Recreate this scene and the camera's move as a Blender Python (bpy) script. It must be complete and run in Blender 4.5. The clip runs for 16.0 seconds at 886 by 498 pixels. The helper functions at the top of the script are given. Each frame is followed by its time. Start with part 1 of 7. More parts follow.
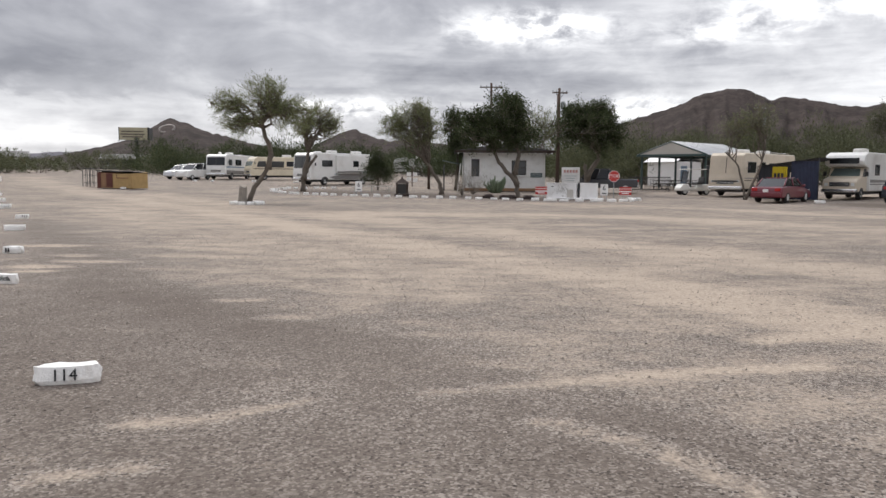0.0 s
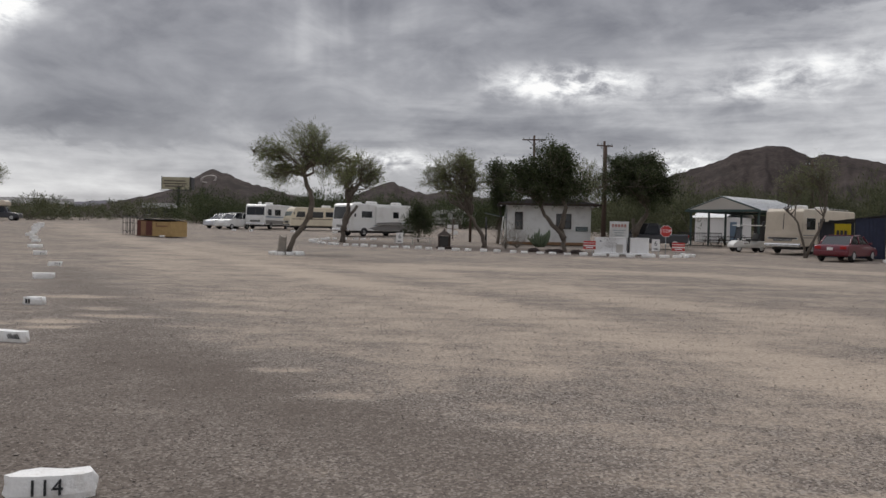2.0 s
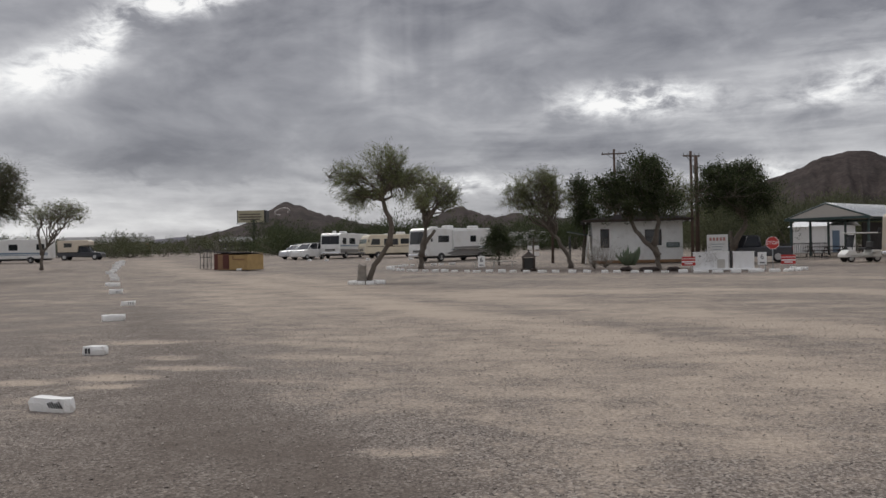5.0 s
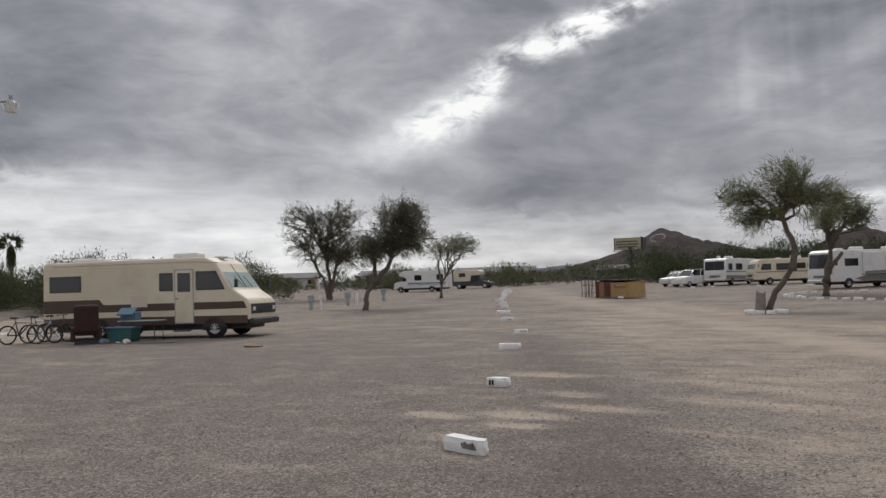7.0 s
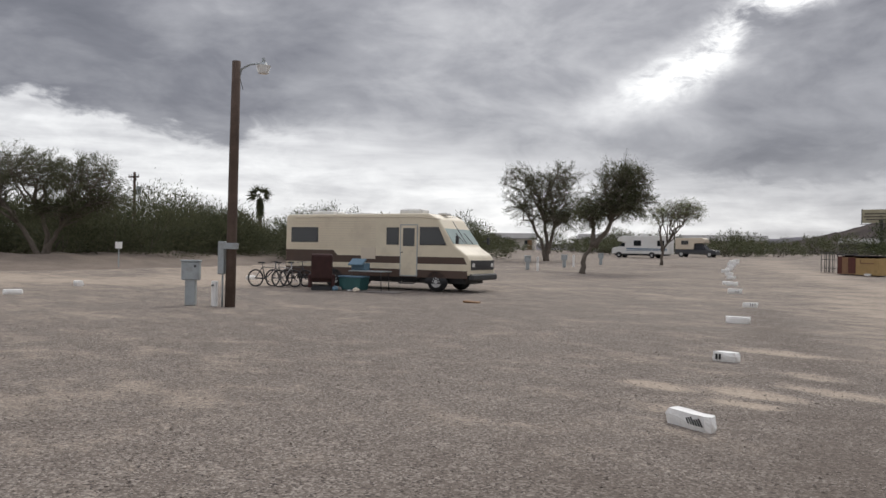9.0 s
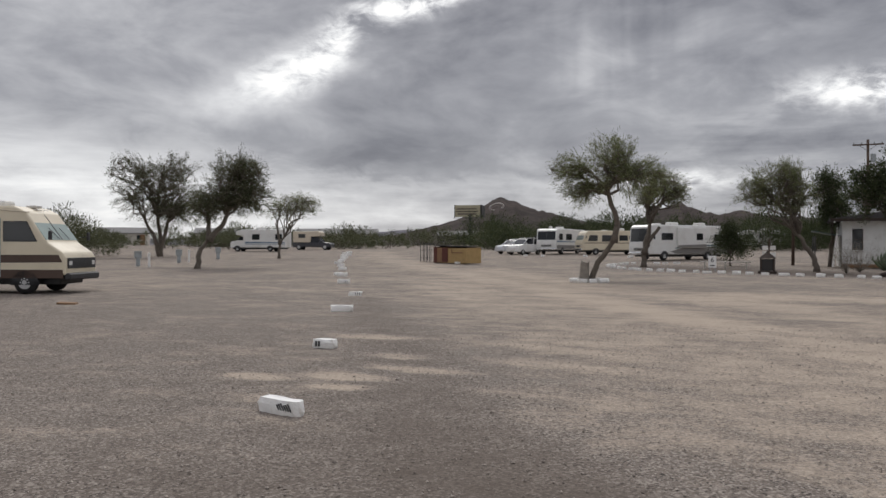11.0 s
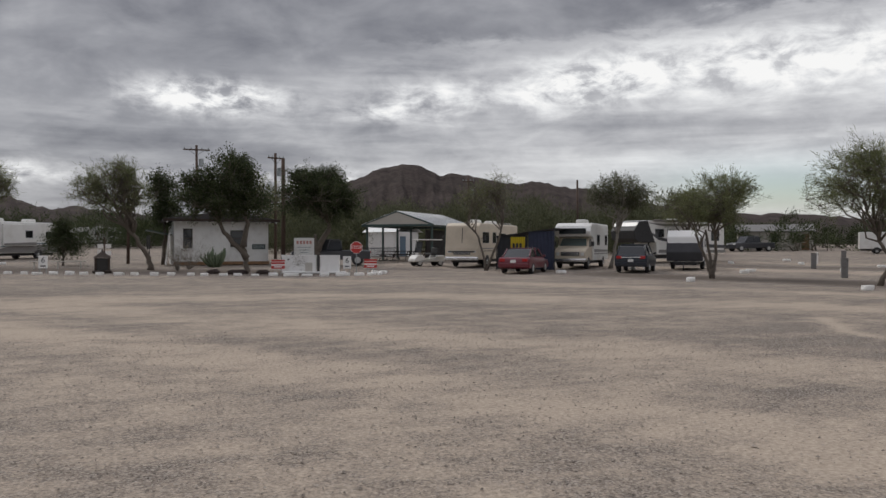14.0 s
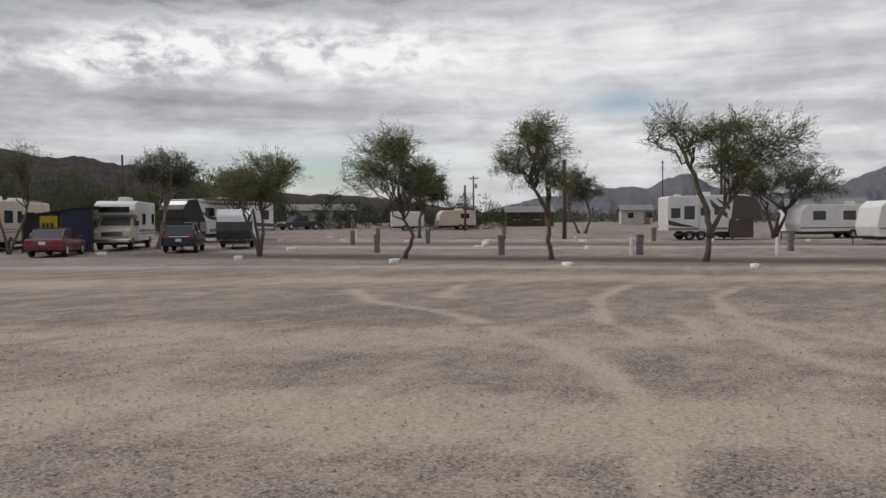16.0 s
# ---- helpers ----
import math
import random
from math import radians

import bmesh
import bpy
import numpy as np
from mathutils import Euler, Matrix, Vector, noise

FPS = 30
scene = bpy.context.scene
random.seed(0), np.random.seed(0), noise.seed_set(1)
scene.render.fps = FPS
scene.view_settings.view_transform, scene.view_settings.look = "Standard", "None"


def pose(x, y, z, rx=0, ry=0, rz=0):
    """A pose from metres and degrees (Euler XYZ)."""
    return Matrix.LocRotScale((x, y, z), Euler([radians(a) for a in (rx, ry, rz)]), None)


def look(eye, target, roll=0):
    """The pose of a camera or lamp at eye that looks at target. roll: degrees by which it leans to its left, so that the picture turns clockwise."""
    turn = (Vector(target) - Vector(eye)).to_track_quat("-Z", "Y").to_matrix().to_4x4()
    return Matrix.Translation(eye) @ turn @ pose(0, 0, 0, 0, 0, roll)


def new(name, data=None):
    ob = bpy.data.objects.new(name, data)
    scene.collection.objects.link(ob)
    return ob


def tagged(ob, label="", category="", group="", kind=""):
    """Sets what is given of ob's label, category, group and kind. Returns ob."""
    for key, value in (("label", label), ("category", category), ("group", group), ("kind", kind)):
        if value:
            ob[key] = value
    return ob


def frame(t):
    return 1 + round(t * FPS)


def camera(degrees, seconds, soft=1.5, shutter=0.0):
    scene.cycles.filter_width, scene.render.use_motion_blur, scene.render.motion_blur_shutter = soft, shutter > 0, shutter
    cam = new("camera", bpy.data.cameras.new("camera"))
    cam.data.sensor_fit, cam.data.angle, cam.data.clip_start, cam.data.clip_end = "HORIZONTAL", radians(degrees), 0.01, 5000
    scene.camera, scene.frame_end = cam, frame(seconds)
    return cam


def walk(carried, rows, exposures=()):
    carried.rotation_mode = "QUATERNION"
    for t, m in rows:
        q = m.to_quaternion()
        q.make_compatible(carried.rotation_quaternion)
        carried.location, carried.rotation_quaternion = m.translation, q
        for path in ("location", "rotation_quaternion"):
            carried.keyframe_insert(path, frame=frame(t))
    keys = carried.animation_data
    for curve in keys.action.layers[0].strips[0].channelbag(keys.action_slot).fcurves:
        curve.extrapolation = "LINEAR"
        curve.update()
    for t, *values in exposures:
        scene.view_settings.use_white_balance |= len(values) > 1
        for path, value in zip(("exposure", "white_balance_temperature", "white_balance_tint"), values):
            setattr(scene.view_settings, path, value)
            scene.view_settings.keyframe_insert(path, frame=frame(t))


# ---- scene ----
cam = camera(58.1, 16.0)
PATH = [
    (0, (1.755, -0.665, 1.655), (1.706, 1.325, 1.468), 0.3),
    (0.5, (1.597, -0.193, 1.613), (1.583, 1.801, 1.474), 0.3),
    (1, (1.453, 0.261, 1.615), (1.377, 2.257, 1.513), 1.0),
    (1.5, (1.291, 0.652, 1.606), (1.183, 2.647, 1.542), 1.1),
    (2, (1.179, 1.064, 1.596), (1.041, 3.058, 1.540), 1.1),
    (2.5, (1.063, 1.432, 1.599), (0.838, 3.419, 1.545), 1.5),
    (3, (0.914, 1.862, 1.607), (0.696, 3.849, 1.576), 0.6),
    (3.5, (0.8, 2.312, 1.59), (0.545, 4.295, 1.556), -0.6),
    (5.8, (-0.234, 4.073, 1.551), (-0.653, 6.028, 1.586), -1.6),
    (6, (-0.324, 4.202, 1.548), (-0.824, 6.139, 1.593), -2.4),
    (6.5, (-0.534, 4.477, 1.563), (-1.372, 6.292, 1.633), -2.5),
    (7, (-0.754, 4.575, 1.578), (-1.913, 6.203, 1.675), -1.8),
    (7.5, (-0.896, 4.584, 1.575), (-2.366, 5.936, 1.688), -0.5),
    (8, (-0.887, 4.551, 1.569), (-2.548, 5.662, 1.644), 0.7),
    (8.5, (-0.915, 4.556, 1.558), (-2.597, 5.637, 1.588), 1.2),
    (9, (-0.925, 4.641, 1.558), (-2.478, 5.901, 1.563), 1.0),
    (9.5, (-0.857, 4.639, 1.557), (-2.193, 6.127, 1.548), 0.5),
    (11.8, (-0.57, 4.822, 1.565), (-1.084, 6.755, 1.567), -0.5),
    (12, (-0.564, 4.855, 1.569), (-0.973, 6.813, 1.567), -0.7),
    (12.5, (-0.598, 4.966, 1.615), (-0.643, 6.965, 1.595), -0.1),
    (13, (-0.63, 5.064, 1.649), (-0.393, 7.05, 1.619), 0.2),
    (13.5, (-0.606, 5.137, 1.697), (-0.156, 7.086, 1.671), 0.3),
    (14, (-0.565, 5.188, 1.72), (0.151, 7.056, 1.710), -0.0),
    (14.5, (-0.473, 5.251, 1.729), (0.508, 6.994, 1.703), 0.2),
    (15, (-0.374, 5.276, 1.733), (0.814, 6.884, 1.684), 0.6),
    (15.5, (-0.162, 5.301, 1.708), (1.227, 6.739, 1.650), 0.2),
    (16, (0.073, 5.383, 1.674), (1.649, 6.612, 1.609), -0.4),
]
walk(cam, [(t, look(eye, target, roll)) for t, eye, target, roll in PATH],
     [(0, 0.62), (0.5, 0.48), (1, 0.22), (1.5, 0.08), (2, 0.0), (3.5, -0.06), (6, -0.08), (6.5, -0.1), (7, -0.06), (7.5, -0.02), (8, 0), (8.5, 0.22), (9.5, 0.16), (11.8, 0), (16, -0.1)])

# ---- world, sun ----
def world_sky():
    w = bpy.data.worlds.new("overcast_sky")
    scene.world = w
    w.use_nodes = True
    nt = w.node_tree
    nt.nodes.clear()
    N, L = nt.nodes.new, nt.links.new

    def math_node(op, a, b=None, c=None):
        n = N("ShaderNodeMath")
        n.operation = op
        for i, v in enumerate((a, b, c)):
            if v is None:
                continue
            if isinstance(v, (int, float)):
                n.inputs[i].default_value = v
            else:
                L(v, n.inputs[i])
        return n.outputs[0]

    def ramp(fac, stops):
        n = N("ShaderNodeValToRGB")
        el = n.color_ramp.elements
        while len(el) < len(stops):
            el.new(0.5)
        for e, (p, v) in zip(el, stops):
            e.position = p
            e.color = (*v, 1) if isinstance(v, tuple) else (v, v, v, 1)
        L(fac, n.inputs[0])
        return n.outputs[0]

    co = N("ShaderNodeTexCoord")
    sep = N("ShaderNodeSeparateXYZ")
    L(co.outputs["Generated"], sep.inputs[0])
    dx, dy, dz = sep.outputs
    up = math_node("MAXIMUM", dz, 0.0)
    den = math_node("ADD", up, 0.13)
    px, py = math_node("DIVIDE", dx, den), math_node("DIVIDE", dy, den)
    plane = N("ShaderNodeCombineXYZ")
    L(px, plane.inputs[0]), L(py, plane.inputs[1])

    def clouds(scale, detail, rough, dist, seed):
        n = N("ShaderNodeTexNoise")
        n.noise_dimensions = "4D"
        for k, v in (("Scale", scale), ("Detail", detail), ("Roughness", rough), ("Distortion", dist), ("W", seed)):
            n.inputs[k].default_value = v
        L(plane.outputs[0], n.inputs["Vector"])
        return n.outputs["Fac"]

    big, fine = clouds(0.34, 3, 0.45, 0.4, 3.1), clouds(0.95, 5, 0.5, 0.3, 7.7)
    az, el = math_node("ARCTAN2", dx, dy), math_node("ARCSINE", dz)

    def blob(a, e, wa, we, tilt=0.0):
        """A soft bank of cloud or gap in it, at an azimuth and height in degrees."""
        u = math_node("SUBTRACT", az, radians(a))
        v = math_node("SUBTRACT", el, radians(e))
        if tilt:
            v = math_node("SUBTRACT", v, math_node("MULTIPLY", u, tilt))
        u, v = math_node("DIVIDE", u, radians(wa)), math_node("DIVIDE", v, radians(we))
        q = math_node("ADD", math_node("MULTIPLY", u, u), math_node("MULTIPLY", v, v))
        return math_node("EXPONENT", math_node("MULTIPLY", q, -1.0))

    def field(ka, ke, scale, detail, rough, dist=0.0):
        """Noise over azimuth and height, stretched by ka and ke."""
        c = N("ShaderNodeCombineXYZ")
        L(math_node("MULTIPLY", az, ka), c.inputs[0]), L(math_node("MULTIPLY", el, ke), c.inputs[1])
        n = N("ShaderNodeTexNoise")
        for k, v in (("Scale", scale), ("Detail", detail), ("Roughness", rough), ("Distortion", dist)):
            n.inputs[k].default_value = v
        L(c.outputs[0], n.inputs["Vector"])
        return n.outputs["Fac"]

    def by_azimuth(stops, scale=1.0):
        """A value that changes along the horizon: stops of (azimuth, value)."""
        f = math_node("MULTIPLY_ADD", az, 1 / (2 * math.pi), 0.5)
        v = ramp(f, [(a / 360 + 0.5, q / scale) for a, q in stops])
        return math_node("MULTIPLY", v, scale)

    def centred(v, amount):
        return math_node("MULTIPLY_ADD", v, amount, -0.5 * amount)

    billow, ragged, streak = field(6, 13, 1.2, 7, 0.55, 0.3), field(7, 16, 2.2, 7, 0.6, 0.4), field(3.5, 30, 1.5, 7, 0.55, 0.3)
    shred = field(12, 20, 2.0, 7, 0.62, 0.6)
    shaft = field(19, 1.5, 1.0, 3, 0.5)
    # a dark deck of cloud above a lower edge, paler sky under it
    height = math_node("MULTIPLY", el, 180 / math.pi)
    over = math_node("SUBTRACT", math_node("ADD", height, math_node("ADD", centred(ragged, 4.5), centred(billow, 4.0))), by_azimuth(DECK_EDGE, 20))
    inside = N("ShaderNodeMapRange")
    inside.interpolation_type = "SMOOTHSTEP"
    L(over, inside.inputs["Value"])
    L(math_node("MULTIPLY", by_azimuth(DECK_SOFT, 5), -0.5), inside.inputs["From Min"])
    L(by_azimuth(DECK_SOFT, 5), inside.inputs["From Max"])
    deck_tone = math_node("ADD", by_azimuth(DECK_TONE), math_node("ADD", centred(billow, 0.75), math_node("ADD", centred(fine, 0.2), centred(big, 0.3))))
    below = math_node("ADD", by_azimuth(BELOW_TONE), math_node("ADD", centred(streak, 0.5), math_node("ADD", centred(ragged, 0.35), centred(billow, 0.35))))
    lerp = N("ShaderNodeMix")
    L(inside.outputs[0], lerp.inputs[0]), L(below, lerp.inputs[2]), L(deck_tone, lerp.inputs[3])
    tone = lerp.outputs[0]
    for a, e, wa, we, k, amount in SKY_BANKS:
        torn = math_node("MAXIMUM", math_node("MULTIPLY_ADD", math_node("ADD", ragged, shred), 6.0, -4.9), 0.0) if abs(amount) > 0.2 else 1.0
        tone = math_node("ADD", tone, math_node("MULTIPLY", math_node("MULTIPLY", blob(a, e, wa, we, k), amount), torn))
    # shafts of rain and light
    tone = math_node("ADD", tone, math_node("MULTIPLY", centred(shaft, 0.55), math_node("ADD", blob(-12, 15, 6, 4.5), math_node("MULTIPLY", blob(-24, 5, 8, 3), 0.25))))
    tint = ramp(tone, [(0.0, (0.11, 0.115, 0.135)), (0.25, (0.193, 0.196, 0.223)), (0.45, (0.335, 0.338, 0.366)),
                       (0.65, (0.556, 0.558, 0.58)), (0.85, (0.82, 0.825, 0.835)), (1.0, (1.0, 0.995, 0.985))])
    # an overcast sky is brightest overhead
    zenith = math_node("MULTIPLY_ADD", math_node("SMOOTH_MIN", math_node("MAXIMUM", math_node("SUBTRACT", dz, 0.3), 0.0), 0.6, 0.1), ZENITH, 1.0)
    deck = N("ShaderNodeVectorMath")
    deck.operation = "SCALE"
    L(tint, deck.inputs[0]), L(zenith, deck.inputs["Scale"])
    sky = N("ShaderNodeTexSky")
    sky.sky_type = "NISHITA"
    sky.sun_disc = False
    sky.sun_elevation, sky.sun_rotation = radians(SUN_EL), radians(SUN_AZ)
    clear = N("ShaderNodeVectorMath")
    clear.operation = "SCALE"
    clear.inputs["Scale"].default_value = 0.11
    L(sky.outputs[0], clear.inputs[0])
    # thin cover low in the east lets some blue through
    cover = N("ShaderNodeMix")
    cover.data_type = "RGBA"
    thin = math_node("MULTIPLY", math_node("ADD", blob(44, 3.8, 8, 1.7), blob(65, 8.2, 3, 0.8)), math_node("SUBTRACT", 1.45, big))
    L(math_node("SUBTRACT", 0.97, math_node("MULTIPLY", thin, 0.95)), cover.inputs["Factor"])
    L(clear.outputs[0], cover.inputs[6]), L(deck.outputs[0], cover.inputs[7])
    bg, out = N("ShaderNodeBackground"), N("ShaderNodeOutputWorld")
    bg.inputs["Strength"].default_value = SKY_GAIN
    L(cover.outputs[2], bg.inputs["Color"]), L(bg.outputs[0], out.inputs[0])


SUN_EL, SUN_AZ, ZENITH, SKY_GAIN = 42.0, -28.0, 3.4, 1.0
# along the horizon, azimuth to the right of north: height of the cloud deck's edge, its softness, tones above and below it
DECK_EDGE = [(-120, 10), (-85, 9.6), (-78, 9.0), (-71, 7.8), (-66.5, 7.0), (-62, 8.0), (-54, 7.2), (-46, 6.2), (-38, 5.4), (-31, 4.7), (-24, 4.8),
             (-16, 5.2), (-10, 6.4), (-4, 9.2), (1, 10.7), (8, 11.6), (14, 12.8), (24, 13.8), (38, 14.6), (55, 15.5), (90, 15.0)]
DECK_SOFT = [(-90, 1.0), (-66, 0.9), (-58, 3.5), (-42, 2.5), (-32, 1.2), (-18, 1.0), (-8, 1.8), (10, 1.2), (40, 1.4)]
DECK_TONE = [(-100, 0.3), (-80, 0.27), (-66, 0.31), (-56, 0.44), (-44, 0.5), (-38, 0.48), (-32, 0.37), (-22, 0.35), (-14, 0.42), (-4, 0.37), (8, 0.35), (20, 0.36), (34, 0.37), (60, 0.42)]
BELOW_TONE = [(-100, 0.76), (-80, 0.76), (-58, 0.76), (-45, 0.73), (-32, 0.64), (-20, 0.56), (-13, 0.54), (-4, 0.48), (6, 0.48), (16, 0.54), (26, 0.64), (40, 0.68), (60, 0.7), (90, 0.7)]
# banks and gaps: azimuth, height, half widths, slope, amount
SKY_BANKS = [
    (-50, 1.4, 40, 2.6, 0.0, 0.08), (-25, 17.6, 5.0, 1.1, 0.3, 0.5), (-32, 14.2, 2.2, 1.7, 0.7, 0.3), (-35.5, 12.0, 2.6, 1.3, 0.3, 0.3), (-40, 9.8, 4.2, 1.4, 0.2, 0.19), (-33, 13, 7, 3, 0.5, 0.12), (-26, 7.0, 9, 1.4, 0.0, -0.1),
    (4.5, 10.1, 4.6, 1.1, -0.03, 0.44), (19, 10.0, 4.5, 1.3, 0.1, 0.22), (31, 11.2, 5, 1.5, 0.1, 0.3), (44, 12.0, 9, 1.8, 0.0, 0.24), (58, 11.5, 12, 2.4, 0.0, 0.18),
    (32, 8.4, 9, 1.0, 0.0, -0.14), (46, 7.6, 8, 1.0, 0.0, -0.1), (2, 7.0, 9, 1.0, 0.0, -0.1), (12, 4.6, 3.5, 0.7, 0.0, 0.34), (-8, 4.6, 3.2, 0.7, 0.0, 0.34), (56, 5.0, 16, 1.6, 0.0, 0.14), (24, 5.0, 12, 0.9, 0.0, 0.12),
]
world_sky()
sun = new("sun", bpy.data.lights.new("sun", "SUN"))
sun.data.energy, sun.data.angle, sun.data.color = 1.4, radians(25), (1.0, 0.96, 0.9)
sun.matrix_world = pose(0, 0, 40, 90 - SUN_EL, 0, 180 - SUN_AZ)
scene.view_settings.exposure = 0.0

# ---- materials ----
def material(name, color, rough=0.7, metal=0.0, var=0.15, scale=6.0, fine=60.0, bump=0.15, dirt=None, spec=0.5, coat=0.0, per_piece=0.0):
    """A painted or natural surface: base colour, two scales of variation, fine relief, and a dirt colour in stains."""
    m = bpy.data.materials.new(name)
    m.use_nodes = True
    nt = m.node_tree
    N, L = nt.nodes.new, nt.links.new
    b = nt.nodes["Principled BSDF"]
    b.inputs["Roughness"].default_value, b.inputs["Metallic"].default_value = rough, metal
    b.inputs["Specular IOR Level"].default_value = spec
    b.inputs["Coat Weight"].default_value = coat
    co = N("ShaderNodeTexCoord")
    n1, n2 = N("ShaderNodeTexNoise"), N("ShaderNodeTexNoise")
    n1.inputs["Scale"].default_value, n2.inputs["Scale"].default_value = scale, fine
    n1.inputs["Detail"].default_value, n2.inputs["Detail"].default_value = 5, 4
    for n in (n1, n2):
        L(co.outputs["Object"], n.inputs["Vector"])
    add = N("ShaderNodeMath")
    add.operation = "ADD"
    L(n1.outputs["Fac"], add.inputs[0]), L(n2.outputs["Fac"], add.inputs[1])
    span = N("ShaderNodeMapRange")
    span.inputs["From Min"].default_value, span.inputs["From Max"].default_value = 0.6, 1.4
    span.inputs["To Min"].default_value, span.inputs["To Max"].default_value = 1 - var, 1 + var
    L(add.outputs[0], span.inputs["Value"])
    value = span.outputs[0]
    if per_piece:
        info = N("ShaderNodeObjectInfo")
        vary = N("ShaderNodeMapRange")
        vary.inputs["To Min"].default_value, vary.inputs["To Max"].default_value = 1 - per_piece, 1 + per_piece
        L(info.outputs["Random"], vary.inputs["Value"])
        mul = N("ShaderNodeMath")
        mul.operation = "MULTIPLY"
        L(value, mul.inputs[0]), L(vary.outputs[0], mul.inputs[1])
        value = mul.outputs[0]
    sc = N("ShaderNodeVectorMath")
    sc.operation = "SCALE"
    sc.inputs[0].default_value = color
    L(value, sc.inputs["Scale"])
    color_out = sc.outputs[0]
    if dirt:
        n3 = N("ShaderNodeTexNoise")
        n3.inputs["Scale"].default_value, n3.inputs["Detail"].default_value = scale * 0.6, 7
        n3.inputs["Roughness"].default_value = 0.7
        L(co.outputs["Object"], n3.inputs["Vector"])
        mask = N("ShaderNodeMapRange")
        mask.inputs["From Min"].default_value, mask.inputs["From Max"].default_value = 0.5, 0.72
        mask.inputs["To Max"].default_value = 0.6
        L(n3.outputs["Fac"], mask.inputs["Value"])
        mix = N("ShaderNodeMix")
        mix.data_type = "RGBA"
        L(mask.outputs[0], mix.inputs["Factor"]), L(color_out, mix.inputs[6])
        mix.inputs[7].default_value = (*dirt, 1)
        color_out = mix.outputs[2]
    L(color_out, b.inputs["Base Color"])
    if bump:
        bp = N("ShaderNodeBump")
        bp.inputs["Strength"].default_value, bp.inputs["Distance"].default_value = bump, 0.01
        L(add.outputs[0], bp.inputs["Height"]), L(bp.outputs[0], b.inputs["Normal"])
    return m


def glass_material(name, color, rough=0.08):
    m = material(name, color, rough=rough, var=0.1, scale=1.5, bump=0.0, spec=0.6)
    return m


def leaf_material(name, a, b, through_light=0.3):
    """Small leaves or chips: two colours that change from piece to piece, a little light through them."""
    m = bpy.data.materials.new(name)
    m.use_nodes = True
    nt = m.node_tree
    N, L = nt.nodes.new, nt.links.new
    bs = nt.nodes["Principled BSDF"]
    bs.inputs["Roughness"].default_value = 0.75
    bs.inputs["Specular IOR Level"].default_value = 0.25
    g = N("ShaderNodeNewGeometry")
    mix = N("ShaderNodeMix")
    mix.data_type = "RGBA"
    mix.inputs[6].default_value, mix.inputs[7].default_value = (*a, 1), (*b, 1)
    L(g.outputs["Random Per Island"], mix.inputs["Factor"])
    L(mix.outputs[2], bs.inputs["Base Color"])
    tr = N("ShaderNodeBsdfTranslucent")
    L(mix.outputs[2], tr.inputs["Color"])
    ms = N("ShaderNodeMixShader")
    ms.inputs[0].default_value = through_light
    L(bs.outputs[0], ms.inputs[1]), L(tr.outputs[0], ms.inputs[2])
    L(ms.outputs[0], nt.nodes["Material Output"].inputs[0])
    return m


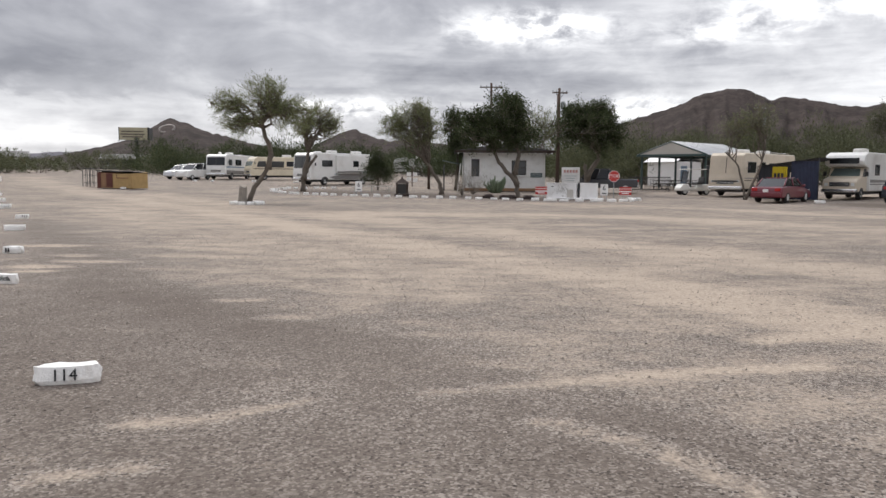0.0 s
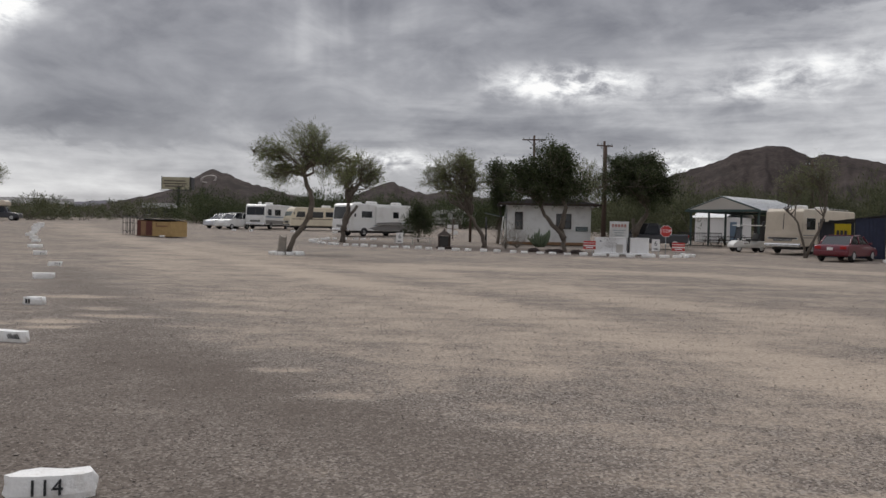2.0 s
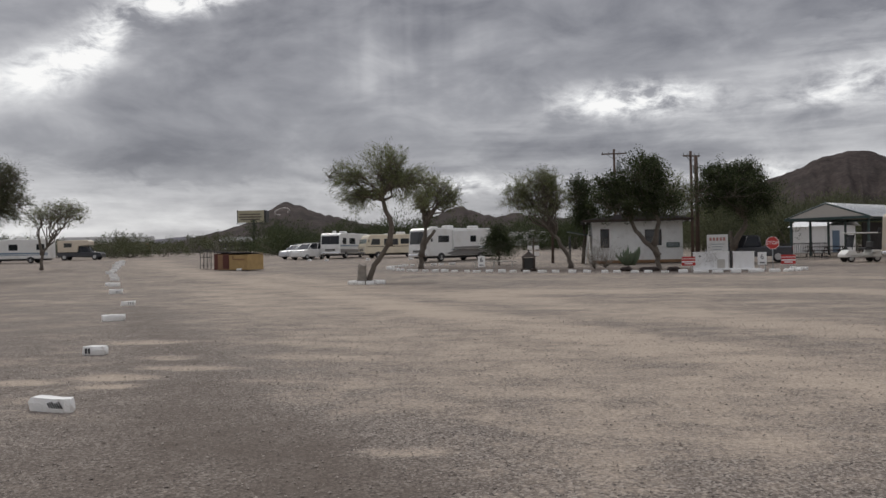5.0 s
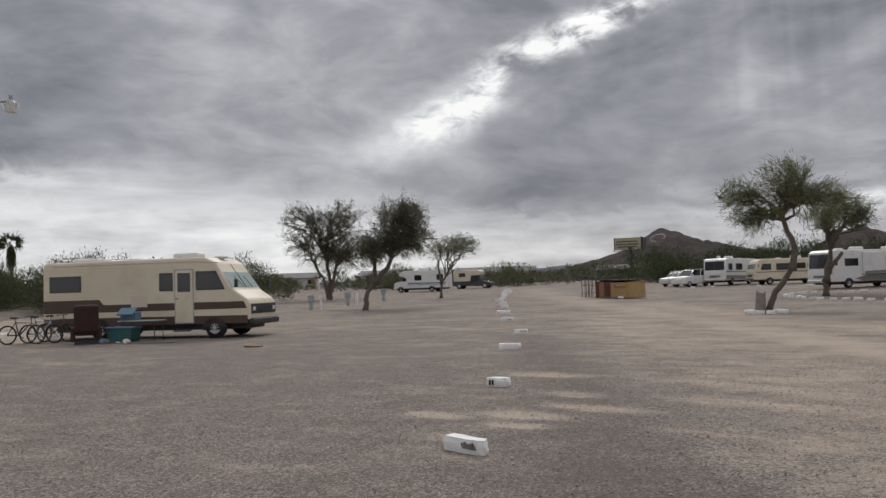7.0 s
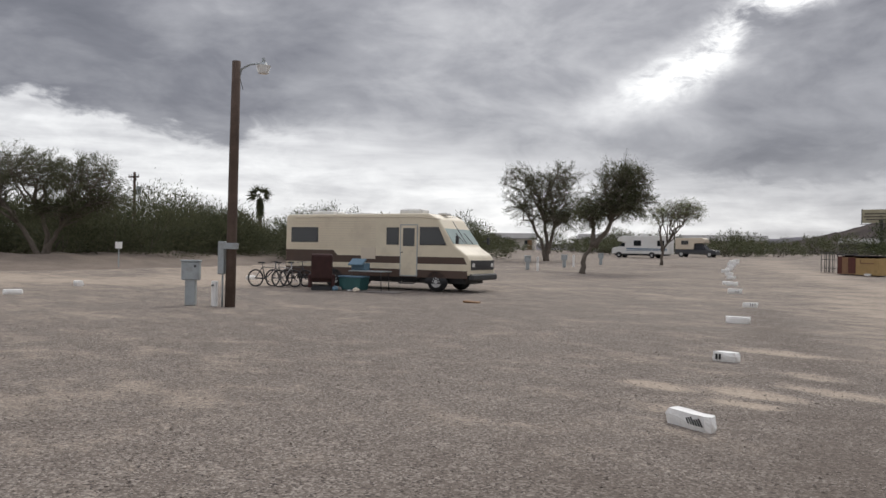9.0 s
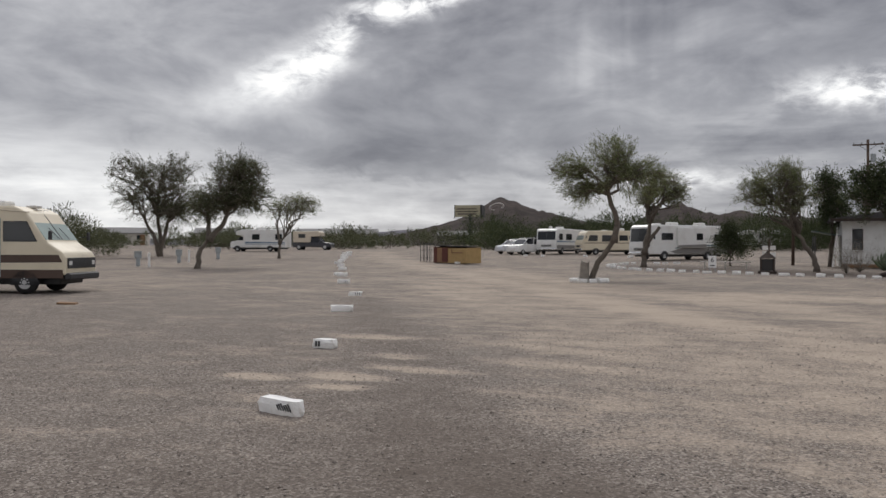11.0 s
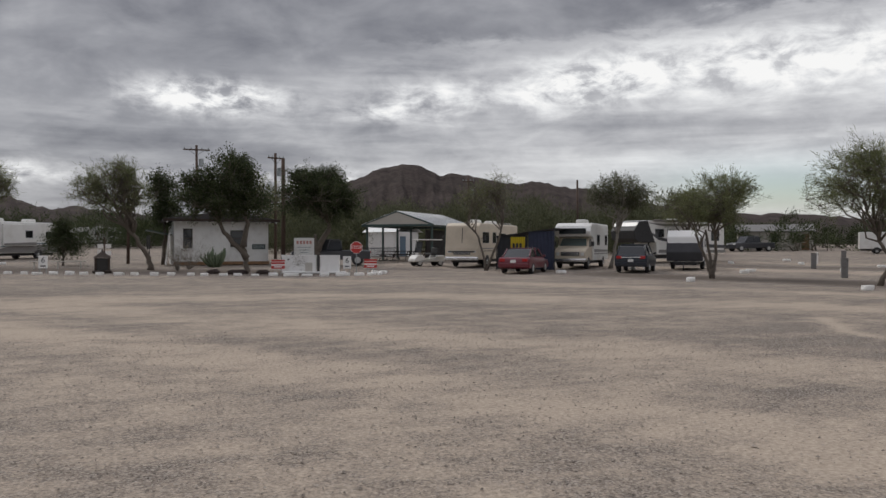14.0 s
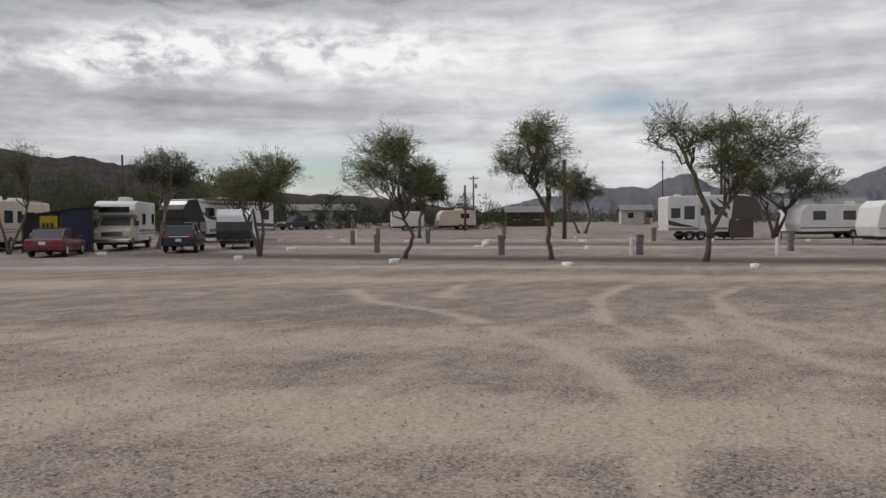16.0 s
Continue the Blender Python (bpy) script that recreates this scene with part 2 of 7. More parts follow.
def ground_material():
    """Crushed grey-brown gravel over tan desert dirt; 'sand' marks where tyres have worn it down to dirt, negative
    where soil and painted tree shade darken it.
    """
    m = bpy.data.materials.new("gravel_ground")
    m.use_nodes = True
    nt = m.node_tree
    N, L = nt.nodes.new, nt.links.new
    b = nt.nodes["Principled BSDF"]
    b.inputs["Roughness"].default_value = 0.95
    b.inputs["Specular IOR Level"].default_value = 0.15
    co = N("ShaderNodeTexCoord")

    def tex(kind, scale, detail=4, rough=0.6, vec=None):
        n = N(kind)
        n.inputs["Scale"].default_value = scale
        if kind == "ShaderNodeTexNoise":
            n.inputs["Detail"].default_value, n.inputs["Roughness"].default_value = detail, rough
        L(vec or co.outputs["Object"], n.inputs["Vector"])
        return n

    def rng(v, a, c, lo=0.0, hi=1.0):
        n = N("ShaderNodeMapRange")
        for k, val in (("From Min", a), ("From Max", c), ("To Min", lo), ("To Max", hi)):
            n.inputs[k].default_value = val
        L(v, n.inputs["Value"])
        return n.outputs[0]

    def op(kind, a, c):
        n = N("ShaderNodeMath")
        n.operation = kind
        for i, v in enumerate((a, c)):
            if isinstance(v, (int, float)):
                n.inputs[i].default_value = v
            else:
                L(v, n.inputs[i])
        return n.outputs[0]

    def mix(f, a, c):
        n = N("ShaderNodeMix")
        n.data_type = "RGBA"
        if isinstance(f, float):
            n.inputs["Factor"].default_value = f
        else:
            L(f, n.inputs["Factor"])
        for i, v in ((6, a), (7, c)):
            if isinstance(v, tuple):
                n.inputs[i].default_value = (*v, 1)
            else:
                L(v, n.inputs[i])
        return n.outputs[2]

    at = N("ShaderNodeAttribute")
    at.attribute_name = "sand"
    sand = at.outputs["Fac"]
    chips, chips2, clods = tex("ShaderNodeTexVoronoi", 100), tex("ShaderNodeTexVoronoi", 55), tex("ShaderNodeTexVoronoi", 27)
    hues = []
    for v in (chips, chips2, clods):
        h = N("ShaderNodeSeparateColor")
        L(v.outputs["Color"], h.inputs[0])
        hues.append(h)
    hue, hue2, hue3 = hues
    patch, mid, fine = tex("ShaderNodeTexNoise", 0.22, 9, 0.66), tex("ShaderNodeTexNoise", 1.5, 9, 0.72), tex("ShaderNodeTexNoise", 20, 6, 0.74)
    # streaks where tyres have dragged the gravel
    mp = N("ShaderNodeMapping")
    mp.inputs["Rotation"].default_value = (0, 0, radians(-28))
    mp.inputs["Scale"].default_value = (0.42, 1.0, 1.0)
    L(co.outputs["Object"], mp.inputs["Vector"])
    streak = tex("ShaderNodeTexNoise", 0.9, 10, 0.74, mp.outputs[0])
    # gravel chips: each its own grey, some pale, some dark
    stone = mix(hue.outputs[0], (0.109, 0.090, 0.076), (0.207, 0.175, 0.149))
    stone = mix(rng(hue2.outputs[1], 0.70, 0.8), stone, (0.32, 0.283, 0.245))
    stone = mix(rng(hue2.outputs[2], 0.88, 0.94), stone, (0.055, 0.047, 0.042))
    stone = mix(rng(hue3.outputs[0], 0.8, 0.95, 0.0, 0.45), stone, (0.30, 0.262, 0.225))
    dirt = mix(rng(fine.outputs["Fac"], 0.25, 0.75), (0.30, 0.243, 0.19), (0.465, 0.39, 0.312))
    # how far the gravel is worn down to dirt
    wear = op("ADD", sand, rng(streak.outputs["Fac"], 0.3, 0.7, -0.32, 0.46))
    wear = op("ADD", wear, rng(patch.outputs["Fac"], 0.3, 0.7, -0.18, 0.24))
    wear = op("ADD", wear, rng(mid.outputs["Fac"], 0.3, 0.7, -0.26, 0.32))
    wear = op("ADD", wear, rng(fine.outputs["Fac"], 0.3, 0.7, -0.16, 0.16))
    grit = op("ADD", wear, rng(hue2.outputs[0], 0.0, 1.0, -0.16, 0.14))
    cover = rng(grit, -0.02, 0.66)
    col = mix(cover, stone, dirt)
    # negative sand: dark loam round trees and on the island, and painted tree shade
    col = mix(rng(op("ADD", sand, rng(mid.outputs["Fac"], 0.3, 0.7, -0.2, 0.2)), -0.15, -0.7, 0.0, 0.85), col, mix(fine.outputs["Fac"], (0.07, 0.056, 0.046), (0.142, 0.114, 0.093)))
    dark = rng(fine.outputs["Fac"], 0.3, 0.7, 0.86, 1.14)
    sc = N("ShaderNodeVectorMath")
    sc.operation = "SCALE"
    L(col, sc.inputs[0]), L(dark, sc.inputs["Scale"])
    L(sc.outputs[0], b.inputs["Base Color"])
    bp = N("ShaderNodeBump")
    bp.inputs["Strength"].default_value, bp.inputs["Distance"].default_value = 0.3, 0.014
    h = op("ADD", op("MULTIPLY", op("ADD", chips2.outputs["Distance"], clods.outputs["Distance"]), op("MULTIPLY", op("SUBTRACT", 1.1, cover), -0.6)), op("MULTIPLY", fine.outputs["Fac"], 1.2))
    L(h, bp.inputs["Height"]), L(bp.outputs[0], b.inputs["Normal"])
    return m


M_GROUND = ground_material()
M_PEBBLE = leaf_material("pebble", (0.17, 0.142, 0.118), (0.42, 0.365, 0.31), 0.0)
M_WHITE = material("white_painted_stone", (0.84, 0.83, 0.80), 0.8, var=0.08, scale=9, bump=0.5, dirt=(0.56, 0.5, 0.44))
M_BLACK = material("black_paint", (0.02, 0.02, 0.021), 0.6, var=0.2, bump=0.1)
M_BARK = material("bark", (0.125, 0.105, 0.085), 0.95, var=0.4, scale=5, fine=40, bump=0.9)
M_BARK_PALE = material("pale_bark", (0.23, 0.205, 0.175), 0.95, var=0.35, scale=5, fine=40, bump=0.8)
M_LEAF_PALO = leaf_material("palo_verde_leaf", (0.10, 0.118, 0.052), (0.22, 0.232, 0.115))
M_LEAF_DARK = leaf_material("dark_leaf", (0.028, 0.038, 0.018), (0.082, 0.098, 0.043))
M_LEAF_MESQ = leaf_material("mesquite_leaf", (0.055, 0.063, 0.034), (0.135, 0.14, 0.078))
M_LEAF_DRY = leaf_material("dry_twig", (0.10, 0.085, 0.06), (0.19, 0.16, 0.115))
M_TYRE = material("tyre_rubber", (0.025, 0.025, 0.026), 0.85, var=0.3, bump=0.3, dirt=(0.09, 0.08, 0.07))
M_RIM = material("steel_rim", (0.5, 0.5, 0.49), 0.5, metal=0.2, var=0.2, bump=0.05)
M_GLASS = glass_material("dark_window_glass", (0.018, 0.02, 0.023))
M_SHIELD = glass_material("windshield_glass", (0.10, 0.13, 0.125), 0.06)
# reflected sky and the curtains behind are both put into this pale colour
M_SHIELD_PALE = glass_material("curtain_reflection_glass", (0.30, 0.37, 0.34), 0.06)
M_CHROME = material("chrome", (0.6, 0.6, 0.6), 0.25, metal=0.9, var=0.1, bump=0)
M_GREYMETAL = material("grey_painted_metal", (0.33, 0.36, 0.37), 0.55, metal=0.2, var=0.15, dirt=(0.2, 0.17, 0.14))
M_CREAM = material("cream_rv_paint", (0.66, 0.585, 0.44), 0.45, var=0.06, scale=1.5, bump=0.03, dirt=(0.46, 0.39, 0.29), coat=0.2)
M_BROWN = material("brown_rv_stripe", (0.075, 0.045, 0.032), 0.5, var=0.15, scale=2, bump=0.03)
M_RVWHITE = material("white_rv_gelcoat", (0.72, 0.715, 0.69), 0.4, var=0.05, scale=1.2, bump=0.02, dirt=(0.5, 0.47, 0.42), coat=0.2)
M_RVTAN = material("tan_rv_paint", (0.60, 0.52, 0.41), 0.45, var=0.07, scale=1.2, bump=0.02, dirt=(0.42, 0.36, 0.28))
M_RVGREY = material("grey_rv_graphic", (0.2, 0.19, 0.18), 0.45, var=0.1, scale=2, bump=0.02)
M_RVBLUE = material("blue_grey_graphic", (0.14, 0.2, 0.27), 0.45, var=0.1, scale=2, bump=0.02)
M_DARKPLASTIC = material("dark_plastic", (0.03, 0.03, 0.032), 0.6, var=0.2, bump=0.1)
M_ROOFWHITE = material("white_roof_plastic", (0.7, 0.69, 0.66), 0.6, var=0.08, bump=0.05, dirt=(0.45, 0.42, 0.37))
M_RED = material("dark_red_car_paint", (0.13, 0.006, 0.018), 0.3, var=0.08, scale=2, bump=0, coat=0.6)
M_TEAL = material("dark_teal_car_paint", (0.008, 0.012, 0.022), 0.35, var=0.08, scale=2, bump=0, coat=0.15)
M_SILVER = material("silver_car_paint", (0.52, 0.53, 0.55), 0.35, metal=0.3, var=0.06, scale=2, bump=0, coat=0.5)
M_DARKCAR = material("dark_car_paint", (0.03, 0.032, 0.04), 0.35, var=0.1, scale=2, bump=0, coat=0.5)
M_TAIL = material("red_lamp_lens", (0.4, 0.015, 0.015), 0.2, var=0.1, bump=0)
M_LAMPGLASS = material("clear_lamp_lens", (0.7, 0.7, 0.68), 0.15, var=0.05, bump=0)
M_POLE = material("weathered_wooden_pole", (0.088, 0.060, 0.046), 0.95, var=0.35, scale=3, fine=30, bump=0.7)
M_STUCCO = material("white_stucco", (0.66, 0.66, 0.64), 0.9, var=0.07, scale=2.5, fine=90, bump=0.4, dirt=(0.46, 0.44, 0.41))
M_WALLWHITE = material("white_block_wall_paint", (0.8, 0.79, 0.77), 0.8, var=0.06, scale=3, bump=0.3, dirt=(0.6, 0.57, 0.53))
M_ROOFDARK = material("dark_roof_shingle", (0.06, 0.055, 0.055), 0.9, var=0.3, scale=8, bump=0.6)
M_METALROOF = material("pale_metal_roof", (0.62, 0.63, 0.63), 0.45, metal=0.3, var=0.08, scale=1.5, bump=0.05, dirt=(0.45, 0.44, 0.42))
M_TEALTRIM = material("dark_green_trim", (0.045, 0.075, 0.07), 0.6, var=0.15, bump=0.05)
M_SIGNRED = material("red_sign_paint", (0.45, 0.035, 0.03), 0.5, var=0.08, bump=0.02)
M_SIGNWHITE = material("white_sign_paint", (0.78, 0.77, 0.75), 0.55, var=0.05, bump=0.02)
M_LANTERN = material("dark_brown_wood", (0.035, 0.022, 0.016), 0.8, var=0.25, scale=8, bump=0.4)
M_YELLOWPLY = material("yellow_plywood", (0.40, 0.27, 0.115), 0.8, var=0.18, scale=3, fine=30, bump=0.3, dirt=(0.25, 0.17, 0.07))
M_REDPLY = material("dark_red_painted_wood", (0.10, 0.03, 0.022), 0.8, var=0.2, scale=4, bump=0.3)
M_RUSTPLY = material("brown_weathered_board", (0.24, 0.14, 0.075), 0.85, var=0.25, scale=4, bump=0.4)
M_TARP = material("black_mesh_tarp", (0.028, 0.03, 0.036), 0.8, var=0.3, scale=3, bump=0.3)
M_TARPBLUE = material("navy_tarp", (0.025, 0.032, 0.06), 0.75, var=0.3, scale=3, bump=0.3)
M_YELLOW = material("yellow_cloth", (0.5, 0.38, 0.015), 0.8, var=0.1, scale=4, bump=0.1)
M_BLUEBOX = material("blue_plastic", (0.10, 0.18, 0.24), 0.5, var=0.12, bump=0.05)
M_GREENBOX = material("teal_plastic", (0.02, 0.085, 0.085), 0.5, var=0.15, bump=0.05)
M_BURGUNDY = material("burgundy_upholstery", (0.045, 0.018, 0.016), 0.85, var=0.25, scale=5, bump=0.3)
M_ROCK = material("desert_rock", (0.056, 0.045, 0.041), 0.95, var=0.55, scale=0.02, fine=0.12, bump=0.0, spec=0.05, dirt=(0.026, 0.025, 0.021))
# paler, bluer than the near rock: distance haze is put into its colour
M_ROCKHAZED = material("hazed_far_rock", (0.13, 0.125, 0.14), 0.95, var=0.25, scale=0.01, fine=0.1, bump=0.0, spec=0.05)
M_CHALK = material("whitewashed_rock", (0.42, 0.38, 0.35), 0.9, var=0.2, scale=0.2, bump=0.0)
M_BILL = material("faded_billboard_panel", (0.36, 0.33, 0.23), 0.7, var=0.2, scale=1, bump=0.02)
M_STEEL = material("dark_steel", (0.05, 0.05, 0.052), 0.6, metal=0.5, var=0.2, bump=0.1)
M_CANVAS = material("grey_brown_canvas", (0.2, 0.18, 0.165), 0.8, var=0.15, scale=2, bump=0.1)
M_DARKCANVAS = material("dark_grey_canvas", (0.055, 0.055, 0.06), 0.8, var=0.2, scale=2, bump=0.15)
M_CACTUS = material("cactus_skin", (0.10, 0.13, 0.075), 0.7, var=0.25, scale=9, bump=0.4)
M_PALMLEAF = leaf_material("palm_leaf", (0.03, 0.035, 0.015), (0.08, 0.085, 0.04))
M_BOARD = material("pale_house_paint", (0.5, 0.47, 0.42), 0.8, var=0.1, scale=0.5, bump=0.1)
M_BERM = material("bare_dirt_bank", (0.165, 0.13, 0.102), 0.95, var=0.35, scale=0.8, fine=9, bump=0.6)
M_GREYPOST = material("weathered_grey_post", (0.19, 0.185, 0.18), 0.85, var=0.25, scale=6, bump=0.3, dirt=(0.1, 0.09, 0.08))
M_FADERED = material("faded_red_paint", (0.42, 0.2, 0.17), 0.7, var=0.15, bump=0.02)
M_BROWNCAP = material("brown_gelcoat", (0.085, 0.065, 0.055), 0.5, var=0.12, scale=2, bump=0.02)

# ---- mesh helpers ----
def gz(x, y):
    """Height of the ground: level round the camera, rising gently outwards."""
    r = np.hypot(x, y - 5.0)

    def soft(d):
        return 8 * np.log1p(np.exp(np.clip(d / 8, -40, 40)))
    k = 0.013 + 0.006 * np.cos(np.arctan2(x, y - 5.0) + 0.3)
    return k * (soft(r - 45) - soft(r - 165))


def link(name, mesh, mat, parent=None, label=""):
    ob = new(name, mesh)
    if mat:
        mesh.materials.append(mat)
    if parent:
        ob.parent = parent
    if label:
        ob["label"] = label
    return ob


def part(name, bm, mat, parent=None, label="", smooth=False):
    me = bpy.data.meshes.new(name)
    bm.to_mesh(me)
    bm.free()
    if smooth:
        me.polygons.foreach_set("use_smooth", [True] * len(me.polygons))
    return link(name, me, mat, parent, label)


def raw(name, verts, faces, mat, parent=None, label="", smooth=False):
    me = bpy.data.meshes.new(name)
    me.from_pydata(verts, [], faces)
    if smooth:
        me.polygons.foreach_set("use_smooth", [True] * len(me.polygons))
    return link(name, me, mat, parent, label)


def soup(name, quads, mat, parent=None, label=""):
    """One mesh from an array of loose quads (n, 4, 3)."""
    n = len(quads)
    me = bpy.data.meshes.new(name)
    me.vertices.add(4 * n), me.loops.add(4 * n), me.polygons.add(n)
    me.vertices.foreach_set("co", np.asarray(quads, np.float32).ravel())
    me.loops.foreach_set("vertex_index", np.arange(4 * n, dtype=np.int32))
    me.polygons.foreach_set("loop_start", np.arange(0, 4 * n, 4, dtype=np.int32))
    me.update(calc_edges=True)
    return link(name, me, mat, parent, label)


def thing(name, x, y, turn=0.0, z=None, label="", category="", group=""):
    """An Empty on the ground, to carry parts."""
    ob = new(name)
    ob.empty_display_size = 0.2
    ob.matrix_basis = pose(x, y, float(gz(x, y)) if z is None else z, 0, 0, turn)
    return tagged(ob, label, category, group)


def box(sx, sy, sz, at=(0, 0, 0), bevel=0.0, rot=None, bm=None, seg=1):
    """A box centred in x and y on at, standing on at's z, its edges bevelled; added to bm if given."""
    b = bmesh.new()
    bmesh.ops.create_cube(b, size=1.0)
    bmesh.ops.scale(b, vec=(sx, sy, sz), verts=b.verts)
    if bevel:
        bmesh.ops.bevel(b, geom=b.edges[:], offset=bevel, segments=seg, affect="EDGES", profile=0.5)
    m = Matrix.Translation((at[0], at[1], at[2] + (0 if rot else sz / 2)))
    if rot:
        m = m @ Euler([radians(a) for a in rot]).to_matrix().to_4x4() @ Matrix.Translation((0, 0, sz / 2))
    bmesh.ops.transform(b, matrix=m, verts=b.verts)
    return merge(bm, b)


def merge(bm, b):
    if bm is None:
        return b
    me = bpy.data.meshes.new("tmp")
    b.to_mesh(me)
    b.free()
    bm.from_mesh(me)
    bpy.data.meshes.remove(me)
    return bm


def cyl(r, h, at=(0, 0, 0), axis="z", seg=16, r2=None, bm=None, bevel=0.0):
    """A cylinder or cone from at along an axis."""
    b = bmesh.new()
    bmesh.ops.create_cone(b, cap_ends=True, segments=seg, radius1=r, radius2=r if r2 is None else r2, depth=h)
    if bevel:
        bmesh.ops.bevel(b, geom=[e for e in b.edges if len(e.link_faces) == 2 and abs(e.calc_face_angle(0)) > 1], offset=bevel, segments=2, affect="EDGES")
    bmesh.ops.translate(b, vec=(0, 0, h / 2), verts=b.verts)
    turn = {"z": Matrix(), "x": Matrix.Rotation(radians(90), 4, "Y"), "y": Matrix.Rotation(radians(-90), 4, "X")}[axis]
    bmesh.ops.transform(b, matrix=Matrix.Translation(at) @ turn, verts=b.verts)
    return merge(bm, b)


def prism(outline, width, bevel=0.0, seg=2, bm=None):
    """A side outline of (x, z), drawn out over a width in y."""
    b = bmesh.new()
    vs = [b.verts.new((x, -width / 2, z)) for x, z in outline]
    face = b.faces.new(vs)
    got = bmesh.ops.extrude_face_region(b, geom=[face])
    bmesh.ops.translate(b, vec=(0, width, 0), verts=[v for v in got["geom"] if isinstance(v, bmesh.types.BMVert)])
    bmesh.ops.recalc_face_normals(b, faces=b.faces)
    if bevel:
        bmesh.ops.bevel(b, geom=b.edges[:], offset=bevel, segments=seg, affect="EDGES", profile=0.5)
    return merge(bm, b)


def slab(outline, y, thick, bm=None, bevel=0.0):
    """A flat plate with an (x, z) outline, its outer face at y, its body towards the middle."""
    b = prism(outline, thick, bevel)
    bmesh.ops.translate(b, vec=(0, y - math.copysign(thick / 2, y), 0), verts=b.verts)
    return merge(bm, b)


def tube(points, radii, seg=8):
    """Verts and faces of a tapered tube along points."""
    pts = np.asarray(points, float)
    n = len(pts)
    tang = np.gradient(pts, axis=0)
    tang /= np.linalg.norm(tang, axis=1, keepdims=True) + 1e-9
    side = np.cross(tang, (0.31, 0.92, 0.23))
    side /= np.linalg.norm(side, axis=1, keepdims=True) + 1e-9
    other = np.cross(tang, side)
    a = np.linspace(0, 2 * np.pi, seg, endpoint=False)
    ring = (np.cos(a)[None, :, None] * side[:, None] + np.sin(a)[None, :, None] * other[:, None]) * np.asarray(radii)[:, None, None]
    verts = (pts[:, None] + ring).reshape(-1, 3)
    faces = [(i * seg + j, i * seg + (j + 1) % seg, (i + 1) * seg + (j + 1) % seg, (i + 1) * seg + j) for i in range(n - 1) for j in range(seg)]
    faces += [tuple(range(seg))[::-1], tuple((n - 1) * seg + j for j in range(seg))]
    return verts, faces


def pipes(name, runs, mat, parent=None, label="", seg=8):
    """Tubes joined into one mesh: runs of (points, radius or radii)."""
    V, F, off = [], [], 0
    for pts, rad in runs:
        rad = [rad] * len(pts) if isinstance(rad, (int, float)) else rad
        v, fc = tube(pts, rad, seg)
        V.append(v)
        F += [tuple(i + off for i in q) for q in fc]
        off += len(v)
    return raw(name, np.concatenate(V).tolist(), F, mat, parent, label, smooth=True)


def words(name, text, size, mat, parent, m, depth=0.004):
    """Raised letters in the built-in font, as a mesh."""
    cu = bpy.data.curves.new(name, "FONT")
    cu.body, cu.size, cu.extrude, cu.align_x, cu.align_y = text, size, depth, "CENTER", "CENTER"
    cu.resolution_u = 2
    tmp = bpy.data.objects.new("tmp", cu)
    me = bpy.data.meshes.new_from_object(tmp)
    bpy.data.objects.remove(tmp)
    ob = link(name, me, mat, parent)
    ob.matrix_basis = m
    return ob


# ---- ground ----
def polyline_distance(x, y, line):
    d = np.full(x.shape, 1e9)
    for (ax, ay), (bx, by) in zip(line, line[1:]):
        t = np.clip(((x - ax) * (bx - ax) + (y - ay) * (by - ay)) / ((bx - ax) ** 2 + (by - ay) ** 2), 0, 1)
        d = np.minimum(d, np.hypot(x - ax - t * (bx - ax), y - ay - t * (by - ay)))
    return d


def axis_steps(lo, hi, step, far, grow=1.12):
    a = list(np.arange(lo, hi, step))
    s = step
    while a[-1] < far:
        s *= grow
        a.append(a[-1] + s)
    s = step
    while a[0] > -far:
        s *= grow
        a.insert(0, a[0] - s)
    return np.array(a)


